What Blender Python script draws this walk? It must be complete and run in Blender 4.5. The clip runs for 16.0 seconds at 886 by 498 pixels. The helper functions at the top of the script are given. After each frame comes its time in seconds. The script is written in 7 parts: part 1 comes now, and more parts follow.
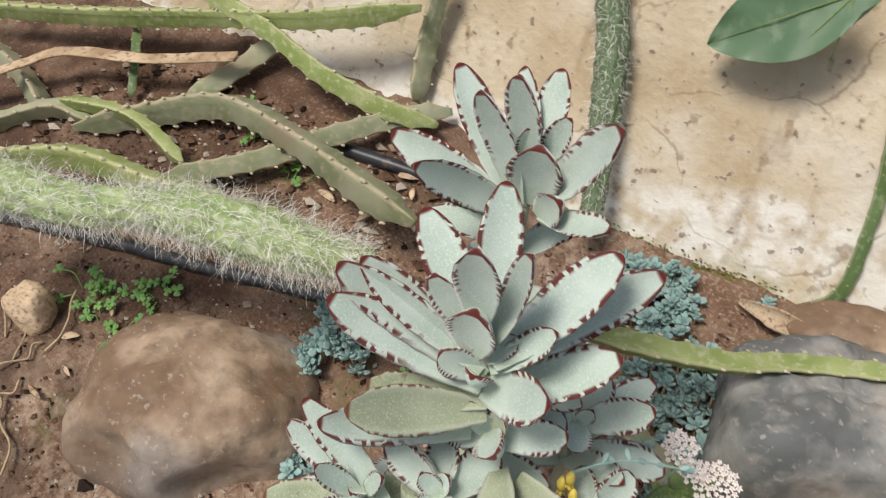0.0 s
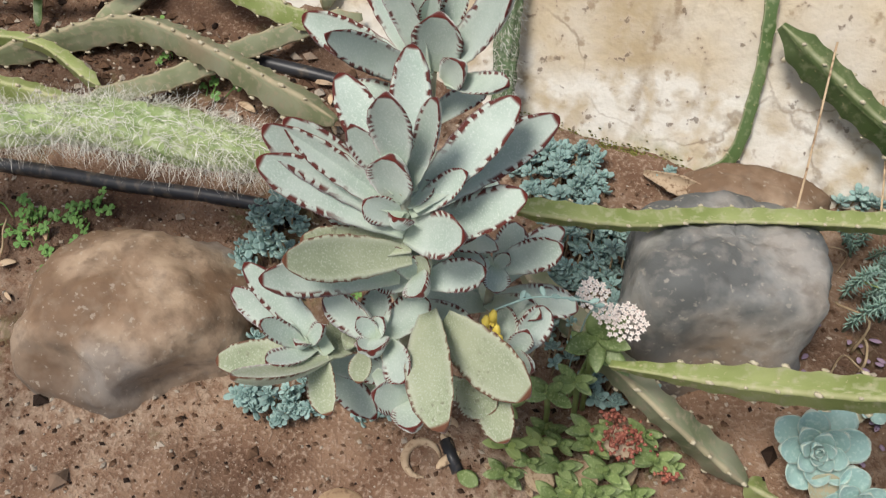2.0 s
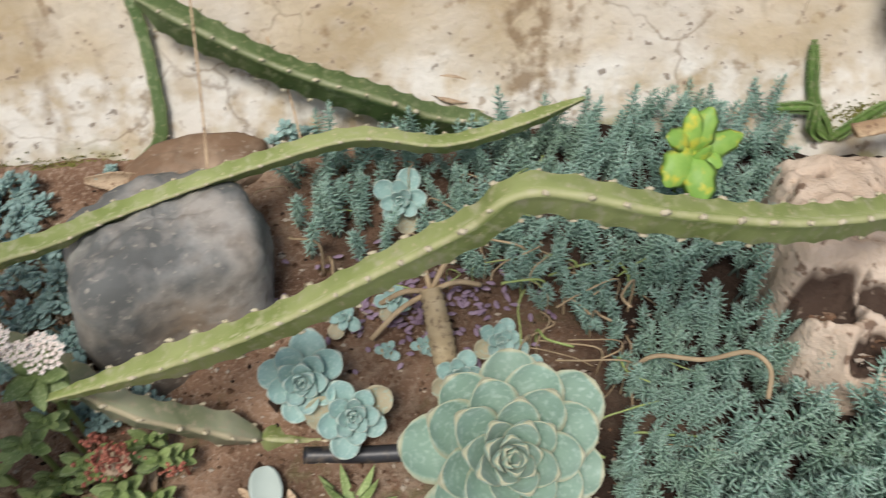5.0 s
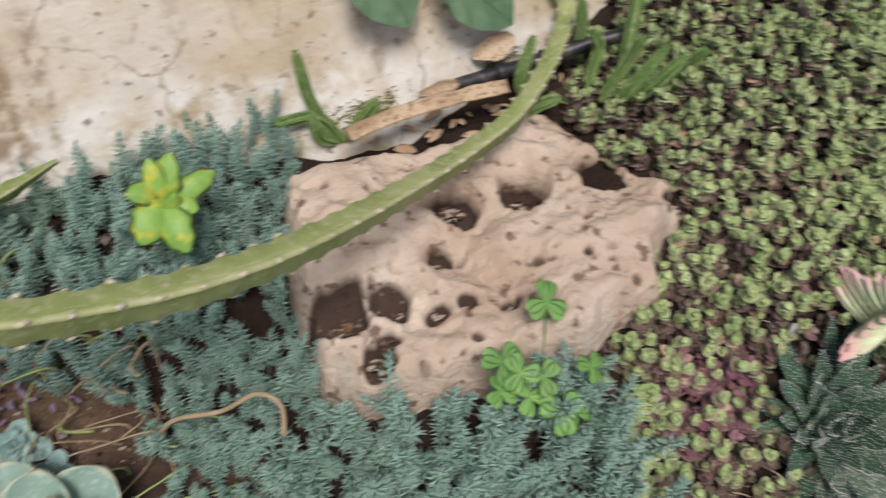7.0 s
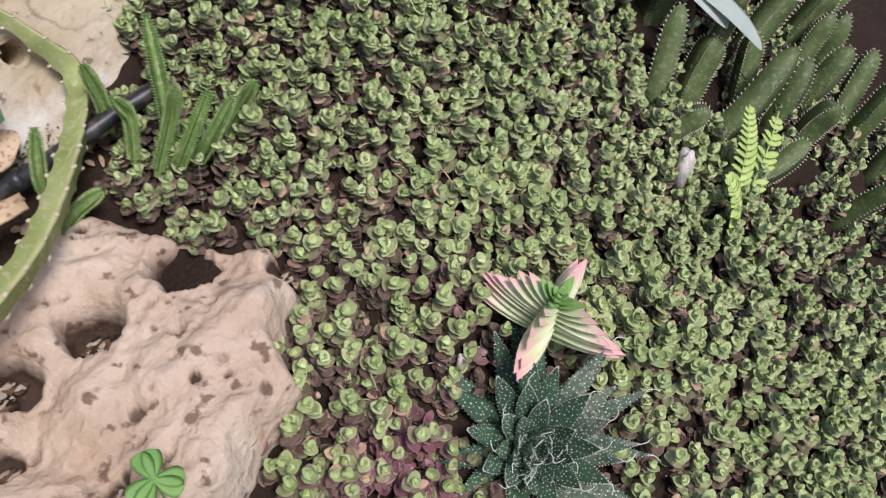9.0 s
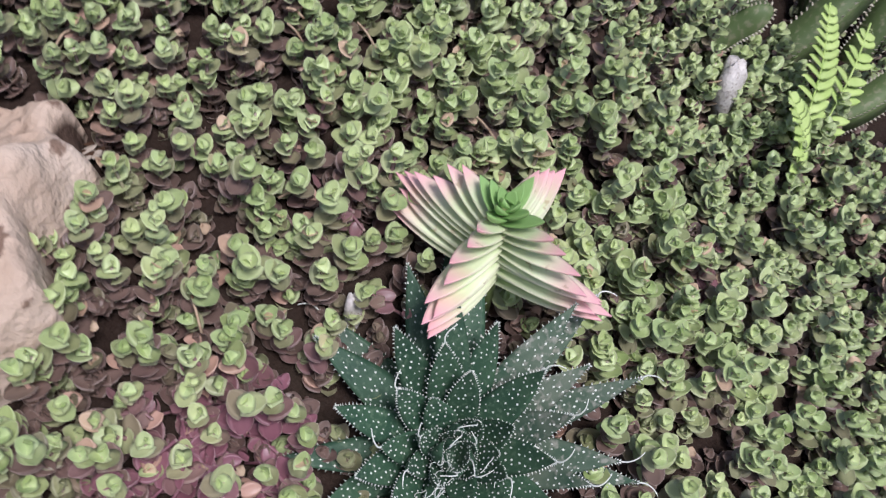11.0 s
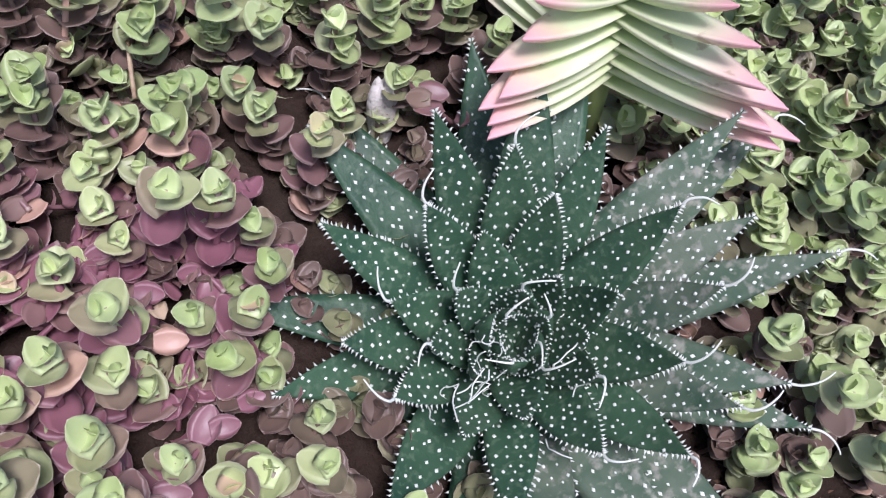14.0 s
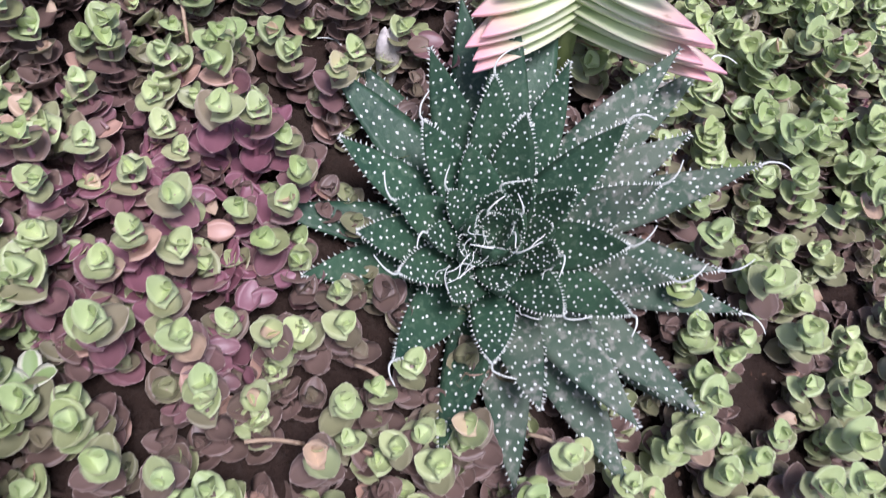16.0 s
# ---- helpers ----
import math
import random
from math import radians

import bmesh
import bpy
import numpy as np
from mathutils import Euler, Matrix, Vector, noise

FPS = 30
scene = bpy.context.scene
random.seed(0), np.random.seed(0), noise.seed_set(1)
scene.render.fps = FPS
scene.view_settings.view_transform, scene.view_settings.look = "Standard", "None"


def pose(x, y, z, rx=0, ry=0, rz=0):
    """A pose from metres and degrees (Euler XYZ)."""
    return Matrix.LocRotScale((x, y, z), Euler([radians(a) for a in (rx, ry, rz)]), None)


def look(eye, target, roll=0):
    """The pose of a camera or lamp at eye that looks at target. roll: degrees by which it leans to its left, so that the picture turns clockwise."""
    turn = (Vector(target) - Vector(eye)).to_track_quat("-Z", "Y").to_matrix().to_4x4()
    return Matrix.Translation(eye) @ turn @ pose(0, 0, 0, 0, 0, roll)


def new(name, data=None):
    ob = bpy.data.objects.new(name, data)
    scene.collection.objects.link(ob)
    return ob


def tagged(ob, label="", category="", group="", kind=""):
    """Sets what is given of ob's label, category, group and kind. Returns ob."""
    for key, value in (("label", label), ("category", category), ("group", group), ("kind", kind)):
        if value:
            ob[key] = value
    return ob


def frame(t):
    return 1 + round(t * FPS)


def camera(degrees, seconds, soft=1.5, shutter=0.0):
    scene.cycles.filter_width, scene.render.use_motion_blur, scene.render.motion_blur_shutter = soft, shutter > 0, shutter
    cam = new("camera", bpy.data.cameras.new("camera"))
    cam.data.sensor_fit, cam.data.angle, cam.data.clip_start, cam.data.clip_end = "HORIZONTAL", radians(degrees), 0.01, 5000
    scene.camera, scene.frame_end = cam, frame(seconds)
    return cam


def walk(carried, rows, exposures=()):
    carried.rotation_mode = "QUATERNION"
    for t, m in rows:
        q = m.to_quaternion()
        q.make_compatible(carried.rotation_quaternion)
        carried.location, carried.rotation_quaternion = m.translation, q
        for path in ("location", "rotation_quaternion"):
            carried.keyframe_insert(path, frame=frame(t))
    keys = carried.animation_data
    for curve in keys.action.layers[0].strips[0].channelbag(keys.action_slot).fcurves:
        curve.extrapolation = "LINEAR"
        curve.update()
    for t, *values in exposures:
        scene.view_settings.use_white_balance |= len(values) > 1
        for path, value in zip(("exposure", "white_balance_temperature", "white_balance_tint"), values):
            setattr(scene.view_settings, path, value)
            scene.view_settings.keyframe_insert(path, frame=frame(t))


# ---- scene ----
cam = camera(55.53, 16.0, soft=1.2, shutter=0.4)
PATH = [
    (0, (-0.4179, -0.0190, 1.4766), (-0.7804, 0.6485, 0.8261), 3.50),
    (0.5, (-0.4148, -0.0338, 1.4877), (-0.7337, 0.6384, 0.8195), 3.03),
    (1, (-0.4074, -0.0482, 1.4944), (-0.6977, 0.6320, 0.8213), 2.75),
    (1.5, (-0.3935, -0.0652, 1.4790), (-0.6701, 0.6069, 0.7921), 3.03),
    (2, (-0.3810, -0.0742, 1.4734), (-0.6466, 0.5872, 0.7720), 2.96),
    (2.5, (-0.3694, -0.0843, 1.4660), (-0.6241, 0.5705, 0.7544), 2.76),
    (3, (-0.3486, -0.0916, 1.4620), (-0.5817, 0.5721, 0.7512), 1.99),
    (3.5, (-0.3147, -0.0865, 1.4628), (-0.5088, 0.5911, 0.7534), 1.42),
    (4, (-0.2558, -0.0635, 1.4627), (-0.3692, 0.6294, 0.7507), 0.97),
    (4.2, (-0.2250, -0.0537, 1.4647), (-0.3034, 0.6433, 0.7520), 0.32),
    (6.3, (-0.0007, -0.0015, 1.5004), (0.2015, 0.6371, 0.7579), -0.31),
    (6.5, (0.0311, -0.0009, 1.5010), (0.2479, 0.6324, 0.7580), -0.13),
    (7, (0.1097, -0.0198, 1.5073), (0.4279, 0.5699, 0.7650), 2.29),
    (7.5, (0.1542, 0.0051, 1.5109), (0.5922, 0.5127, 0.7689), 3.34),
    (8, (0.2006, 0.0347, 1.5017), (0.6925, 0.5008, 0.7664), 1.55),
    (8.5, (0.2494, 0.0649, 1.4828), (0.7884, 0.4763, 0.7477), 1.74),
    (9, (0.2842, 0.0509, 1.4413), (0.8622, 0.4160, 0.7114), 2.94),
    (11.3, (0.4484, 0.0399, 1.1706), (1.0096, 0.4806, 0.4701), 5.30),
    (11.5, (0.4526, 0.0404, 1.1535), (0.9939, 0.4965, 0.4472), 5.10),
    (12, (0.4633, 0.0402, 1.1149), (0.9734, 0.5206, 0.4014), 4.78),
    (12.5, (0.4720, 0.0487, 1.0851), (0.9707, 0.5332, 0.3664), 4.15),
    (13, (0.4810, 0.0543, 1.0560), (0.9709, 0.5481, 0.3376), 3.69),
    (13.5, (0.4924, 0.0602, 1.0336), (0.9834, 0.5585, 0.3190), 3.85),
    (14, (0.4998, 0.0658, 1.0302), (0.9859, 0.5702, 0.3165), 3.51),
    (14.5, (0.4969, 0.0645, 1.0286), (0.9768, 0.5768, 0.3164), 3.06),
    (15, (0.4829, 0.0488, 1.0359), (0.9625, 0.5624, 0.3245), 2.98),
    (15.5, (0.4755, 0.0328, 1.0458), (0.9558, 0.5467, 0.3351), 2.90),
    (16, (0.4597, 0.0133, 1.0529), (0.9343, 0.5215, 0.3343), 2.67),
]
walk(cam, [(t, look(eye, target, roll)) for t, eye, target, roll in PATH], [(0, 0.0, 6500, 10), (4.2, 0.0, 6500, 10), (6.5, -0.17, 6350, 13), (7.5, -0.12, 6300, 15), (8.5, -0.04, 6200, 17), (9.0, 0.03, 6150, 18), (11.3, 0.08, 5750, 21), (12.0, 0.10, 5680, 24), (13.0, 0.24, 5680, 24), (14.0, 0.38, 5680, 24), (16, 0.40, 5650, 27)])

# ---- world and light: a bright overcast sky ----
world = bpy.data.worlds.new("world")
scene.world = world
world.use_nodes = True
wn = world.node_tree
sky = wn.nodes.new("ShaderNodeTexSky")
sky.sky_type, sky.sun_disc = "NISHITA", False
sky.sun_elevation, sky.sun_rotation = radians(58), radians(200)
sky.air_density, sky.dust_density, sky.ozone_density = 1.0, 3.0, 0.6
wn.links.new(sky.outputs[0], wn.nodes["Background"].inputs[0])
wn.nodes["Background"].inputs[1].default_value = 0.097
sun = new("sun", bpy.data.lights.new("sun", "SUN"))
sun.data.energy, sun.data.angle, sun.data.color = 2.9, radians(18), (1.0, 0.955, 0.89)
sun.matrix_world = look((-1.1, -3.0, 5.2), (0, 0, 0))

# ---- materials ----


def mat(name, c1, c2, c3=None, scale=40.0, fine=260.0, rough=0.6, bump=0.3, dist=0.002, vary=0.12, sheen=0.0, spec=0.4, contrast=0.5):
    """Noise-varied surface: c1 to c2 by a broad noise, flecked with c3 by a fine one."""
    m = bpy.data.materials.new(name)
    m.use_nodes = True
    n, l = m.node_tree.nodes, m.node_tree.links
    b = n["Principled BSDF"]
    co = n.new("ShaderNodeTexCoord")
    big, small = n.new("ShaderNodeTexNoise"), n.new("ShaderNodeTexNoise")
    for node, s, d in ((big, scale, 5), (small, fine, 4)):
        node.inputs["Scale"].default_value, node.inputs["Detail"].default_value = s, d
        l.new(co.outputs["Object"], node.inputs["Vector"])
    ramp = n.new("ShaderNodeValToRGB")
    ramp.color_ramp.elements[0].position, ramp.color_ramp.elements[1].position = 0.44 - (1 - contrast) * 0.3, 0.56 + (1 - contrast) * 0.3
    ramp.color_ramp.elements[0].color, ramp.color_ramp.elements[1].color = (*c1, 1), (*c2, 1)
    l.new(big.outputs[0], ramp.inputs[0])
    col = ramp.outputs[0]
    if c3:
        r2 = n.new("ShaderNodeValToRGB")
        r2.color_ramp.elements[0].position, r2.color_ramp.elements[1].position = 0.52, 0.68
        l.new(small.outputs[0], r2.inputs[0])
        mx = n.new("ShaderNodeMixRGB")
        mx.inputs[2].default_value = (*c3, 1)
        l.new(r2.outputs[0], mx.inputs[0]), l.new(col, mx.inputs[1])
        col = mx.outputs[0]
    if vary:
        info, hsv, mr = n.new("ShaderNodeObjectInfo"), n.new("ShaderNodeHueSaturation"), n.new("ShaderNodeMapRange")
        mr.inputs[3].default_value, mr.inputs[4].default_value = 1 - vary, 1 + vary
        l.new(info.outputs["Random"], mr.inputs[0]), l.new(mr.outputs[0], hsv.inputs["Value"]), l.new(col, hsv.inputs["Color"])
        col = hsv.outputs[0]
    l.new(col, b.inputs["Base Color"])
    b.inputs["Roughness"].default_value, b.inputs["Specular IOR Level"].default_value = rough, spec
    if sheen:
        b.inputs["Sheen Weight"].default_value, b.inputs["Sheen Roughness"].default_value = sheen, 0.4
    bp = n.new("ShaderNodeBump")
    bp.inputs["Strength"].default_value, bp.inputs["Distance"].default_value = bump, dist
    l.new(small.outputs[0], bp.inputs["Height"]), l.new(bp.outputs[0], b.inputs["Normal"])
    return m


def over(m, value_of, colour, amount=1.0, rough=None):
    """Lays a colour over a material where value_of(nodes, links) is high."""
    n, l = m.node_tree.nodes, m.node_tree.links
    b = n["Principled BSDF"]
    src = b.inputs["Base Color"].links[0].from_socket
    mx = n.new("ShaderNodeMixRGB")
    mx.inputs[2].default_value = (*colour, 1)
    v = value_of(n, l)
    if amount != 1:
        v = math_node(n, l, "MULTIPLY", v, amount)
    l.new(v, mx.inputs[0]), l.new(src, mx.inputs[1]), l.new(mx.outputs[0], b.inputs["Base Color"])
    return m


def math_node(n, l, op, a, b_=None, clamp=True):
    node = n.new("ShaderNodeMath")
    node.operation, node.use_clamp = op, clamp
    for i, v in enumerate((a, b_)):
        if v is None:
            continue
        if isinstance(v, (int, float)):
            node.inputs[i].default_value = v
        else:
            l.new(v, node.inputs[i])
    return node.outputs[0]


def attr(n, name):
    a = n.new("ShaderNodeAttribute")
    a.attribute_name = name
    return a.outputs["Fac"]


def ramped(n, l, v, lo, hi):
    r = n.new("ShaderNodeMapRange")
    r.inputs[1].default_value, r.inputs[2].default_value = lo, hi
    l.new(v, r.inputs[0])
    return r.outputs[0]


def noise_of(n, l, scale, lo, hi, detail=4):
    t, co = n.new("ShaderNodeTexNoise"), n.new("ShaderNodeTexCoord")
    t.inputs["Scale"].default_value, t.inputs["Detail"].default_value = scale, detail
    l.new(co.outputs["Object"], t.inputs["Vector"])
    return ramped(n, l, t.outputs[0], lo, hi)


def island(n, l, lo, hi):
    g = n.new("ShaderNodeNewGeometry")
    return ramped(n, l, g.outputs["Random Per Island"], lo, hi)


def edge_mask(lo, hi, dots=0.0, from_v=0.0):
    """High at a leaf's margin; dots breaks it into spots along the length."""
    def make(n, l):
        u = ramped(n, l, math_node(n, l, "ABSOLUTE", attr(n, "lu"), clamp=False), lo, hi)
        if dots:
            w = math_node(n, l, "MULTIPLY", noise_of(n, l, 75, 0.3, 0.7), 11.0, clamp=False)
            s = math_node(n, l, "SINE", math_node(n, l, "ADD", math_node(n, l, "MULTIPLY", attr(n, "lv"), dots, clamp=False), w, clamp=False), clamp=False)
            u = math_node(n, l, "MULTIPLY", u, math_node(n, l, "MAXIMUM", ramped(n, l, s, -0.35, 0.1), ramped(n, l, attr(n, "lv"), 0.84, 0.90)))
        tip = ramped(n, l, attr(n, "lv"), 0.955, 0.975)
        u = math_node(n, l, "MAXIMUM", u, tip)
        if from_v:
            u = math_node(n, l, "MULTIPLY", u, ramped(n, l, attr(n, "lv"), from_v, from_v + 0.15))
        return u
    return make


def tip_mask(lo, hi):
    return lambda n, l: ramped(n, l, attr(n, "lv"), lo, hi)


M_SOIL = mat("soil", (0.135, 0.075, 0.047), (0.32, 0.205, 0.135), (0.36, 0.26, 0.19), 14, 240, 0.95, 1.0, 0.004, 0, spec=0.15)
over(M_SOIL, lambda n, l: noise_of(n, l, 6, 0.52, 0.7), (0.055, 0.032, 0.022), 0.7)


over(M_SOIL, lambda n, l: noise_of(n, l, 520, 0.64, 0.7), (0.55, 0.47, 0.38), 0.6)


def dark_left_soil(n, l):
    sx, co = n.new("ShaderNodeSeparateXYZ"), n.new("ShaderNodeTexCoord")
    l.new(co.outputs["Object"], sx.inputs[0])
    edge = math_node(n, l, "ADD", sx.outputs[0], math_node(n, l, "MULTIPLY", noise_of(n, l, 8, 0.3, 0.7), 0.25), clamp=False)
    return math_node(n, l, "MULTIPLY", ramped(n, l, edge, -0.74, -0.9), noise_of(n, l, 20, 0.3, 0.6))


over(M_SOIL, lambda n, l: math_node(n, l, "MULTIPLY", noise_of(n, l, 5, 0.45, 0.6), noise_of(n, l, 90, 0.42, 0.62, 8)), (0.44, 0.34, 0.25), 0.7)
over(M_SOIL, lambda n, l: math_node(n, l, "MULTIPLY", noise_of(n, l, 11, 0.58, 0.66), noise_of(n, l, 120, 0.4, 0.55)), (0.13, 0.125, 0.05), 0.6)
# darker brown blotches at the bed's left end
over(M_SOIL, dark_left_soil, (0.065, 0.036, 0.024), 0.8)


def humus_and_gap_shade(n, l):
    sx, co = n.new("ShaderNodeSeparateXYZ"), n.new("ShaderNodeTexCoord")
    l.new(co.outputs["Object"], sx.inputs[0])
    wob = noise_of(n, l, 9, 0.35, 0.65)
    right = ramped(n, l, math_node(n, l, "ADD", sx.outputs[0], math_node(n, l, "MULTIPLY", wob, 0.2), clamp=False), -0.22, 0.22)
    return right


# moist dark humus on the creeper's bed side, plus painted shade between plants
over(M_SOIL, humus_and_gap_shade, (0.020, 0.013, 0.010), 0.95)
M_SOILBIT = mat("soil_crumb", (0.06, 0.033, 0.02), (0.2, 0.12, 0.075), None, 60, 300, 0.95, 0.5, 0.002, 0.0, spec=0.15)
over(M_SOILBIT, lambda n, l: island(n, l, 0.72, 0.8), (0.42, 0.36, 0.29))
over(M_SOILBIT, lambda n, l: island(n, l, 0.2, 0.1), (0.025, 0.016, 0.012))
M_WALL = mat("plaster_wall", (0.43, 0.34, 0.215), (0.59, 0.505, 0.375), (0.48, 0.39, 0.28), 7, 90, 0.92, 0.8, 0.004, 0, spec=0.2, contrast=0.8)
M_STONE_L = mat("brown_boulder", (0.20, 0.125, 0.075), (0.42, 0.31, 0.215), (0.24, 0.17, 0.115), 9, 60, 0.8, 0.8, 0.003, 0, contrast=1.0)
over(M_STONE_L, lambda n, l: noise_of(n, l, 4.5, 0.52, 0.66), (0.085, 0.075, 0.068), 0.8)
over(M_STONE_L, lambda n, l: noise_of(n, l, 7.5, 0.56, 0.66), (0.40, 0.36, 0.32), 0.5)
over(M_STONE_L, lambda n, l: noise_of(n, l, 48, 0.50, 0.72, 8), (0.13, 0.085, 0.055), 0.6)
over(M_STONE_L, lambda n, l: noise_of(n, l, 170, 0.62, 0.7, 3), (0.46, 0.40, 0.32), 0.5)
M_STONE_G = mat("grey_boulder", (0.13, 0.135, 0.13), (0.39, 0.385, 0.36), (0.24, 0.23, 0.21), 11, 55, 0.75, 0.8, 0.003, 0, contrast=1.0)
over(M_STONE_G, lambda n, l: noise_of(n, l, 5.5, 0.5, 0.64), (0.24, 0.17, 0.11), 0.85)
over(M_STONE_G, lambda n, l: noise_of(n, l, 12, 0.6, 0.68, 8), (0.52, 0.51, 0.47), 0.6)
over(M_STONE_G, lambda n, l: noise_of(n, l, 45, 0.52, 0.74, 8), (0.10, 0.10, 0.095), 0.6)
over(M_STONE_G, lambda n, l: noise_of(n, l, 150, 0.62, 0.7, 3), (0.46, 0.42, 0.35), 0.5)
M_LIME = mat("limestone", (0.46, 0.34, 0.245), (0.70, 0.595, 0.485), (0.54, 0.42, 0.32), 9, 120, 0.9, 1.0, 0.004, 0, spec=0.2, contrast=0.5)
over(M_LIME, lambda n, l: noise_of(n, l, 22, 0.50, 0.70, 8), (0.42, 0.31, 0.225), 0.55)
over(M_LIME, lambda n, l: noise_of(n, l, 60, 0.60, 0.66, 6), (0.15, 0.09, 0.06), 0.85)
# dark brown pits: litter colour, with the holes' inner shade painted in
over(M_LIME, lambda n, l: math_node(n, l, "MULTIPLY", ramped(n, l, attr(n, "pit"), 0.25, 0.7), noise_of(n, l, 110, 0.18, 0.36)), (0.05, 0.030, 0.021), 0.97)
M_PIPE = mat("black_pipe", (0.012, 0.013, 0.016), (0.035, 0.036, 0.042), (0.09, 0.075, 0.06), 20, 90, 0.42, 0.2, 0.0005, 0, spec=0.5)
M_CONC = mat("concrete", (0.30, 0.29, 0.27), (0.42, 0.40, 0.37), (0.24, 0.23, 0.21), 5, 80, 0.9, 0.5, 0.003, 0)
M_DARK = mat("hole_dark", (0.01, 0.009, 0.008), (0.02, 0.018, 0.016), None, 30, 200, 0.9, 0.1, 0.001, 0)

M_KAL = mat("felt_leaf", (0.38, 0.47, 0.395), (0.51, 0.59, 0.52), (0.56, 0.62, 0.56), 45, 900, 0.9, 0.5, 0.0006, 0.10, sheen=0.6, spec=0.15)
over(M_KAL, edge_mask(0.55, 0.95), (0.60, 0.64, 0.57), 0.6)
over(M_KAL, tip_mask(0.35, 0.0), (0.33, 0.40, 0.27), 0.6)
over(M_KAL, edge_mask(0.93, 0.99, 0.0, 0.2), (0.16, 0.045, 0.03), 0.85)
over(M_KAL, edge_mask(0.70, 0.82, 66.0, 0.35), (0.11, 0.018, 0.013), 0.97)
M_KAL_OLD = mat("old_felt_leaf", (0.27, 0.315, 0.20), (0.40, 0.435, 0.30), (0.45, 0.48, 0.37), 30, 900, 0.9, 0.4, 0.0006, 0.10, sheen=0.4, spec=0.15)
over(M_KAL_OLD, edge_mask(0.6, 0.97), (0.52, 0.54, 0.42), 0.6)
over(M_KAL_OLD, edge_mask(0.94, 0.99, 0.0, 0.15), (0.20, 0.09, 0.045), 0.85)
over(M_KAL_OLD, edge_mask(0.84, 0.93, 80.0, 0.3), (0.13, 0.05, 0.028), 0.9)
over(M_KAL_OLD, lambda n, l: math_node(n, l, "MULTIPLY", noise_of(n, l, 300, 0.56, 0.68), noise_of(n, l, 26, 0.5, 0.62)), (0.12, 0.10, 0.06), 0.6)
M_KAL_STEM = mat("felt_stem", (0.24, 0.24, 0.17), (0.36, 0.36, 0.28), None, 60, 600, 0.9, 0.4, 0.001)
M_DRAGON = mat("ribbed_stem", (0.24, 0.30, 0.09), (0.37, 0.42, 0.17), (0.43, 0.44, 0.25), 16, 130, 0.55, 0.35, 0.0015, 0.12, contrast=0.8)
over(M_DRAGON, edge_mask(0.9, 1.0), (0.45, 0.42, 0.24), 0.6)
over(M_DRAGON, lambda n, l: noise_of(n, l, 210, 0.64, 0.68), (0.52, 0.47, 0.28), 0.8)
M_DRAGON_D = mat("dark_ribbed_stem", (0.065, 0.115, 0.03), (0.15, 0.21, 0.085), (0.22, 0.26, 0.13), 14, 130, 0.5, 0.35, 0.0015, 0.1)
over(M_DRAGON_D, edge_mask(0.92, 1.0), (0.35, 0.34, 0.2), 0.6)
over(M_DRAGON_D, lambda n, l: noise_of(n, l, 230, 0.66, 0.69), (0.42, 0.38, 0.2), 0.7)
M_DRAGON_G = mat("grey_ribbed_stem", (0.24, 0.27, 0.145), (0.38, 0.39, 0.26), (0.42, 0.37, 0.25), 16, 130, 0.7, 0.4, 0.0015, 0.12, contrast=0.8)
over(M_DRAGON_G, edge_mask(0.88, 1.0), (0.42, 0.34, 0.22), 0.7)
over(M_DRAGON_G, lambda n, l: noise_of(n, l, 12, 0.56, 0.7), (0.37, 0.28, 0.19), 0.6)
M_AREOLE = mat("woolly_areole", (0.5, 0.44, 0.3), (0.62, 0.56, 0.42), None, 200, 900, 0.95, 0.5, 0.001, 0)
M_DRYSTEM = mat("dry_stem", (0.36, 0.24, 0.14), (0.60, 0.45, 0.29), (0.24, 0.15, 0.09), 22, 160, 0.85, 0.6, 0.002, 0.15, contrast=0.8)
M_DRYLEAF = mat("dry_leaf", (0.42, 0.30, 0.19), (0.62, 0.48, 0.33), (0.26, 0.16, 0.09), 40, 260, 0.85, 0.5, 0.001, 0.2)
M_HAIRY = mat("hairy_stem", (0.21, 0.30, 0.10), (0.42, 0.49, 0.24), (0.52, 0.57, 0.38), 45, 160, 0.7, 0.8, 0.002)
M_HAIRY_D = mat("dark_hairy_stem", (0.05, 0.08, 0.035), (0.13, 0.19, 0.09), (0.3, 0.3, 0.22), 60, 300, 0.7, 0.6, 0.002)
M_HAIR = mat("white_hair", (0.66, 0.64, 0.56), (0.8, 0.78, 0.72), None, 200, 900, 0.5, 0.1, 0.0005, 0)
M_BLUE = mat("blue_succulent", (0.20, 0.325, 0.30), (0.34, 0.475, 0.435), None, 60, 500, 0.7, 0.2, 0.0004, 0.16, sheen=0.2)
over(M_BLUE, edge_mask(0.75, 1.0), (0.34, 0.46, 0.42), 0.45)
M_ECH = mat("blue_rosette_leaf", (0.27, 0.43, 0.40), (0.37, 0.53, 0.49), (0.45, 0.59, 0.55), 25, 300, 0.65, 0.15, 0.0004, 0.10, sheen=0.25)
over(M_ECH, edge_mask(0.86, 1.0), (0.56, 0.58, 0.47), 0.55)
M_ECH_OLD = mat("old_rosette_leaf", (0.36, 0.33, 0.22), (0.46, 0.40, 0.28), (0.36, 0.44, 0.35), 40, 300, 0.7, 0.2, 0.0005, 0.1)
M_ECH_BIG = mat("large_rosette_leaf", (0.22, 0.345, 0.27), (0.33, 0.465, 0.38), (0.40, 0.53, 0.46), 18, 200, 0.55, 0.15, 0.0004, 0.10, sheen=0.2)
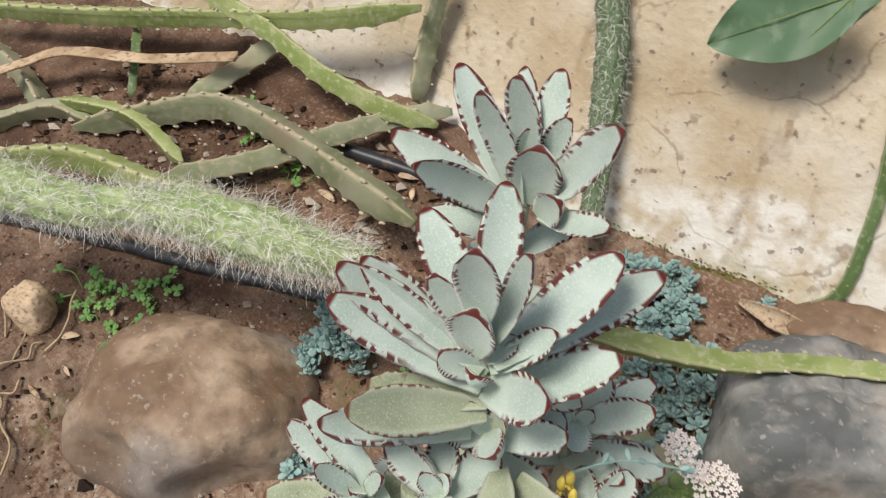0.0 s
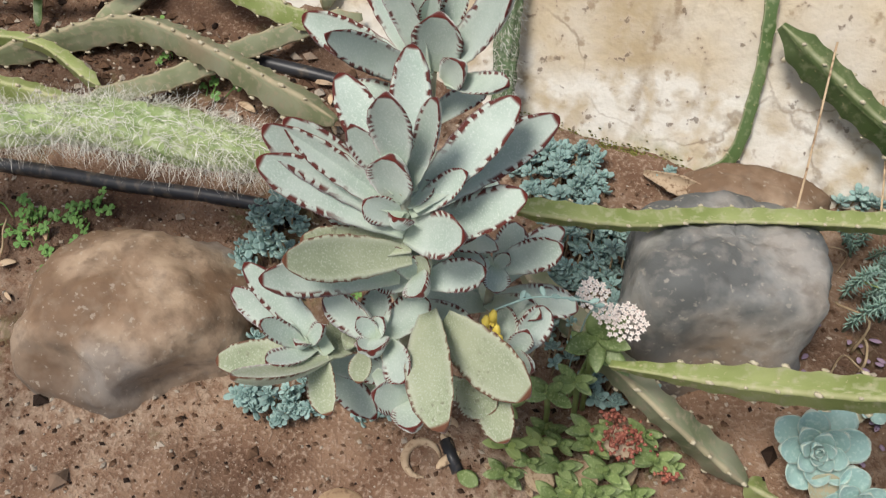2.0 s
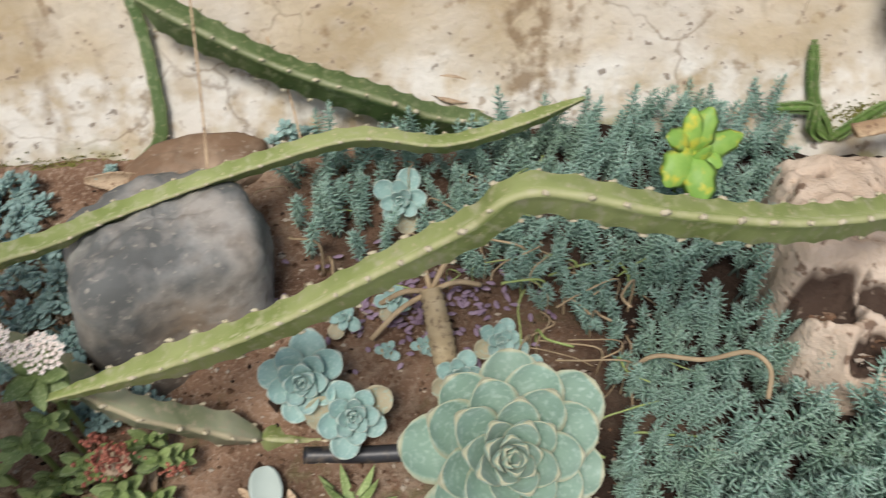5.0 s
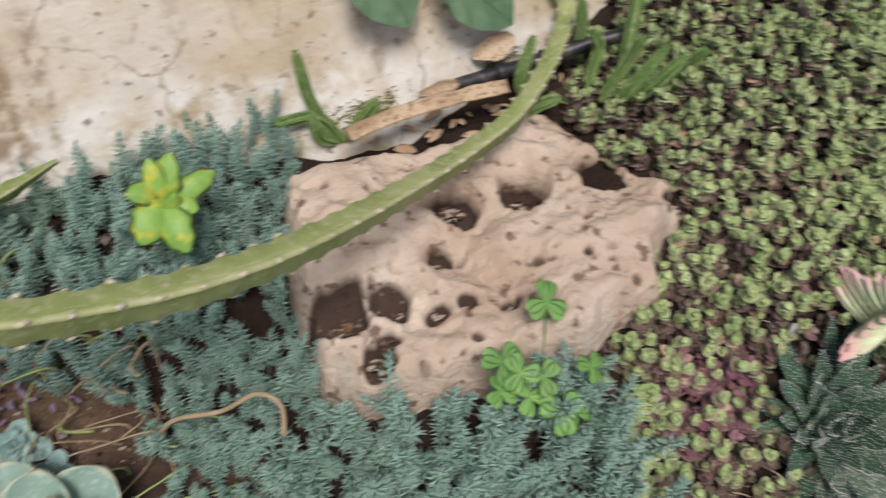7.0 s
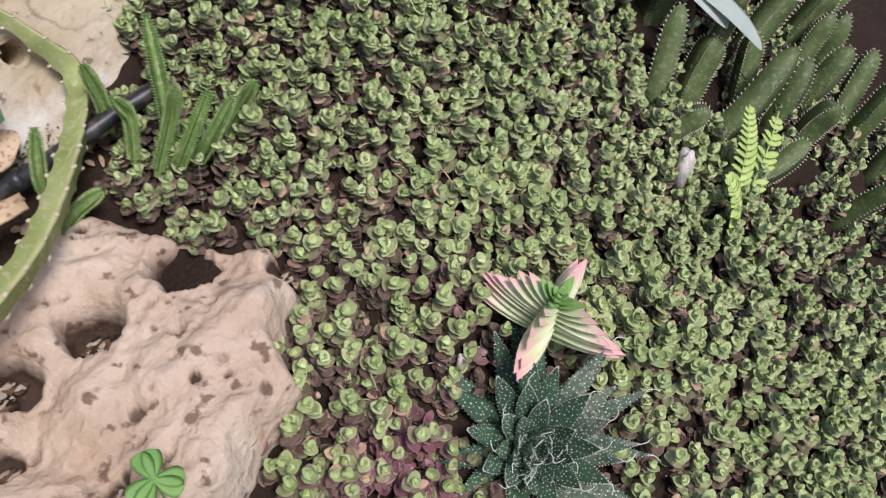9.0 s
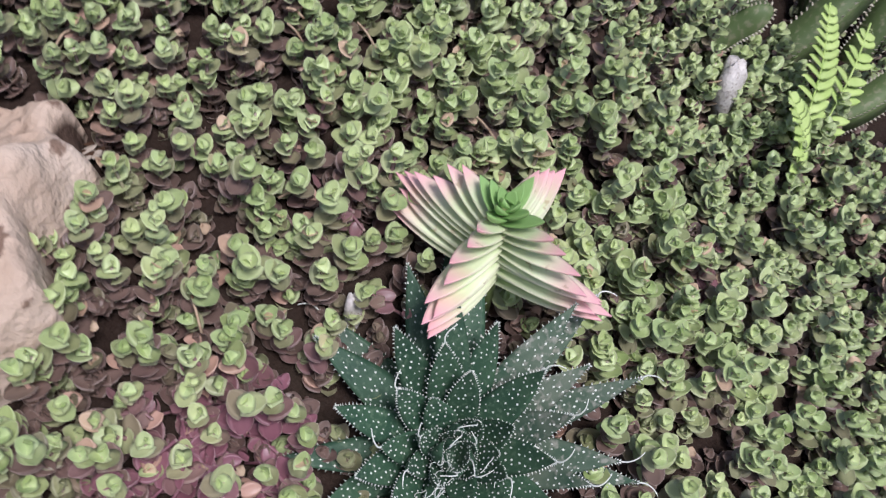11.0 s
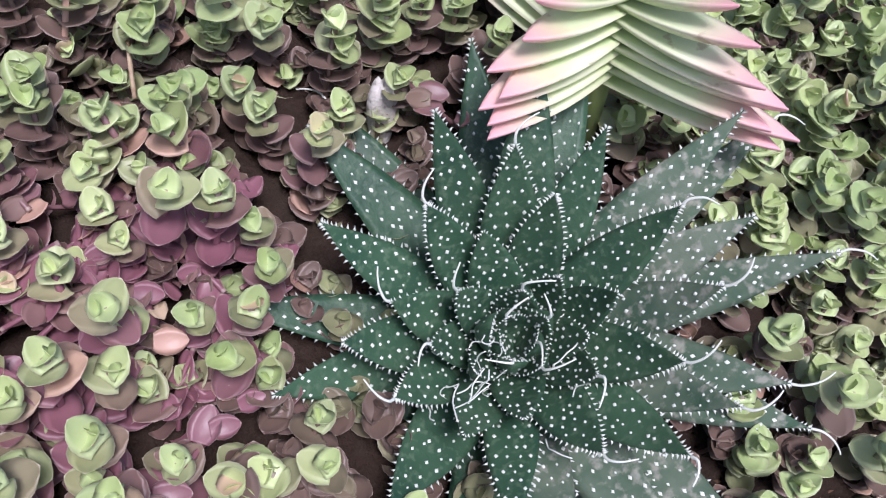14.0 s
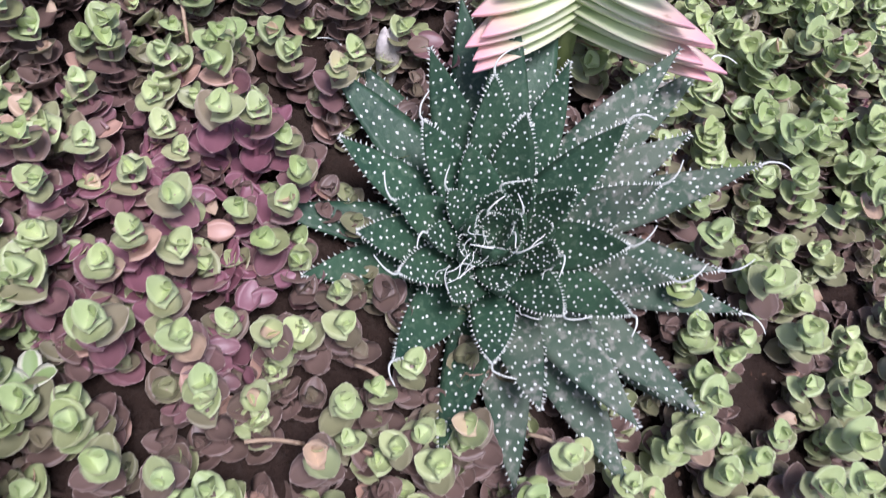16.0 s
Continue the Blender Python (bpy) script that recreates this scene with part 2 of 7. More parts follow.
over(M_ECH_BIG, edge_mask(0.80, 1.0), (0.52, 0.47, 0.30), 0.7)
M_BARK = mat("ringed_trunk", (0.33, 0.25, 0.14), (0.50, 0.41, 0.26), (0.22, 0.16, 0.1), 50, 200, 0.85, 0.5, 0.001)
M_ALOE = mat("aloe_leaf", (0.022, 0.062, 0.036), (0.055, 0.115, 0.062), (0.085, 0.14, 0.085), 45, 420, 0.5, 0.4, 0.0008, 0.16, spec=0.35)
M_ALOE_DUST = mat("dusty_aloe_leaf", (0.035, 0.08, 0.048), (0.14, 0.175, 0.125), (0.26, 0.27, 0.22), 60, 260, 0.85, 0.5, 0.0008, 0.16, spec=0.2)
M_TOOTH = mat("white_tooth", (0.62, 0.66, 0.58), (0.78, 0.8, 0.72), None, 100, 500, 0.6, 0.1, 0.0004, 0)
M_CRASS = mat("pagoda_leaf", (0.50, 0.60, 0.30), (0.72, 0.78, 0.54), None, 30, 300, 0.5, 0.2, 0.0005, 0.10)
over(M_CRASS, tip_mask(0.25, 0.0), (0.36, 0.50, 0.17), 0.8)
over(M_CRASS, edge_mask(0.7, 1.0), (0.72, 0.66, 0.50), 0.5)
over(M_CRASS, tip_mask(0.55, 0.95), (0.76, 0.34, 0.40), 0.85)
over(M_CRASS, lambda n, l: noise_of(n, l, 130, 0.64, 0.70), (0.30, 0.19, 0.10), 0.5)
M_CRASS_IN = mat("young_pagoda_leaf", (0.20, 0.38, 0.10), (0.30, 0.48, 0.17), None, 35, 300, 0.5, 0.15, 0.0004, 0.10)
M_JADE = mat("fleshy_green_leaf", (0.16, 0.235, 0.075), (0.29, 0.375, 0.145), (0.36, 0.43, 0.2), 50, 400, 0.45, 0.15, 0.0004, 0.15)
M_JADE_Y = mat("pale_fleshy_leaf", (0.25, 0.33, 0.1), (0.38, 0.45, 0.17), None, 50, 400, 0.5, 0.15, 0.0004, 0.15)
M_RED = mat("faded_red_flower", (0.28, 0.07, 0.045), (0.48, 0.17, 0.12), (0.55, 0.3, 0.2), 200, 800, 0.8, 0.4, 0.0006, 0.2)
M_WHITE = mat("white_pink_flower", (0.80, 0.68, 0.62), (0.90, 0.86, 0.80), None, 300, 900, 0.7, 0.2, 0.0004, 0.1)
M_YELLOW = mat("yellow_flower", (0.66, 0.50, 0.07), (0.78, 0.64, 0.14), None, 200, 800, 0.6, 0.2, 0.0004, 0.1)
M_PEACH = mat("peach_flower", (0.72, 0.5, 0.36), (0.8, 0.62, 0.47), None, 200, 800, 0.6, 0.2, 0.0004, 0.1)
M_SEDUM = mat("stonecrop_needle", (0.15, 0.295, 0.21), (0.29, 0.46, 0.365), None, 25, 300, 0.75, 0.1, 0.0003, 0, sheen=0.1)
over(M_SEDUM, tip_mask(0.4, 1.0), (0.48, 0.61, 0.55), 0.6)
over(M_SEDUM, lambda n, l: noise_of(n, l, 9, 0.5, 0.7), (0.19, 0.27, 0.13), 0.35)
M_TWIG = mat("tan_twig", (0.30, 0.22, 0.13), (0.48, 0.37, 0.23), None, 60, 300, 0.85, 0.3, 0.0008, 0.15)
M_CAL = mat("creeper_leaf", (0.27, 0.36, 0.12), (0.48, 0.555, 0.25), None, 18, 500, 0.42, 0.25, 0.0004, 0, spec=0.45, contrast=0.7)
over(M_CAL, lambda n, l: island(n, l, 0.0, 1.0), (0.38, 0.49, 0.25), 0.5)
over(M_CAL, lambda n, l: ramped(n, l, attr(n, "lv"), 0.5, 0.05), (0.56, 0.66, 0.33), 0.5)
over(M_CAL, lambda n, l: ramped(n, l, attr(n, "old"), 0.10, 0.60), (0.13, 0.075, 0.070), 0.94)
over(M_CAL, lambda n, l: math_node(n, l, "MULTIPLY", ramped(n, l, attr(n, "old"), 0.3, 1.0), island(n, l, 0.3, 1.0)), (0.23, 0.15, 0.125), 0.6)
over(M_CAL, lambda n, l: ramped(n, l, attr(n, "purple"), 0.2, 1.0), (0.25, 0.090, 0.130), 0.72)
over(M_CAL, edge_mask(0.90, 1.0), (0.52, 0.44, 0.36), 0.45)
over(M_CAL, lambda n, l: island(n, l, 0.975, 0.98), (0.52, 0.33, 0.24), 0.8)
M_CLOVER = mat("clover_leaf", (0.10, 0.24, 0.05), (0.20, 0.37, 0.095), None, 40, 400, 0.55, 0.2, 0.0004, 0.15)
M_LEAFY = mat("lime_leaf", (0.16, 0.33, 0.05), (0.30, 0.48, 0.10), (0.52, 0.50, 0.06), 60, 90, 0.5, 0.2, 0.0006, 0.12)
M_FERN = mat("lime_fern", (0.34, 0.48, 0.12), (0.46, 0.58, 0.20), None, 60, 300, 0.55, 0.2, 0.0005, 0.1)
M_FINGER = mat("finger_stem", (0.085, 0.17, 0.035), (0.20, 0.30, 0.09), (0.27, 0.30, 0.15), 25, 200, 0.6, 0.4, 0.001, 0.15)
M_STAP = mat("angled_stem", (0.055, 0.095, 0.026), (0.13, 0.18, 0.065), (0.19, 0.20, 0.11), 25, 200, 0.6, 0.3, 0.001, 0.15)
M_STAPTOOTH = mat("tan_tooth", (0.46, 0.42, 0.30), (0.62, 0.58, 0.46), None, 90, 500, 0.7, 0.2, 0.0004, 0)
M_GREY = mat("pale_grey_leaf", (0.33, 0.40, 0.36), (0.46, 0.52, 0.47), None, 15, 200, 0.65, 0.15, 0.0005, 0.08, sheen=0.3)
M_HEART = mat("heart_leaf", (0.075, 0.145, 0.07), (0.145, 0.225, 0.12), (0.155, 0.23, 0.13), 15, 60, 0.4, 0.25, 0.0012, 0.1, spec=0.5)
M_MOSS = mat("moss", (0.10, 0.105, 0.02), (0.24, 0.23, 0.06), None, 60, 500, 0.95, 0.8, 0.002, 0)
M_PALE = mat("chalk_bit", (0.42, 0.39, 0.35), (0.66, 0.63, 0.58), (0.34, 0.3, 0.26), 80, 400, 0.85, 0.6, 0.002, 0.1)

# wall stains: lime bloom low down in patches, brown runs, hairline cracks
over(M_WALL, lambda n, l: noise_of(n, l, 6.0, 0.50, 0.64, 8), (0.64, 0.60, 0.53), 0.7)


def low_down(n, l, top, reach, scale, lo, hi):
    """A ragged band along the wall's foot, up to the height top."""
    sx, co = n.new("ShaderNodeSeparateXYZ"), n.new("ShaderNodeTexCoord")
    l.new(co.outputs["Object"], sx.inputs[0])
    z = math_node(n, l, "SUBTRACT", sx.outputs[2], math_node(n, l, "MULTIPLY", noise_of(n, l, 9, 0.3, 0.7), reach), clamp=False)
    return math_node(n, l, "MULTIPLY", ramped(n, l, z, top, top - 0.03), noise_of(n, l, scale, lo, hi, 8))


over(M_WALL, lambda n, l: low_down(n, l, 0.965, 0.05, 34, 0.36, 0.56), (0.74, 0.72, 0.66), 0.8)
over(M_WALL, lambda n, l: low_down(n, l, 0.915, 0.03, 40, 0.44, 0.60), (0.27, 0.25, 0.09), 0.75)
over(M_WALL, lambda n, l: noise_of(n, l, 55.0, 0.62, 0.70, 8), (0.24, 0.16, 0.09), 0.6)
over(M_WALL, lambda n, l: noise_of(n, l, 90.0, 0.66, 0.70, 3), (0.14, 0.10, 0.07), 0.7)


def crack_mask(n, l):
    v, co, nz, mp = n.new("ShaderNodeTexVoronoi"), n.new("ShaderNodeTexCoord"), n.new("ShaderNodeTexNoise"), n.new("ShaderNodeMixRGB")
    v.feature = "DISTANCE_TO_EDGE"
    v.inputs["Scale"].default_value, nz.inputs["Scale"].default_value = 6.0, 9.0
    nz.inputs["Detail"].default_value = 8
    mp.inputs[0].default_value = 0.10
    l.new(co.outputs["Object"], nz.inputs["Vector"]), l.new(co.outputs["Object"], mp.inputs[1]), l.new(nz.outputs["Color"], mp.inputs[2])
    l.new(mp.outputs[0], v.inputs["Vector"])
    line = ramped(n, l, v.outputs["Distance"], 0.012, 0.002)
    return math_node(n, l, "MULTIPLY", line, noise_of(n, l, 11, 0.42, 0.55))




def streaks(n, l):
    co, mp, t = n.new("ShaderNodeTexCoord"), n.new("ShaderNodeMapping"), n.new("ShaderNodeTexNoise")
    mp.inputs["Scale"].default_value = (16, 6, 2.2)
    t.inputs["Scale"].default_value, t.inputs["Detail"].default_value = 1.0, 7
    l.new(co.outputs["Object"], mp.inputs["Vector"]), l.new(mp.outputs[0], t.inputs["Vector"])
    return math_node(n, l, "MULTIPLY", ramped(n, l, t.outputs[0], 0.56, 0.68), noise_of(n, l, 70, 0.38, 0.6))


over(M_WALL, streaks, (0.22, 0.15, 0.085), 0.8)
over(M_WALL, crack_mask, (0.22, 0.16, 0.11), 0.55)

# ---- mesh tools ----


class Mesh:
    """Collects vertices, faces and leaf coordinates of one part."""

    def __init__(self):
        self.v, self.f, self.a, self.m, self.n = [], [], [], [], 0

    def add(self, verts, faces, lu=0.0, lv=0.0, slot=0, extra=0.0, extra2=0.0):
        verts = np.asarray(verts, float)
        k = len(verts)
        self.v.append(verts)
        self.f.extend([tuple(i + self.n for i in f) for f in faces])
        self.m.extend([slot] * len(faces))
        self.a.append(np.stack([np.broadcast_to(np.asarray(q, float), k) for q in (lu, lv, extra, extra2)], 1))
        self.n += k
        return self


def mesh_data(name, m, mats, at=(0, 0, 0), smooth=True, extras=()):
    me = bpy.data.meshes.new(name)
    co = np.concatenate(m.v) - np.array(at)
    if isinstance(m.f, tuple):
        loops, sizes = m.f
    else:
        sizes = np.array([len(q) for q in m.f], np.int32)
        loops = np.array([i for q in m.f for i in q], np.int32)
    me.vertices.add(len(co)), me.loops.add(len(loops)), me.polygons.add(len(sizes))
    me.vertices.foreach_set("co", co.astype(np.float32).ravel())
    me.loops.foreach_set("vertex_index", loops)
    me.polygons.foreach_set("loop_start", np.concatenate([[0], np.cumsum(sizes)[:-1]]).astype(np.int32))
    me.polygons.foreach_set("loop_total", sizes)
    a = np.concatenate(m.a)
    for i, key in enumerate(("lu", "lv") + tuple(extras)):
        me.attributes.new(key, "FLOAT", "POINT").data.foreach_set("value", np.ascontiguousarray(a[:, i], np.float32))
    for x in mats if isinstance(mats, (list, tuple)) else [mats]:
        me.materials.append(x)
    me.polygons.foreach_set("material_index", np.array(m.m, np.int32))
    me.polygons.foreach_set("use_smooth", np.full(len(sizes), smooth))
    me.update(calc_edges=True)
    me.validate()
    return me


def thing(name, at, label, category, group=""):
    ob = new(name)
    ob.empty_display_size = 0.01
    ob.location = at
    return tagged(ob, label, category, group)


def part(name, m, mats, parent, label="", smooth=True, at=None, extras=()):
    """Links a mesh, given in world coordinates, as one part under a thing at that thing's origin."""
    base = np.array(at if at is not None else root_at(parent))
    ob = new(name, mesh_data(name, m, mats, base, smooth, extras))
    ob.parent = parent
    return tagged(ob, label)


def root_at(ob):
    p = Vector((0, 0, 0))
    while ob:
        p += ob.location
        ob = ob.parent
    return tuple(p)


def single(name, m, mats, at, label, category, kind="", group="", smooth=True, extras=()):
    ob = new(name, mesh_data(name, m, mats, at, smooth, extras))
    ob.location = at
    return tagged(ob, label, category, group, kind)


def unit(v):
    v = np.asarray(v, float)
    return v / max(np.linalg.norm(v), 1e-9)


def leaf(m, base, tip, width, up, thick=0.15, cup=0.0, arch=0.1, ns=8, nu=4, point=0.5, wide=0.5, slot=0, roll=0.0, stalk=0.25, wave=0.0):
    """A fleshy leaf from base to tip whose upper side faces up. point: how blunt the tip; wide: where it is widest; cup and arch bend it."""
    base, tip = np.asarray(base, float), np.asarray(tip, float)
    length = np.linalg.norm(tip - base)
    d = (tip - base) / length
    side = unit(np.cross(d, up))
    nor = np.cross(side, d)
    if roll:
        side, nor = side * math.cos(roll) + nor * math.sin(roll), nor * math.cos(roll) - side * math.sin(roll)
    rows, lu, lv = [], [], []
    us = np.linspace(-1, 1, nu + 1)
    for i in range(ns + 1):
        v = i / ns
        v = 0.5 - 0.5 * math.cos(math.pi * v) if i else 0.0
        if v < wide:
            w = stalk + (1 - stalk) * math.sin(0.5 * math.pi * v / wide)
        else:
            w = max(0.0, 1 - ((v - wide) / (1 - wide)) ** 2.2) ** point
        w = max(w, 0.015)
        hw = width / 2 * w * (1 + wave * math.sin(v * 40))
        bend = arch * length * (4 * v * (1 - v))
        t = thick * width * (0.55 + 0.45 * w) * w ** 0.3
        for u in us:
            rows.append(base + d * length * v + side * hw * u + nor * (bend + cup * width * (u * u) * w + t * 0.35 * (1 - u * u)))
            lu.append(u), lv.append(v)
        for u in us[1:-1][::-1]:
            rows.append(base + d * length * v + side * hw * u * 0.96 + nor * (bend + cup * width * (u * u) * w - t * (1 - u * u)))
            lu.append(u * 1.06), lv.append(v)
    k = 2 * nu
    faces = [(i * k + j, i * k + (j + 1) % k, (i + 1) * k + (j + 1) % k, (i + 1) * k + j) for i in range(ns) for j in range(k)]
    faces += [tuple(range(k))[::-1], tuple(ns * k + j for j in range(k))]
    return m.add(rows, faces, lu, lv, slot)


def spline(points, steps):
    """Catmull-Rom through the points."""
    p = np.asarray(points, float)
    p = np.concatenate([[2 * p[0] - p[1]], p, [2 * p[-1] - p[-2]]])
    out = []
    for i in range(1, len(p) - 2):
        for t in np.linspace(0, 1, steps, endpoint=False):
            a, b, c, d = p[i - 1 : i + 3]
            out.append(0.5 * (2 * b + (c - a) * t + (2 * a - 5 * b + 4 * c - d) * t * t + (3 * b - a - 3 * c + d) * t**3))
    out.append(p[-2])
    return np.array(out)


def frames_along(c, up=(0, 0, 1)):
    """Tangent, side and normal at each point, carried along without sudden turns."""
    tang = np.gradient(c, axis=0)
    tang /= np.linalg.norm(tang, axis=1)[:, None] + 1e-12
    s = np.zeros_like(c)
    s[0] = unit(np.cross(tang[0], up) + 1e-6)
    for i in range(1, len(c)):
        s[i] = unit(s[i - 1] - tang[i] * (s[i - 1] @ tang[i]))
    return tang, s, np.cross(s, tang)


def tube(m, c, r, sides=8, slot=0, up=(0, 0, 1), bumps=None):
    """A round tube along the points c with radius r (a number or one for each point)."""
    c = np.asarray(c, float)
    r = np.broadcast_to(np.asarray(r, float), len(c))
    t, s, n = frames_along(c, up)
    ang = np.arange(sides) * 2 * math.pi / sides
    rows = []
    for i in range(len(c)):
        rr = r[i] * (bumps(i, ang) if bumps else np.ones(sides))
        rows.append(c[i] + np.outer(rr * np.cos(ang), s[i]) + np.outer(rr * np.sin(ang), n[i]))
    k = sides
    faces = [(i * k + j, i * k + (j + 1) % k, (i + 1) * k + (j + 1) % k, (i + 1) * k + j) for i in range(len(c) - 1) for j in range(k)]
    faces += [tuple(range(k))[::-1], tuple((len(c) - 1) * k + j for j in range(k))]
    v = np.repeat(np.linspace(0, 1, len(c)), k)
    return m.add(np.concatenate(rows), faces, 0, v, slot)


def blob(m, at, r, seed=0, rough=0.25, squash=(1, 1, 1), slot=0, n=6, k=8):
    """A lumpy pebble."""
    rng = random.Random(seed)
    ph = [rng.uniform(0, 6.28) for _ in range(4)]
    rows, at = [], np.asarray(at, float)
    for i in range(n + 1):
        a = math.pi * i / n
        for j in range(k):
            b = 2 * math.pi * j / k
            q = 1 + rough * (math.sin(2 * b + ph[0]) * math.sin(a) * 0.5 + math.sin(3 * b + ph[1] + 2 * a) * 0.3 + math.sin(3 * a + ph[2]) * 0.3)
            rows.append(at + r * q * np.array([math.sin(a) * math.cos(b) * squash[0], math.sin(a) * math.sin(b) * squash[1], math.cos(a) * squash[2]]))
    faces = [(i * k + j, (i + 1) * k + j, (i + 1) * k + (j + 1) % k, i * k + (j + 1) % k) for i in range(n) for j in range(k)]
    return m.add(rows, faces, 0, 0, slot)


def step(a, b, v):
    """Smooth step from a to b, of a number or an array."""
    if isinstance(v, (float, int)):
        t = min(1.0, max(0.0, (v - a) / (b - a)))
    else:
        t = np.clip((v - a) / (b - a), 0, 1)
    return t * t * (3 - 2 * t)


def soil_height(x, y):
    """The bed rises towards the wall, more steeply under the creeper."""
    left = 0.657 + 0.36 * y + 0.045 * step(-0.6, -0.9, x)
    right = 0.69 + 0.62 * y - 0.25 * y * y + 0.02 * step(0.6, 0.8, x) + 0.15 * max(0.0, min(x, 1.2) - 0.6) * step(0.2, 0.5, y)
    right -= 0.05 * step(0.45, 0.62, y) * step(0.86, 0.70, x)
    k = step(0.50, 0.35, y)
    return left + (right - left) * step(0.3 - 0.22 * k, 0.65 - 0.2 * k, x)


def wall_face(x, z):
    return 0.69 + 0.56 * (z - 0.902) - 0.055 * step(0, 0.5, x)


def on_soil(x, y, h=0.0):
    return np.array([x, y, float(soil_height(x, y)) + h])


def lump(x, y, z, s):
    return noise.noise(Vector((x * s, y * s, z * s)))

# ---- the setting: path, raised bed, leaning wall ----
EDGE = [(-4.0, 0.12), (0.46, 0.12), (0.54, 0.095), (0.70, -0.04), (0.90, -0.22), (1.2, -0.36), (4.0, -0.40)]


def edge_y(x):
    return float(np.interp(x, [e[0] for e in EDGE], [e[1] for e in EDGE]))


def sheet(name, pts, z, material, label):
    m = Mesh().add([(x, y, z) for x, y in pts], [tuple(range(len(pts)))])
    return single(name, m, material, (0, 0, 0), label, "ground", "structure", smooth=False)


sheet("ground", [(-150, -150), (150, -150), (150, 150), (-150, 150)], 0.0, M_CONC, "grey trodden concrete path below the raised bed")


def build_bed():
    xs = np.unique(np.concatenate([np.linspace(-4, -1.5, 14), np.linspace(-1.5, 1.5, 300), np.linspace(1.5, 4, 14)]))
    n = 120
    rows = []
    for x in map(float, xs):
        y0, y1 = edge_y(x), 1.35
        for j in range(n):
            q = j / (n - 1)
            y = y0 + (y1 - y0) * q
            z = float(soil_height(x, y))
            z += 0.010 * lump(x, y, 0, 7) + 0.006 * lump(x, y, 3, 23) + 0.0035 * lump(x, y, 5, 70) + 0.002 * lump(x, y, 9, 160)
            rows.append((x, y, z))
    f = [(i * n + j, (i + 1) * n + j, (i + 1) * n + j + 1, i * n + j + 1) for i in range(len(xs) - 1) for j in range(n - 1)]
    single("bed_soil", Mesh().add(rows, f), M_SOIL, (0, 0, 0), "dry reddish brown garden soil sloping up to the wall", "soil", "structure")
    # the kerb wall that holds the bed
    m, th = Mesh(), 0.10
    rows, k = [], 0
    for x in map(float, np.linspace(-4, 4, 161)):
        y = edge_y(x)
        top = float(soil_height(x, y)) - 0.012
        rows += [(x, y, -0.05), (x, y, top), (x, y + th, top), (x, y + th, -0.05)]
    f = [(i * 4 + a, i * 4 + (a + 1) % 4, i * 4 + 4 + (a + 1) % 4, i * 4 + 4 + a) for i in range(160) for a in range(4)]
    m.add(rows, f)
    single("bed_kerb", m, M_CONC, (0, 0, 0), "plain concrete kerb wall holding the raised bed", "kerb", "structure", smooth=False)


build_bed()

HOLE = (0.595, 0.698, 1.013)


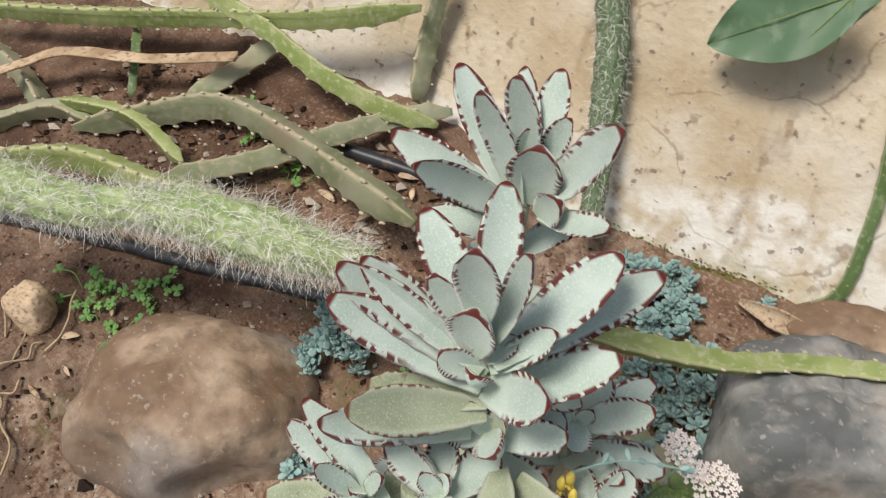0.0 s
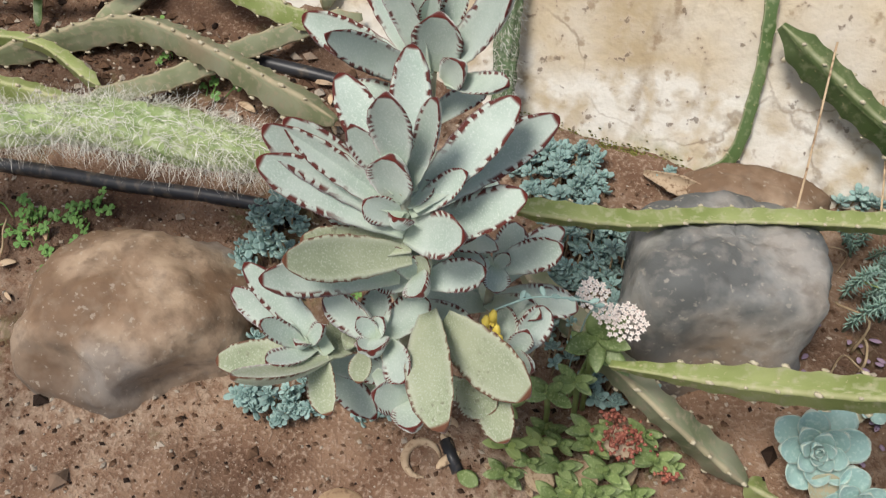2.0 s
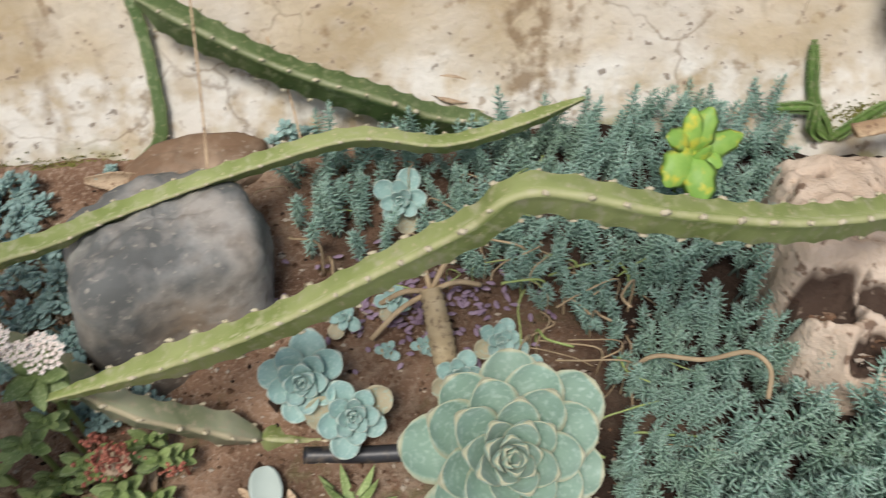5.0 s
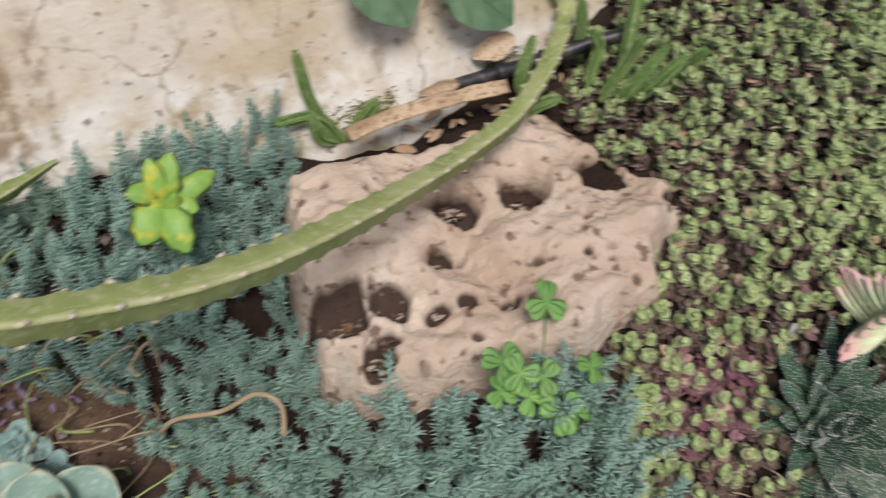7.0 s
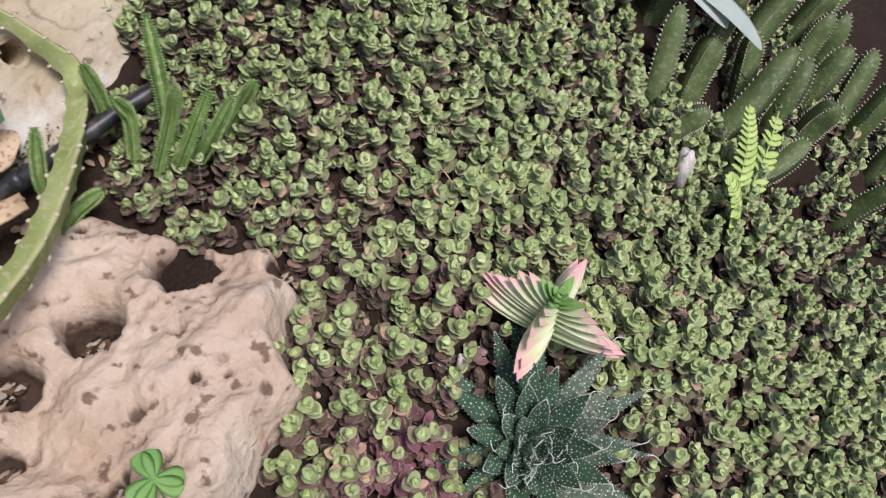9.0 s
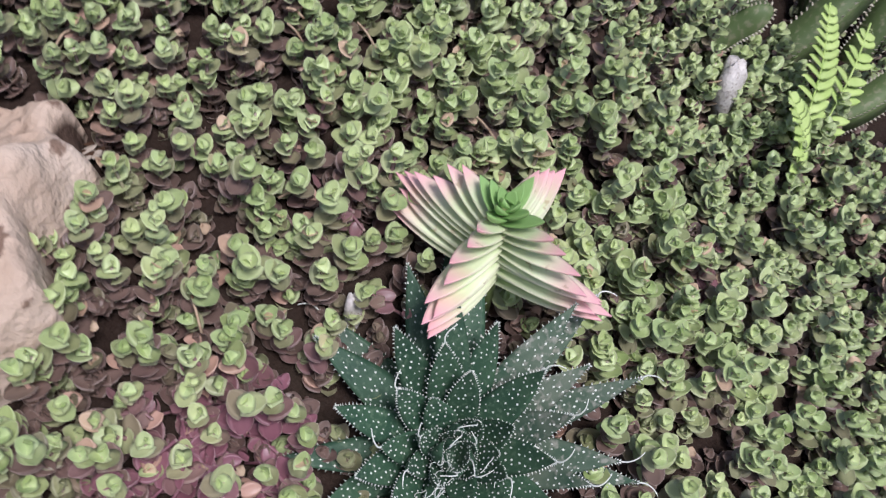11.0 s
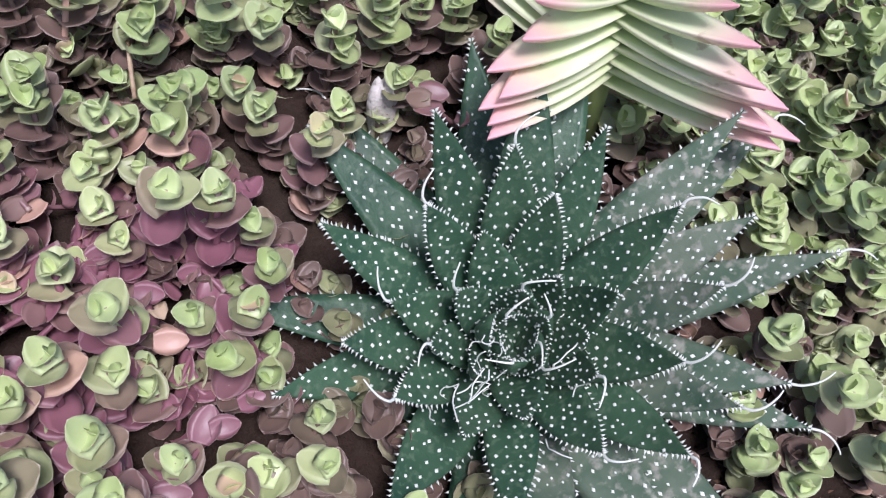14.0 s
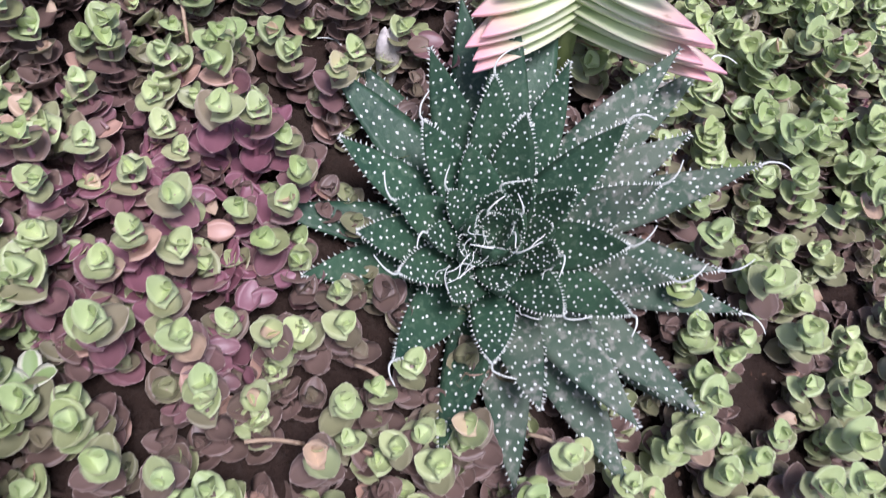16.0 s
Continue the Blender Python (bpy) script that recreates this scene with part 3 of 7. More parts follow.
def build_wall():
    xs, zs = np.unique(np.concatenate([np.linspace(-4, -1.4, 12), np.linspace(-1.4, 0.75, 154), np.linspace(0.56, 0.63, 20)])), np.concatenate([np.linspace(0.3, 0.8, 6)[:-1], np.linspace(0.8, 1.45, 130), np.linspace(1.45, 2.1, 8)[1:]])
    n = len(zs)
    rows = []
    hr = 0.0115
    for x in map(float, xs):
        for z in map(float, zs):
            y = float(wall_face(x, z)) + 0.006 * lump(x, 0, z, 5) + 0.003 * lump(x, 2, z, 17) + 0.0012 * lump(x, 4, z, 55)
            rows.append((x, y, z))
    rows = np.array(rows)
    f = []
    for i in range(len(xs) - 1):
        for j in range(n - 1):
            cx, cz = (xs[i] + xs[i + 1]) / 2, (zs[j] + zs[j + 1]) / 2
            if math.hypot(cx - HOLE[0], (cz - HOLE[2]) * 1.15) < hr + 0.001:
                continue
            f.append((i * n + j, (i + 1) * n + j, (i + 1) * n + j + 1, i * n + j + 1))
    m = Mesh().add(rows, f)
    # back and right end, 0.3 m behind the face
    last = (len(xs) - 1) * n
    a, b, c_, d_ = rows[0], rows[n - 1], rows[last], rows[last + n - 1]
    o = np.array([0, 0.3, 0])
    m.add([a + o, b + o, c_ + o, d_ + o, a, b, c_, d_], [(0, 1, 3, 2), (5, 7, 3, 1), (6, 2, 3, 7), (4, 5, 1, 0)])
    wall = single("wall_north", m, M_WALL, (0, 0, 0), "cream plastered wall leaning back, stained with white lime bloom and cracks", "wall", "structure")
    # weep hole: a short pipe through the wall
    h = Mesh()
    c = np.array(HOLE)
    rings = []
    out = unit((0, -1, 0.5))
    s = np.array([1.0, 0, 0])
    u = np.cross(s, out)
    prof = ((hr + 0.008, -0.004), (hr + 0.005, 0.0012), (hr + 0.001, 0.0015), (hr, -0.001), (hr, -0.09))
    for r, o in prof:
        for a in range(24):
            t = a * math.pi / 12
            rings.append(c + out * o + s * r * math.cos(t) + u * r * math.sin(t))
    h.add(rings, [(i * 24 + a, i * 24 + (a + 1) % 24, (i + 1) * 24 + (a + 1) % 24, (i + 1) * 24 + a) for i in range(4) for a in range(24)])
    # near-black disc ends the bore; the hole's darkness is in its colour
    h.add([c - out * 0.085 + s * hr * math.cos(a * math.pi / 12) + u * hr * math.sin(a * math.pi / 12) for a in range(24)], [tuple(range(24))], slot=1)
    part("weep_hole", h, [M_WALL, M_DARK], wall, "round weep hole with a rough mortar lip")
    # the plain wall that closes the far side behind the creeper slope
    m = Mesh().add([(x, y, z) for x in (0.752, 4.0) for y, z in ((1.32, 0), (1.62, 1.9), (1.9, 1.9), (1.9, 0))], [(0, 4, 5, 1), (1, 5, 6, 2), (2, 6, 7, 3), (3, 7, 4, 0), (0, 1, 2, 3), (4, 7, 6, 5)])
    single("wall_east", m, M_WALL, (0, 0, 0), "plain cream plastered wall closing the slope", "wall", "structure", smooth=False)


build_wall()


def build_moss():
    m, rng = Mesh(), random.Random(5)
    for cx, w, n in ((-0.585, 0.05, 1500), (-0.47, 0.05, 900), (0.40, 0.06, 900), (0.50, 0.05, 1200), (-0.24, 0.06, 200)):
        for _ in range(n):
            x = rng.gauss(cx, w * 0.6)
            z = 0.899 + rng.gauss(0.0, 0.006) + 0.10 * max(0, x - 0.1)
            blob(m, (x, float(wall_face(x, z)) - 0.001, z), rng.uniform(0.0006, 0.0017), rng.random(), 0.5, (1.2, 0.7, 0.8), n=3, k=4)
    single("moss", m, M_MOSS, (0, 0, 0), "yellow-green moss along the foot of the wall", "moss", "stuff")


build_moss()


def build_crumbs():
    m, rng = Mesh(), random.Random(7)
    for i in range(8600):
        x = rng.uniform(-1.25, 0.12)
        y = rng.uniform(0.13, 0.66)
        r = rng.choice((0.001, 0.0013, 0.0017, 0.0022, 0.003)) * rng.uniform(0.8, 1.3)
        if rng.random() < 0.02 or (i > 8100):
            r *= 2.6
        if i > 8100:
            x, y = rng.uniform(-1.3, -0.72), rng.uniform(0.46, 0.66)
        blob(m, on_soil(x, y, 0.010 * lump(x, y, 0, 7) + 0.006 * lump(x, y, 3, 23) + r * 0.3), r, i, 0.5, (1, rng.uniform(0.7, 1.2), 0.7), n=2, k=4)
    for i in range(500):
        x, y, r = rng.gauss(0.70, 0.02), rng.gauss(0.075, 0.015), rng.uniform(0.0006, 0.0022)
        blob(m, on_soil(x, y, r * 0.4), r, i, 0.5, (1, rng.uniform(0.7, 1.2), 0.7), n=3, k=5)
    single("soil_crumbs", m, M_SOILBIT, (0, 0, 0), "crumbs of dry soil and pale grit on the bed", "soil", "stuff", smooth=False)


build_crumbs()

# ---- stones ----


def boulder(name, at, radii, turn, seed, material, label, power=2.4, rough=0.05, dents=(), top_flat=0.0):
    m, n, k = Mesh(), 44, 72
    rows = []
    c, s = math.cos(turn), math.sin(turn)
    for i in range(n + 1):
        a = math.pi * i / n
        for j in range(k):
            b = 2 * math.pi * j / k
            v = np.array([math.sin(a) * math.cos(b), math.sin(a) * math.sin(b), math.cos(a)])
            q = (abs(v[0]) ** power + abs(v[1]) ** power + abs(v[2]) ** power) ** (-1 / power)
            p = v * q
            p *= 1 + rough * (lump(v[0] + seed, v[1], v[2], 1.3) * 1.6 + lump(v[0], v[1] + seed, v[2], 3.1) * 0.7 + 0.35 * lump(v[0], v[1], v[2] + seed, 8) + 0.2 * lump(v[0], v[1], v[2] + seed, 19))
            for d, r, depth in dents:
                g = float(np.linalg.norm(v - unit(d)))
                p *= 1 - depth * (1 - float(step(r * 0.4, r, g)))
            p = p * np.array(radii)
            rows.append((at[0] + c * p[0] - s * p[1], at[1] + s * p[0] + c * p[1], at[2] + p[2]))
    f = [(i * k + j, (i + 1) * k + j, (i + 1) * k + (j + 1) % k, i * k + (j + 1) % k) for i in range(n) for j in range(k)]
    return single(name, m.add(rows, f), material, at, label, "stone")


boulder("boulder", (-0.868, 0.322, 0.80), (0.114, 0.092, 0.084), 0.5, 3, M_STONE_L, "rounded brown boulder half sunk in the soil", 2.6, 0.10, (((-0.45, -0.75, 0.25), 0.45, 0.16), ((0.4, -0.9, 0.0), 0.6, 0.14)))
boulder("grey_boulder", (-0.345, 0.535, 0.865), (0.086, 0.072, 0.102), 0.36, 8, M_STONE_G, "blocky grey and brown boulder standing below the wall", 7.0, 0.09, (((0.1, -0.8, -0.5), 0.7, 0.07),))
boulder("flat_stone", (-0.335, 0.672, 0.90), (0.075, 0.035, 0.033), 0.1, 14, M_STONE_L, "flat brown stone at the foot of the wall", 2.6, 0.08)
boulder("half_buried_stone", (-0.92, 0.625, 0.90), (0.03, 0.022, 0.025), 0.4, 21, M_STONE_L, "small brown stone in the soil", 2.2, 0.12)
# a dry stump, built with the boulder shape
boulder("pale_stone", (-1.09, 0.318, 0.83), (0.024, 0.02, 0.03), 0.2, 24, M_DRYLEAF, "short tan dry stump on the soil", 3.0, 0.10)

ROCK = [(0.255, 0.615), (0.403, 0.598), (0.486, 0.58), (0.562, 0.598), (0.578, 0.533), (0.592, 0.474), (0.62, 0.43), (0.598, 0.378), (0.553, 0.36), (0.53, 0.32), (0.483, 0.322), (0.43, 0.306), (0.35, 0.322), (0.285, 0.338), (0.235, 0.362), (0.212, 0.41), (0.222, 0.512)]
PITS = [(0.551, 0.470, 0.024, 0.040), (0.471, 0.482, 0.022, 0.040), (0.397, 0.500, 0.023, 0.032), (0.359, 0.449, 0.012, 0.02), (0.393, 0.372, 0.008, 0.012), (0.361, 0.393, 0.009, 0.012),
        (0.331, 0.394, 0.011, 0.016), (0.294, 0.424, 0.018, 0.026), (0.280, 0.387, 0.010, 0.02), (0.250, 0.43, 0.026, 0.03), (0.262, 0.372, 0.014, 0.02), (0.60, 0.405, 0.012, 0.02), (0.44, 0.40, 0.006, 0.009), (0.50, 0.42, 0.005, 0.008)]

pit_rng = random.Random(77)
PITS += [(pit_rng.uniform(0.25, 0.58), pit_rng.uniform(0.33, 0.57), pit_rng.uniform(0.002, 0.006), pit_rng.uniform(0.003, 0.010)) for _ in range(60)]


def build_limestone():
    poly = np.array(ROCK)
    nxt = np.roll(poly, -1, 0)
    step_m = 0.0027
    xs, ys = np.arange(0.19, 0.65, step_m), np.arange(0.27, 0.64, step_m)
    rows, pit = [], []
    for x in map(float, xs):
        for y in map(float, ys):
            p = np.array([x + 0.007 * lump(x, y, 1, 26) + 0.003 * lump(x, y, 7, 70), y + 0.007 * lump(x, y, 4, 26) + 0.003 * lump(x, y, 8, 70)])
            e = nxt - poly
            t = np.clip(((p - poly) * e).sum(1) / (e * e).sum(1), 0, 1)
            dist = float(np.linalg.norm(poly + e * t[:, None] - p, axis=1).min())
            cross = (poly[:, 1] > p[1]) != (nxt[:, 1] > p[1])
            inside = (cross & (p[0] < (nxt[:, 0] - poly[:, 0]) * (p[1] - poly[:, 1]) / (nxt[:, 1] - poly[:, 1] + 1e-12) + poly[:, 0])).sum() % 2
            sd = dist if inside else -dist
            top = 0.930 + 0.014 * lump(x, y, 2, 9) + 0.010 * lump(x, y, 6, 24) + 0.006 * lump(x, y, 3, 55) + 0.002 * lump(x, y, 5, 150)
            # a ledge crosses the stone; the front part lies lower
            top -= 0.022 * float(step(0.455, 0.425, y - 0.25 * (x - 0.25) + 0.012 * lump(x, y, 0, 14))) * float(step(0.50, 0.36, x))
            z = top - 0.145 * (1 - math.sqrt(max(0.0, 1 - (1 - min(1.0, max(0.0, sd / 0.022))) ** 2)))
            if sd < 0:
                z = 0.755
            q = 0.0
            for px_, py_, r, depth in PITS:
                r = r * 1.12
                g = math.hypot(x - px_, (y - py_) * 1.05) * (1 + 0.28 * lump(x, y, 11, 38) + 0.15 * lump(x, y, 13, 110))
                w = 1 - float(step(r * 0.72, r * 1.2, g))
                z -= depth * 0.95 * w
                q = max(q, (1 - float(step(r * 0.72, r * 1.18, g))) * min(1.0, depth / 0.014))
            rows.append((x, y, z)), pit.append(q)
    n = len(ys)
    rows = np.array(rows)
    f = []
    for i in range(len(xs) - 1):
        for j in range(n - 1):
            q = (i * n + j, (i + 1) * n + j, (i + 1) * n + j + 1, i * n + j + 1)
            if max(rows[k, 2] for k in q) > 0.757:
                f.append(q)
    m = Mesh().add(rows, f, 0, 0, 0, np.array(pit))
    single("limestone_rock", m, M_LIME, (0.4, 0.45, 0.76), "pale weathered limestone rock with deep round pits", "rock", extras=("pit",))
    # leaf litter lying in the deep pits
    rng = random.Random(12)
    m = Mesh()
    for x, y, r, depth in PITS:
        for i in range(int(r * r * 90000) if r > 0.007 else 0):
            a, q = rng.uniform(0, 6.28), r * 0.6 * math.sqrt(rng.random())
            c = np.array([x + q * math.cos(a), y + q * math.sin(a), 0.925 - depth * 0.95 + 0.003 - (0.022 if y - 0.25 * (x - 0.25) < 0.44 and x < 0.45 else 0)])
            blob(m, c, rng.uniform(0.0015, 0.004), i, 0.6, (1.4, 0.8, 0.5), n=3, k=5)
    single("pit_litter", m, M_SOILBIT, (0, 0, 0), "dark leaf litter in the pits of the rock", "litter", "stuff", smooth=False)


build_limestone()

# ---- pipes ----


def pipe(pts, r, label, collar=None):
    at = tuple(pts[0])
    t = thing("irrigation_pipe", at, label, "pipe", "irrigation pipes")
    m = Mesh()
    tube(m, spline(pts, 10), r, 14)
    part("tube", m, M_PIPE, t)
    if collar:
        c = spline(pts, 10)
        i = int(np.argmin(np.linalg.norm(c - np.array(collar), axis=1)))
        m = Mesh()
        tube(m, c[i - 1 : i + 2], [r * 1.22, r * 1.35, r * 1.22], 14)
        part("joint_collar", m, M_PIPE, t, "black push-fit joint")


PIPE_LEFT = [
    (-1.307, 0.371, 0.841),
    (-1.18, 0.399, 0.852),
    (-1.075, 0.421, 0.858),
    (-0.964, 0.438, 0.865),
    (-0.877, 0.456, 0.87),
    (-0.819, 0.471, 0.868),
    (-0.774, 0.482, 0.863),
]
PIPE_BACK = [
    (-0.943, 0.625, 0.932),
    (-0.897, 0.627, 0.933),
    (-0.84, 0.634, 0.931),
    (-0.786, 0.645, 0.924),
    (-0.733, 0.655, 0.917),
]
PIPE_FRONT = [
    (-0.232, 0.384, 0.797),
    (-0.18, 0.38, 0.796),
    (-0.128, 0.376, 0.796),
    (-0.082, 0.364, 0.791),
    (-0.042, 0.338, 0.781),
]
PIPE_RIGHT = [
    (0.353, 0.726, 0.868),
    (0.406, 0.692, 0.895),
    (0.465, 0.658, 0.926),
    (0.526, 0.631, 0.95),
    (0.562, 0.615, 0.964),
    (0.61, 0.605, 0.976),
    (0.66, 0.592, 0.987),
]
pipe(PIPE_LEFT, 0.008, "black plastic irrigation pipe lying on soil")
pipe(PIPE_BACK, 0.008, "black plastic irrigation pipe behind the cactus stems")
pipe(PIPE_FRONT, 0.008, "black plastic irrigation pipe half buried in soil")
pipe(PIPE_RIGHT, 0.008, "black plastic irrigation pipe with a joint along the wall", (0.531, 0.635, 0.942))

# ---- ribbed cactus stems ----


def ribbed(pts, width, material, label, twist=0.0, thick=0.46, steps=9, spines=True, taper=1.0, seed=1, end_blunt=True):
    """A three-winged climbing cactus stem with scalloped margins and woolly areoles."""
    c = spline(pts, steps)
    t, s, n = frames_along(c)
    at = tuple(pts[0])
    ob = thing("ribbed_cactus_stem", at, label, "cactus", "climbing cactus stems")
    length = np.concatenate([[0], np.cumsum(np.linalg.norm(np.diff(c, axis=0), axis=1))])
    m = Mesh()
    rows, lu = [], []
    spots = []
    rng = random.Random(seed)
    nsec = max(12, int(length[-1] / 0.0045))
    for k in range(nsec + 1):
        q = length[-1] * k / nsec
        ci, si, ni = (np.array([np.interp(q, length, arr[:, a]) for a in range(3)]) for arr in (c, s, n))
        v = k / nsec
        w = width / 2 * (taper + (1 - taper) * (1 - v)) * (1 + 0.06 * math.sin(v * 11 + seed))
        w *= min(1.0, 0.25 + 9 * v) * (min(1.0, 0.3 + 9 * (1 - v)) if end_blunt else 1)
        ph = (q / 0.026) % 1.0
        sc = 1 - 0.17 * math.sin(math.pi * ph) ** 0.8
        for g in range(3):
            for sub, rad, edge in ((-0.5, 0.60, 0.35), (-0.12, 0.97, 0.95), (0.0, 1.0, 1.0), (0.12, 0.97, 0.95)):
                a = twist + q * 0.35 + (g + sub * 0.66) * 2 * math.pi / 3 + 0.5
                r = w * rad * (sc if edge > 0.5 else thick)
                rows.append(ci + si * r * math.cos(a) + ni * r * math.sin(a))
                lu.append(edge)
            if spines and ph < 0.0045 / 0.026 and 0.03 < v < 0.98:
                a = twist + q * 0.35 + g * 2 * math.pi / 3 + 0.5
                spots.append(ci + (si * math.cos(a) + ni * math.sin(a)) * w * 1.0)
    k = 12
    f = [(i * k + j, i * k + (j + 1) % k, (i + 1) * k + (j + 1) % k, (i + 1) * k + j) for i in range(nsec) for j in range(k)]
    f += [tuple(range(k))[::-1], tuple(nsec * k + j for j in range(k))]
    m.add(rows, f, lu, np.repeat(np.linspace(0, 1, nsec + 1) * 0.9, k))
    part("stem", m, material, ob)
    if spots:
        a = Mesh()
        for i, p in enumerate(spots):
            blob(a, p, width * 0.045 * rng.uniform(0.7, 1.5), i, 0.5, (1.5, 1, 0.9), n=4, k=6)
        tagged(part("areoles", a, M_AREOLE, ob, "pale woolly areoles"), kind="stuff")
    return ob


STEM_UPPER = [
    (-0.565, 0.462, 0.977),
    (-0.443, 0.499, 0.973),
    (-0.378, 0.545, 0.965),
    (-0.272, 0.579, 0.976),
    (-0.167, 0.607, 0.982),
    (-0.084, 0.608, 0.966),
    (-0.014, 0.625, 0.968),
    (0.065, 0.651, 0.977),
]
STEM_LONG = [
    (-0.409, 0.37, 0.936),
    (-0.317, 0.369, 0.968),
    (-0.232, 0.365, 1.007),
    (-0.149, 0.364, 1.056),
    (-0.084, 0.359, 1.099),
    (-0.046, 0.356, 1.128),
    (0.043, 0.353, 1.103),
    (0.14, 0.358, 1.08),
    (0.245, 0.396, 1.048),
    (0.401, 0.485, 0.991),
    (0.499, 0.535, 0.987),
    (0.619, 0.651, 0.984),
    (0.605, 0.68, 1.034),
    (0.574, 0.707, 1.081),
]
STEM_LOW = [
    (-0.531, 0.489, 0.893),
    (-0.457, 0.457, 0.871),
    (-0.369, 0.391, 0.884),
    (-0.315, 0.396, 0.842),
    (-0.269, 0.397, 0.811),
]
STEM_LOW_END = [
    (-0.269, 0.397, 0.811),
    (-0.238, 0.401, 0.797),
    (-0.196, 0.407, 0.781),
]
STEM_WALL = [
    (-0.393, 0.797, 1.116),
    (-0.376, 0.757, 1.048),
    (-0.369, 0.731, 0.999),
    (-0.369, 0.696, 0.936),
    (-0.398, 0.678, 0.908),
    (-0.427, 0.672, 0.892),
]
STEM_DARK = [
    (-0.365, 0.734, 1.068),
    (-0.303, 0.716, 1.035),
    (-0.229, 0.696, 1.001),
    (-0.144, 0.683, 0.969),
    (-0.081, 0.683, 0.939),
    (-0.014, 0.685, 0.925),
]
ribbed(STEM_UPPER, 0.027, M_DRAGON, "pale green ribbed cactus stem arching over the grey boulder", -0.1, taper=0.8)
ribbed(STEM_LONG, 0.036, M_DRAGON, "long green ribbed cactus stem arching over the bed to the wall", 0.12, taper=0.72, seed=3, steps=10)
ribbed(STEM_LOW, 0.036, M_DRAGON_G, "olive ribbed cactus stem leaning down to the soil", 0.3, seed=4)
ribbed(STEM_LOW_END, 0.032, M_DRAGON, "short green joint of a ribbed cactus with a yellowed end", 0.4, seed=5)
ribbed(STEM_WALL, 0.017, M_DRAGON_D, "thin green ribbed stem hanging down the wall", 0.0, seed=6)
ribbed(STEM_DARK, 0.042, M_DRAGON_D, "dark green ribbed cactus stem lying across the wall", 0.2, seed=7)
for pts, w, material, label, tw in (
    ([
    (-1.486, 0.579, 0.965),
    (-1.306, 0.625, 0.986),
    (-1.167, 0.665, 1.007),
    (-0.978, 0.681, 1.052),
    (-0.86, 0.713, 1.085),
], 0.032, M_DRAGON, "pale green ribbed cactus stem held over the soil", 0.3),
    ([
    (-1.167, 0.675, 1.053),
    (-1.044, 0.669, 1.026),
    (-0.957, 0.66, 0.998),
    (-0.875, 0.664, 0.98),
    (-0.813, 0.679, 0.971),
], 0.030, M_DRAGON, "yellow-green ribbed cactus stem slanting to the wall foot", 0.8),
    ([
    (-0.858, 0.76, 1.115),
    (-0.863, 0.743, 1.068),
    (-0.864, 0.726, 1.019),
    (-0.861, 0.707, 0.971),
], 0.032, M_DRAGON_G, "flat grey-green cactus joint hanging against the wall", 1.3),
    ([
    (-1.231, 0.516, 0.901),
    (-1.151, 0.564, 0.925),
    (-1.054, 0.6, 0.953),
    (-0.93, 0.571, 0.968),
    (-0.814, 0.533, 0.975),
    (-0.743, 0.52, 0.969),
], 0.042, M_DRAGON_G, "thick olive ribbed cactus stem bending over the soil", 0.6),
    ([
    (-1.065, 0.5, 0.904),
    (-0.974, 0.552, 0.932),
    (-0.911, 0.616, 0.954),
    (-0.854, 0.678, 0.968),
    (-0.813, 0.711, 0.972),
], 0.030, M_DRAGON_G, "withered brown-edged cactus stem on the soil", 1.0),
    ([
    (-1.269, 0.533, 0.919),
    (-1.154, 0.542, 0.931),
    (-1.046, 0.513, 0.923),
], 0.022, M_DRAGON, "small yellow-green cactus joint over the soil", 0.2),
    ([
    (-1.242, 0.386, 0.925),
    (-1.128, 0.439, 0.943),
    (-0.998, 0.444, 0.952),
    (-0.937, 0.469, 0.948),
], 0.036, M_DRAGON, "green ribbed cactus stem beside the hairy stem", 0.5),
    ([
    (-1.266, 0.676, 0.981),
    (-1.218, 0.618, 0.956),
    (-1.195, 0.581, 0.924),
], 0.014, M_DRAGON_D, "short upright green cactus joint", 0.1),
    ([
    (-1.122, 0.602, 0.933),
    (-1.092, 0.654, 0.957),
    (-1.059, 0.703, 0.988),
], 0.030, M_DRAGON_G, "grey ribbed cactus stem leaning on the wall foot", 1.2),
    ([
    (-1.479, 0.578, 0.927),
    (-1.358, 0.55, 0.918),
    (-1.295, 0.524, 0.902),
], 0.034, M_DRAGON_G, "dull green old cactus stem on the soil", 0.7),
    ([
    (-1.345, 0.464, 0.887),
    (-1.277, 0.524, 0.909),
    (-1.217, 0.531, 0.906),
], 0.030, M_DRAGON_G, "grey-green old cactus stem on the soil", 0.2),
):
    ribbed(pts, w, material, label, tw, seed=int(w * 1000) + int(tw * 10))


def dry_stick(pts, width, label, name="dry_stalk", flat=0.3, material=None):
    m = Mesh()
    c = spline(pts, 8)
    t, s, n = frames_along(c)
    rows = []
    for i in range(len(c)):
        w = width / 2 * (1 + 0.18 * lump(i * 0.4, width, 1, 1.0))
        for a in np.arange(10) * 2 * math.pi / 10:
            cr = math.cos(a)
            rows.append(c[i] + s[i] * w * cr + n[i] * w * flat * (math.sin(a) + 0.9 * cr * cr) * (1 + 0.3 * lump(i * 0.5, a, 2, 1.0)))
    f = [(i * 10 + j, i * 10 + (j + 1) % 10, i * 10 + 10 + (j + 1) % 10, i * 10 + 10 + j) for i in range(len(c) - 1) for j in range(10)]
    f += [tuple(range(10))[::-1], tuple((len(c) - 1) * 10 + j for j in range(10))]
    m.add(rows, f)
    return single(name, m, material or M_DRYSTEM, tuple(pts[0]), label, "dry stalk")


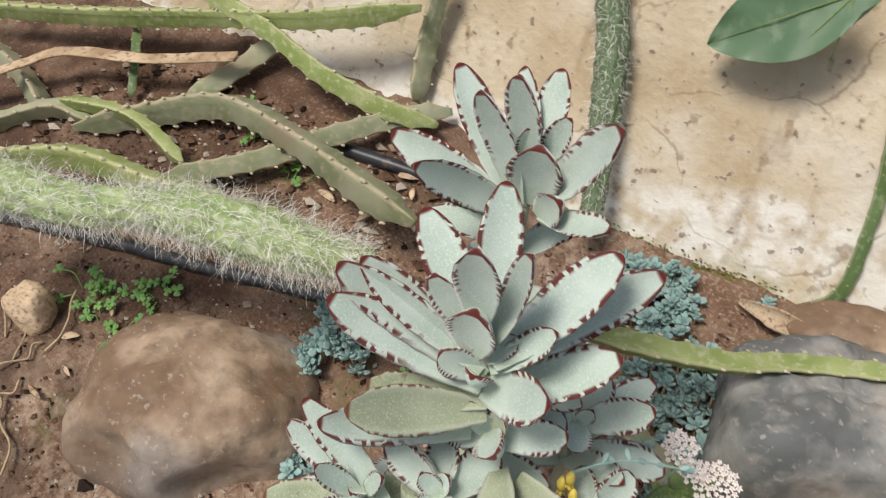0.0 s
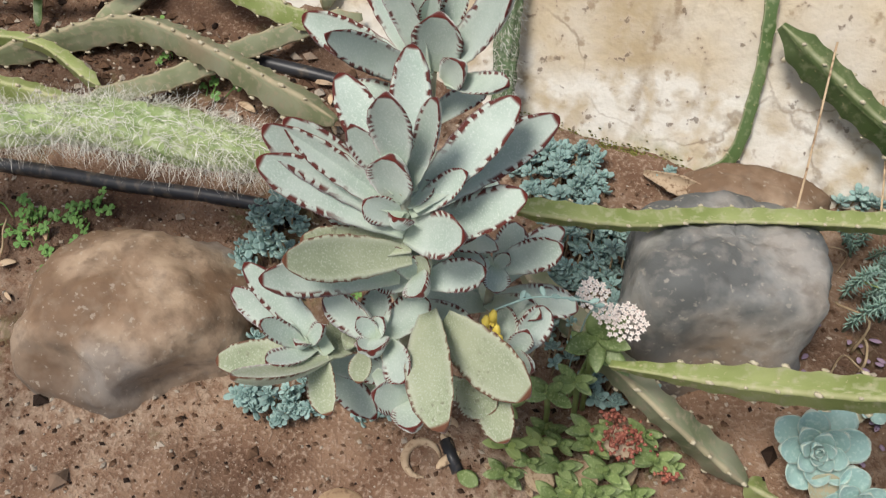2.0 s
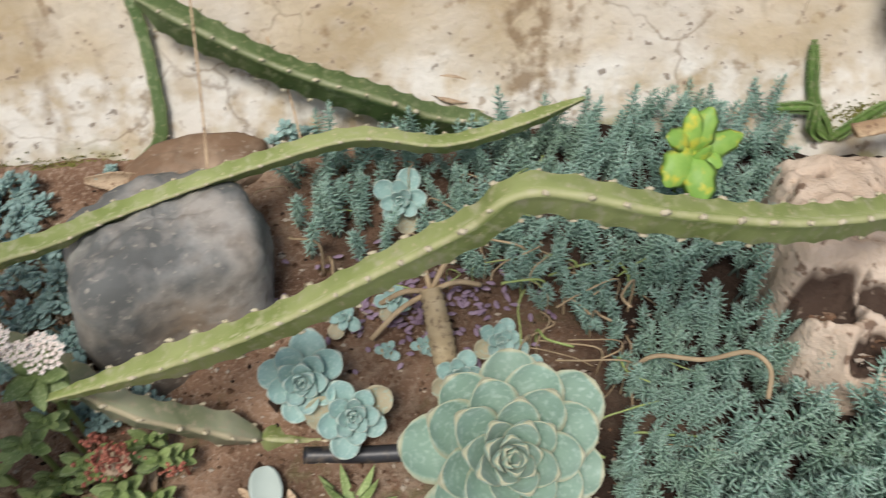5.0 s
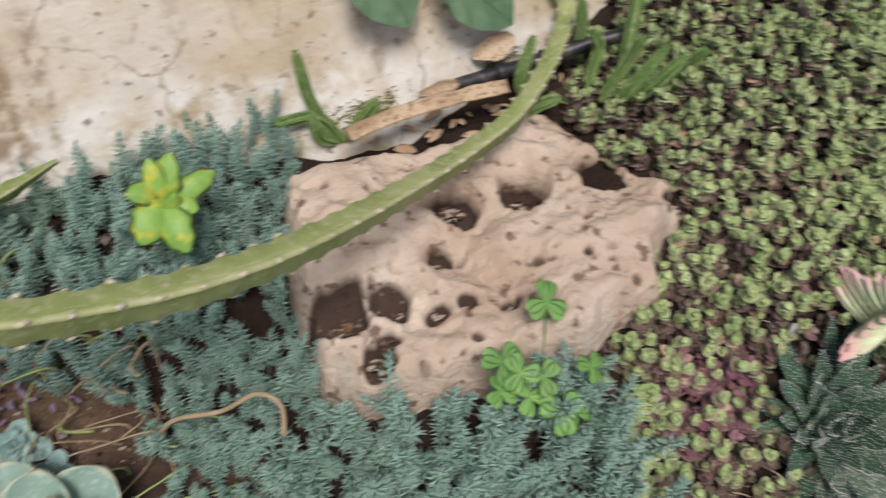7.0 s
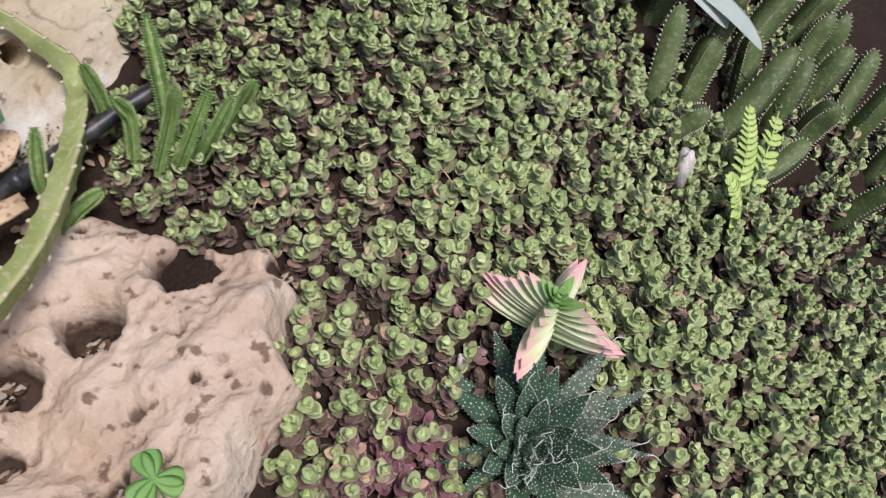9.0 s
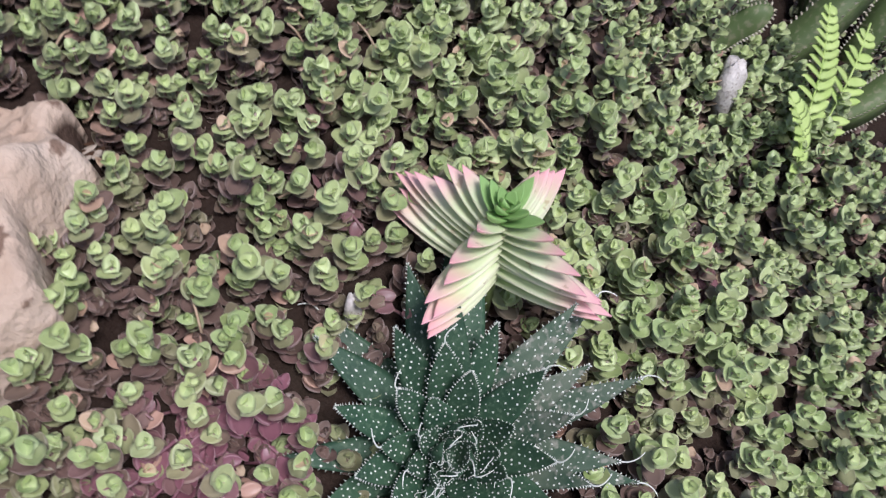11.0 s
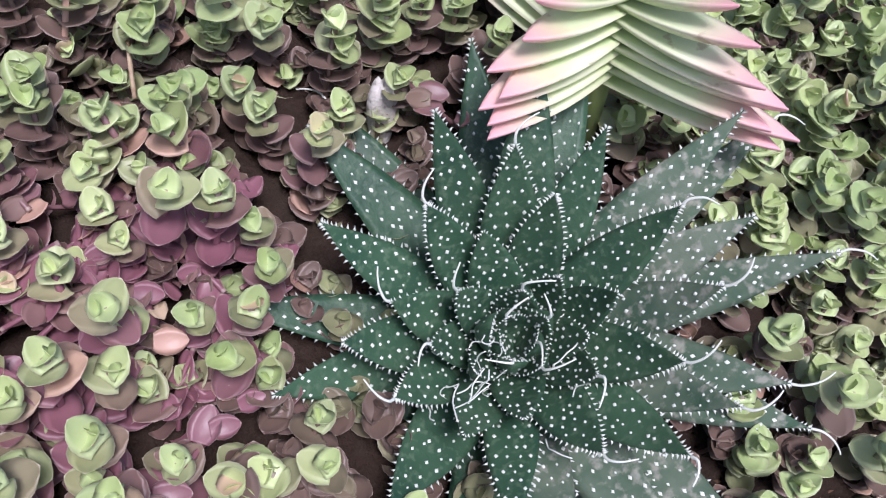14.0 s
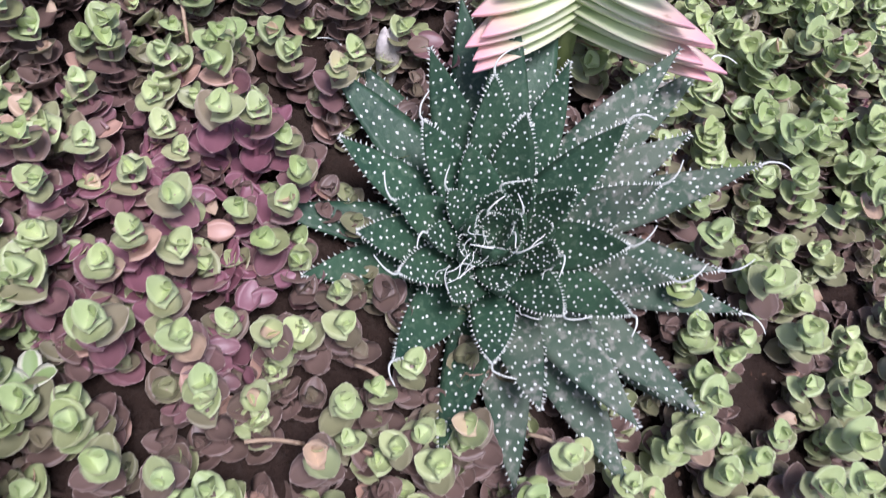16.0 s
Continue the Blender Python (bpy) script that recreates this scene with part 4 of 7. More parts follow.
dry_stick([
    (-1.372, 0.482, 0.929),
    (-1.332, 0.538, 0.944),
    (-1.288, 0.574, 0.959),
    (-1.179, 0.603, 0.97),
    (-1.071, 0.643, 0.989),
], 0.020, "dead tan papery stalk held over the soil")
STRIP_DRY = [
    (0.331, 0.601, 0.95),
    (0.395, 0.605, 0.954),
    (0.453, 0.599, 0.959),
    (0.504, 0.582, 0.969),
]
dry_stick(STRIP_DRY, 0.022, "dead tan curled stalk lying beside the pipe", flat=0.35)


def hairy(name, pts, radii, n_hair, material, label, length, seed, lay):
    c = spline(pts, 12)
    r = np.interp(np.linspace(0, 1, len(c)), np.linspace(0, 1, len(radii)), radii)
    ob = thing(name, tuple(pts[0]), label, "cactus")
    m = Mesh()
    ribs = lambda i, ang: 1 + 0.07 * np.sin(ang * 8 + i * 0.25) + 0.05 * np.sin(i * 1.3 + ang * 4)
    tube(m, c, r, 40, 0, (0.1, 0.2, 1), ribs)
    part("stem", m, material, ob)
    h, rng = Mesh(), random.Random(seed)
    t, s, n = frames_along(c)
    for i in range(n_hair):
        k = rng.randrange(1, len(c) - 1)
        a = rng.uniform(0, 2 * math.pi)
        o = s[k] * math.cos(a) + n[k] * math.sin(a)
        p = c[k] + o * r[k] * 0.97 + t[k] * rng.uniform(-0.003, 0.003)
        way = unit(o * 0.8 + lay * t[k] * rng.uniform(-0.4, 1.0) + np.array([rng.gauss(0, 0.45), rng.gauss(0, 0.45), rng.gauss(-0.15, 0.45)]))
        ln = length * rng.uniform(0.35, 1.25)
        pts, e, turn = [p], p, np.array([rng.gauss(0, 0.35), rng.gauss(0, 0.35), -0.3])
        for k2 in range(3):
            e = e + way * ln / 3
            way = unit(way + turn + np.array([rng.gauss(0, 0.3), rng.gauss(0, 0.3), rng.gauss(0, 0.2)]))
            pts.append(e)
        u = unit(np.cross(pts[1] - p, o + 0.01)) * 0.00026
        v = unit(np.cross(pts[1] - p, u)) * 0.00026
        ring = [w for j, q in enumerate(pts[:3]) for w in (q + u * (1 - 0.2 * j), q - u * (1 - 0.2 * j), q + v * (1 - 0.2 * j))]
        h.add(ring + [pts[3]], [(3 * j + i0, 3 * j + (i0 + 1) % 3, 3 * j + 3 + (i0 + 1) % 3, 3 * j + 3 + i0) for j in range(2) for i0 in range(3)] + [(6, 7, 9), (7, 8, 9), (8, 6, 9)])
    hair = part("hairs", h, M_HAIR, ob, "long fine white hairs", smooth=False)
    tagged(hair, kind="stuff")
    return ob


HAIRY = [
    (-1.155, 0.284, 1.002),
    (-1.054, 0.31, 1.014),
    (-0.977, 0.326, 1.014),
    (-0.912, 0.347, 1.025),
    (-0.869, 0.358, 1.031),
    (-0.806, 0.369, 1.031),
    (-0.751, 0.381, 1.028),
    (-0.708, 0.399, 1.022),
]
HAIRY_UP = [
    (-0.699, 0.812, 1.173),
    (-0.675, 0.783, 1.117),
    (-0.656, 0.759, 1.076),
    (-0.642, 0.727, 1.03),
    (-0.625, 0.687, 0.982),
    (-0.608, 0.639, 0.932),
]
hairy("hairy_cactus_stem", HAIRY, (0.021, 0.022, 0.019, 0.017, 0.021, 0.024, 0.019, 0.012), 4600, M_HAIRY, "thick green cactus stem covered in long white hairs", 0.025, 31, 1.6)
hairy("upright_hairy_cactus", HAIRY_UP, (0.016, 0.016, 0.017, 0.016, 0.013, 0.011), 1500, M_HAIRY_D, "dark slender cactus stem with white hairs hanging down the wall", 0.013, 33, 1.6)

# ---- felt-leaved succulent ----


def felt_plant():
    base = (-0.577, 0.366, float(soil_height(-0.577, 0.366)))
    ob = thing("felt_leaf_kalanchoe", base, "large grey-green felt-leaved succulent with brown-spotted leaf edges", "succulent")
    KAL_CROWN = [
    (-0.532, 0.244, 1.163, -0.594, 0.282, 1.206, 0.027),
    (-0.536, 0.241, 1.187, -0.536, 0.227, 1.243, 0.025),
    (-0.531, 0.244, 1.171, -0.563, 0.315, 1.216, 0.027),
    (-0.531, 0.244, 1.171, -0.52, 0.252, 1.231, 0.019),
    (-0.536, 0.241, 1.171, -0.559, 0.232, 1.214, 0.02),
    (-0.538, 0.241, 1.165, -0.537, 0.233, 1.2, 0.029),
    (-0.536, 0.24, 1.193, -0.543, 0.269, 1.188, 0.016),
    (-0.533, 0.243, 1.154, -0.601, 0.234, 1.203, 0.023),
    (-0.535, 0.243, 1.15, -0.61, 0.227, 1.2, 0.031),
    (-0.529, 0.245, 1.159, -0.489, 0.295, 1.214, 0.031),
    (-0.529, 0.245, 1.159, -0.472, 0.322, 1.19, 0.028),
    (-0.53, 0.245, 1.154, -0.503, 0.259, 1.184, 0.018),
    (-0.532, 0.244, 1.159, -0.522, 0.258, 1.17, 0.014),
]
    KAL_LOWER = [
    (-0.532, 0.244, 1.142, -0.611, 0.219, 1.183, 0.031),
    (-0.529, 0.244, 1.122, -0.583, 0.192, 1.141, 0.03),
    (-0.529, 0.245, 1.129, -0.588, 0.218, 1.132, 0.022),
    (-0.529, 0.245, 1.133, -0.474, 0.283, 1.16, 0.031),
    (-0.532, 0.244, 1.139, -0.493, 0.236, 1.159, 0.03),
    (-0.535, 0.241, 1.106, -0.603, 0.194, 1.115, 0.03),
    (-0.532, 0.244, 1.15, -0.553, 0.232, 1.164, 0.022),
    (-0.532, 0.244, 1.146, -0.533, 0.231, 1.161, 0.018),
    (-0.525, 0.245, 1.102, -0.539, 0.24, 1.128, 0.017),
    (-0.522, 0.246, 1.102, -0.513, 0.272, 1.105, 0.02),
    (-0.523, 0.245, 1.104, -0.519, 0.243, 1.126, 0.016),
    (-0.524, 0.245, 1.107, -0.516, 0.229, 1.108, 0.024),
    (-0.523, 0.245, 1.102, -0.486, 0.258, 1.116, 0.024),
    (-0.527, 0.244, 1.102, -0.557, 0.25, 1.089, 0.026),
]
    KAL_FRONT = [
    (-0.537, 0.217, 1.07, -0.579, 0.225, 1.084, 0.03),
    (-0.538, 0.218, 1.071, -0.555, 0.248, 1.077, 0.022),
    (-0.536, 0.218, 1.07, -0.524, 0.258, 1.073, 0.026),
    (-0.53, 0.218, 1.068, -0.508, 0.194, 1.071, 0.024),
    (-0.539, 0.217, 1.071, -0.549, 0.213, 1.088, 0.014),
    (-0.539, 0.217, 1.071, -0.537, 0.221, 1.086, 0.014),
    (-0.539, 0.216, 1.07, -0.534, 0.201, 1.077, 0.024),
    (-0.538, 0.215, 1.068, -0.541, 0.199, 1.079, 0.016),
    (-0.508, 0.201, 1.045, -0.524, 0.183, 1.063, 0.024),
    (-0.533, 0.204, 1.056, -0.508, 0.2, 1.04, 0.02),
    (-0.508, 0.201, 1.045, -0.495, 0.176, 1.055, 0.026),
]
    KAL_SIDE = [
    (-0.579, 0.201, 1.058, -0.638, 0.209, 1.076, 0.026),
    (-0.581, 0.201, 1.06, -0.607, 0.222, 1.066, 0.02),
    (-0.581, 0.2, 1.059, -0.6, 0.186, 1.088, 0.016),
    (-0.579, 0.202, 1.06, -0.569, 0.205, 1.079, 0.014),
    (-0.579, 0.202, 1.06, -0.581, 0.192, 1.07, 0.012),
    (-0.575, 0.201, 1.057, -0.588, 0.17, 1.072, 0.02),
    (-0.571, 0.201, 1.056, -0.639, 0.182, 1.032, 0.026),
    (-0.564, 0.202, 1.054, -0.589, 0.14, 1.095, 0.02),
    (-0.565, 0.204, 1.056, -0.625, 0.21, 1.104, 0.022),
    (-0.569, 0.201, 1.055, -0.563, 0.24, 1.05, 0.03),
]
    KAL_HANG = [
    (-0.517, 0.248, 1.072, -0.474, 0.171, 1.073, 0.034),
    (-0.507, 0.249, 1.07, -0.439, 0.218, 1.067, 0.036),
    (-0.572, 0.205, 1.052, -0.548, 0.171, 1.042, 0.022),
    (-0.547, 0.215, 1.053, -0.54, 0.194, 1.051, 0.016),
    (-0.558, 0.214, 1.057, -0.557, 0.249, 1.036, 0.03),
    (-0.471, 0.239, 1.048, -0.445, 0.203, 1.035, 0.026),
    (-0.483, 0.231, 1.045, -0.459, 0.214, 1.041, 0.03),
    (-0.495, 0.223, 1.042, -0.523, 0.222, 1.001, 0.03),
]
    KAL_RIGHT = [
    (-0.493, 0.3, 1.077, -0.454, 0.312, 1.102, 0.026),
    (-0.493, 0.3, 1.077, -0.49, 0.334, 1.088, 0.024),
    (-0.493, 0.3, 1.077, -0.486, 0.285, 1.069, 0.02),
    (-0.495, 0.299, 1.076, -0.508, 0.293, 1.1, 0.012),
    (-0.493, 0.3, 1.077, -0.486, 0.301, 1.091, 0.012),
    (-0.495, 0.299, 1.076, -0.501, 0.293, 1.085, 0.01),
    (-0.464, 0.268, 1.037, -0.455, 0.306, 1.048, 0.025),
    (-0.465, 0.268, 1.037, -0.484, 0.296, 1.045, 0.022),
    (-0.464, 0.268, 1.037, -0.448, 0.257, 1.04, 0.02),
    (-0.465, 0.268, 1.037, -0.458, 0.269, 1.062, 0.018),
    (-0.464, 0.265, 1.035, -0.473, 0.255, 1.047, 0.018),
]
    KAL_BACK = [
    (-0.569, 0.35, 1.172, -0.634, 0.384, 1.233, 0.026),
    (-0.57, 0.352, 1.175, -0.595, 0.337, 1.249, 0.022),
    (-0.568, 0.359, 1.18, -0.607, 0.421, 1.223, 0.024),
    (-0.57, 0.363, 1.186, -0.582, 0.356, 1.254, 0.025),
    (-0.568, 0.361, 1.183, -0.584, 0.427, 1.226, 0.026),
    (-0.569, 0.366, 1.188, -0.553, 0.37, 1.23, 0.018),
    (-0.572, 0.368, 1.191, -0.574, 0.362, 1.22, 0.018),
    (-0.571, 0.368, 1.191, -0.578, 0.393, 1.202, 0.016),
    (-0.564, 0.356, 1.175, -0.561, 0.348, 1.219, 0.036),
    (-0.561, 0.357, 1.175, -0.518, 0.352, 1.245, 0.03),
    (-0.569, 0.348, 1.169, -0.662, 0.354, 1.189, 0.03),
    (-0.567, 0.349, 1.169, -0.609, 0.295, 1.22, 0.024),
    (-0.557, 0.353, 1.17, -0.542, 0.342, 1.193, 0.024),
    (-0.556, 0.354, 1.17, -0.509, 0.337, 1.192, 0.02),
]
    rng = random.Random(4)

    def stem(bottom, top, r):
        m = Mesh()
        b, t = np.array(bottom), np.array(top)
        mid = (b + t) / 2 + np.array([0, -0.01, 0])
        tube(m, spline([b, mid, t], 8), np.linspace(r, r * 0.6, 17), 9)
        part("stem", m, M_KAL_STEM, ob)

    b = np.array(base)
    for rows, off, r in ((KAL_CROWN, (0, 0), 0.007), (KAL_FRONT, (0.01, -0.01), 0.006), (KAL_SIDE, (-0.04, -0.01), 0.006), (KAL_RIGHT, (0.05, 0.02), 0.005), (KAL_BACK, (-0.01, 0.03), 0.007)):
        top = np.mean([q[:3] for q in rows[:5]], axis=0)
        stem(b + np.array([off[0], off[1], -0.01]), top, r)
    for rows, old in ((KAL_CROWN, 0), (KAL_LOWER, 0.3), (KAL_FRONT, 0), (KAL_SIDE, 0.2), (KAL_HANG, 1), (KAL_RIGHT, 0.2), (KAL_BACK, 0)):
        for q in rows:
            m = Mesh()
            bs, tp = np.array(q[:3]), np.array(q[3:6])
            d = unit(tp - bs)
            up = np.array([0.1, -0.75, 0.65]) if abs(d @ unit((0.1, -0.75, 0.65))) < 0.85 else np.array([0.0, 0.5, 0.85])
            leaf(m, bs, tp, q[6] * 0.92, up, 0.27, 0.22, -0.07 if old < 1 else 0.05, 22, 10, 0.60 if old < 1 else 0.5, 0.60, roll=rng.uniform(-0.5, 0.5) * (1 if old < 1 else 0.3), stalk=0.4, wave=0.03)
            part("leaf", m, M_KAL_OLD if rng.random() < old else M_KAL, ob)
    # older leaves lower down the stems
    for rows, off, n in ((KAL_CROWN, (0, 0), 16), (KAL_BACK, (-0.01, 0.03), 18), (KAL_FRONT, (0.01, -0.01), 8), (KAL_SIDE, (-0.04, -0.01), 9), (KAL_RIGHT, (0.05, 0.02), 9)):
        top = np.mean([q[:3] for q in rows[:5]], axis=0)
        bot = b + np.array([off[0], off[1], 0])
        for i in range(n):
            f = rng.uniform(0.35, 0.9)
            p = bot + (top - bot) * f + np.array([0, -0.01 * 4 * f * (1 - f), 0])
            az, el = i * 2.4 + rng.uniform(-0.3, 0.3), rng.uniform(-0.35, 0.45)
            d = np.array([math.cos(az) * math.cos(el), math.sin(az) * math.cos(el), math.sin(el)])
            if d[1] < -0.5:
                continue
            m = Mesh()
            leaf(m, p, p + d * rng.uniform(0.045, 0.07), rng.uniform(0.02, 0.028), (0, -0.3, 0.95), 0.26, 0.18, 0.05, 18, 8, 0.60, 0.60, stalk=0.4, wave=0.02)
            part("leaf", m, M_KAL_OLD if f < 0.62 else M_KAL, ob)


felt_plant()


for pts in ([(-0.312, 0.727, 1.068), (-0.304, 0.628, 1.001), (-0.299, 0.533, 0.941)], [(-0.25, 0.749, 1.01), (-0.231, 0.7, 0.972), (-0.221, 0.657, 0.943)]):
    m = Mesh()
    c = spline(pts, 8)
    low = c[-1] + (c[-1] - c[0]) * 0.25
    tube(m, np.concatenate([c, [low]]), 0.0011, 5)
    single("dry_straw", m, M_DRYSTEM, tuple(low), "thin dry straw stalk standing before the wall", "straw", group="dry straws")

# ---- small blue succulents ----


def tangent(axis):
    a = unit(axis)
    s = unit(np.cross(a, (0.31, 0.9, 0.12)))
    return a, s, np.cross(a, s)


def rosette_mesh(r, n, seed, width=0.42, thick=0.3, point=0.5, open_=1.0, cup=0.12, ns=5, nu=4, inner=0.25, wide=0.62):
    """A whole small rosette as one mesh about the origin, opening along +z."""
    m, rng = Mesh(), random.Random(seed)
    for i in range(n):
        q = (i + 0.5) / n
        a = i * 2.39996 + rng.uniform(-0.15, 0.15)
        el = math.radians(12 + 70 * (1 - q) ** 1.2) * (2 - open_)
        ln = r * (inner + (1 - inner) * q) * rng.uniform(0.9, 1.08)
        d = np.array([math.cos(a) * math.cos(el), math.sin(a) * math.cos(el), math.sin(el)])
        b = np.array([0, 0, -0.25 * r * q])
        leaf(m, b + d * ln * 0.08, b + d * ln, ln * width * 1.15, (-d[0] * 0.3, -d[1] * 0.3, 1), thick, cup, -0.06, ns, nu, point, wide)
    return m


BLUE_DATA = [mesh_data("rosette", rosette_mesh(0.0105, 13, s, 0.5, 0.35, 0.6), M_BLUE) for s in range(4)]


def blue_clump(x, y, rx, ry, n, seed, h=0.02, label="low clump of small blue-green succulent rosettes on soil"):
    rng = random.Random(seed)
    ob = thing("blue_stonecrop_clump", tuple(on_soil(x, y, -0.004)), label, "succulent", "blue stonecrop clumps")
    z0 = ob.location.z
    st = Mesh()
    for i in range(n):
        a, q = rng.uniform(0, 6.28), math.sqrt(rng.random())
        px_, py_ = x + rx * q * math.cos(a), y + ry * q * math.sin(a)
        g = on_soil(px_, py_)
        top = g + np.array([rng.gauss(0, 0.003), rng.gauss(-0.004, 0.003), h * rng.uniform(0.35, 1.1) * (1.15 - 0.5 * q)])
        tube(st, [g - (0, 0, 0.004), (g + top) / 2 + (0.001, 0, 0), top], 0.0011, 5)
        o = new("rosette", BLUE_DATA[rng.randrange(4)])
        o.parent = ob
        o.location = (top[0] - x, top[1] - y, top[2] - z0)
        o.rotation_euler = (rng.uniform(0.1, 0.75), rng.uniform(-0.4, 0.4), rng.uniform(0, 6.28))
        sc = rng.uniform(0.8, 1.5)
        o.scale = (sc, sc, sc)
    tagged(part("stalk_tangle", st, M_TWIG, ob, "thin brown stalks"), kind="stuff")


blue_clump(-0.535, 0.635, 0.055, 0.04, 80, 1, 0.03)
blue_clump(-0.487, 0.565, 0.042, 0.05, 66, 2, 0.045)
blue_clump(-0.445, 0.545, 0.026, 0.05, 40, 3, 0.05)
blue_clump(-0.425, 0.47, 0.03, 0.03, 22, 4, 0.06)
blue_clump(-0.775, 0.445, 0.035, 0.05, 52, 5, 0.04)
blue_clump(-0.705, 0.325, 0.05, 0.035, 62, 6, 0.03)
blue_clump(-0.395, 0.44, 0.04, 0.018, 22, 7, 0.04)
blue_clump(-0.475, 0.46, 0.03, 0.03, 22, 8, 0.07)
blue_clump(-0.62, 0.35, 0.035, 0.02, 22, 9, 0.02)
blue_clump(-0.425, 0.672, 0.012, 0.008, 5, 10, 0.012, "tiny blue-green rosettes at the wall foot")
blue_clump(-0.235, 0.69, 0.03, 0.012, 8, 11, 0.03, "tiny blue-green rosettes at the wall foot")
blue_clump(-0.355, 0.35, 0.012, 0.012, 4, 12, 0.012, "few blue-green rosettes on bare soil")

# ---- large rosettes ----


def echeveria(at, axis, r, n, seed, label, mats=(None, None), width=0.62, foot=True, inner=0.22, blunt=0.45):
    young, old = mats[0] or M_ECH, mats[1] or M_ECH_OLD
    ob = thing("rosette_succulent", tuple(at), label, "succulent", "rosette succulents")
    a, s, t = tangent(axis)
    rng = random.Random(seed)
    at = np.array(at)
    if foot:
        m = Mesh()
        ground = on_soil(at[0], at[1] + 0.01, -0.004)
        tube(m, [ground, (ground + at) / 2, at - a * r * 0.1], 0.006, 8)
        part("stem", m, M_BARK, ob)
    for i in range(n):
        q = (i + 0.5) / n
        az = i * 2.39996 + rng.uniform(-0.12, 0.12)
        el = math.radians(14 + 68 * (1 - q) ** 1.1)
        ln = r * (inner + (1 - inner) * q ** 0.9) * rng.uniform(0.93, 1.06)
        o = s * math.cos(az) + t * math.sin(az)
        d = unit(o * math.cos(el) + a * math.sin(el))
        b = at - a * 0.28 * r * q
        m = Mesh()
        leaf(m, b + d * ln * 0.06, b + d * ln, ln * width * (0.9 + 0.2 * q), a - 0.35 * o, 0.20, 0.30, -0.10, 12, 8, blunt, 0.66, stalk=0.4)
        part("leaf", m, old if q > 0.9 and rng.random() < 0.55 else young, ob)
    return ob


echeveria((-0.226, 0.423, 0.856), (0.0, -0.75, 0.75), 0.049, 24, 1, "powdery blue-green rosette with old tan leaves beneath")
echeveria((-0.184, 0.396, 0.836), (0.1, -0.7, 0.75), 0.043, 22, 2, "powdery blue-green rosette with old tan leaves beneath")
echeveria((-0.052, 0.335, 0.846), (0.05, -0.55, 0.85), 0.105, 46, 3, "large grey-green rosette with tan-edged leaves", (M_ECH_BIG, M_ECH_BIG), 0.55, blunt=0.45)
echeveria((-0.043, 0.459, 0.845), (0.1, -0.5, 0.8), 0.030, 18, 4, "small blue-green rosette beside a ringed trunk")
echeveria((-0.020, 0.424, 0.832), (0.2, -0.5, 0.8), 0.026, 18, 5, "small blue-grey rosette on soil")
echeveria((-0.084, 0.428, 0.836), (-0.05, -0.6, 0.75), 0.033, 18, 6, "small pale green rosette at a trunk foot")
echeveria((-0.140, 0.507, 0.862), (-0.2, -0.5, 0.75), 0.026, 12, 7, "small blue-green rosette on soil")
echeveria((-0.188, 0.494, 0.856), (-0.2, -0.6, 0.7), 0.024, 12, 8, "small blue-green rosette on soil")
echeveria((-0.150, 0.463, 0.840), (0, -0.4, 0.8), 0.015, 10, 9, "tiny green rosette among lilac leaves")
echeveria((-0.115, 0.463, 0.842), (0, -0.4, 0.8), 0.016, 10, 10, "tiny green rosette among lilac leaves")
echeveria((-0.126, 0.604, 0.90), (-0.1, -0.75, 0.6), 0.038, 16, 11, "blue-green rosette among needle-leaved stonecrop")


def ringed_trunk():
    a, b = np.array([-0.104, 0.505, 0.873]), np.array([-0.092, 0.425, 0.812])
    ob = thing("bare_succulent_trunk", tuple(b), "bare tan ringed succulent trunk lying on the soil", "trunk")
    m = Mesh()
    c = spline([b, (a + b) / 2 + (0, 0, 0.006), a], 20)
    tube(m, c, [0.0125 + 0.0009 * math.sin(i * 2.1) - 0.002 * abs(i / 20 - 1) for i in range(len(c))], 14)
    part("trunk", m, M_BARK, ob)
    for i, (dx, dy, dz) in enumerate(((-0.05, 0.0, -0.015), (0.05, 0.01, -0.01), (-0.012, 0.04, 0.025), (0.03, 0.03, 0.02), (-0.06, -0.03, -0.03))):
        m = Mesh()
        e = a + np.array([dx, dy, dz])
        tube(m, spline([a - (0, 0, 0.002), (a + e) / 2 + (0, 0, 0.008), e], 6), 0.0028, 6)
        part("branch", m, M_TWIG, ob)


ringed_trunk()


def lilac_scatter():
    m, rng = Mesh(), random.Random(17)
    for i in range(240):
        x, y = rng.gauss(-0.115, 0.055), rng.gauss(0.515, 0.03)
        p = on_soil(x, y, 0.008)
        a = rng.uniform(0, 6.28)
        d = np.array([math.cos(a), math.sin(a), rng.uniform(-0.1, 0.5)])
        leaf(m, p, p + d * rng.uniform(0.006, 0.011), 0.005, (0, -0.2, 1), 0.3, 0.1, 0, 4, 4)
    single("lilac_leaves", m, M_LILAC, (0, 0, 0), "loose lilac-grey succulent leaves scattered on soil", "leaf litter", "stuff")


M_LILAC = mat("lilac_leaf", (0.20, 0.13, 0.19), (0.36, 0.27, 0.36), None, 60, 300, 0.6, 0.2, 0.0005, 0)
lilac_scatter()

# ---- green crassula clump with flowers ----


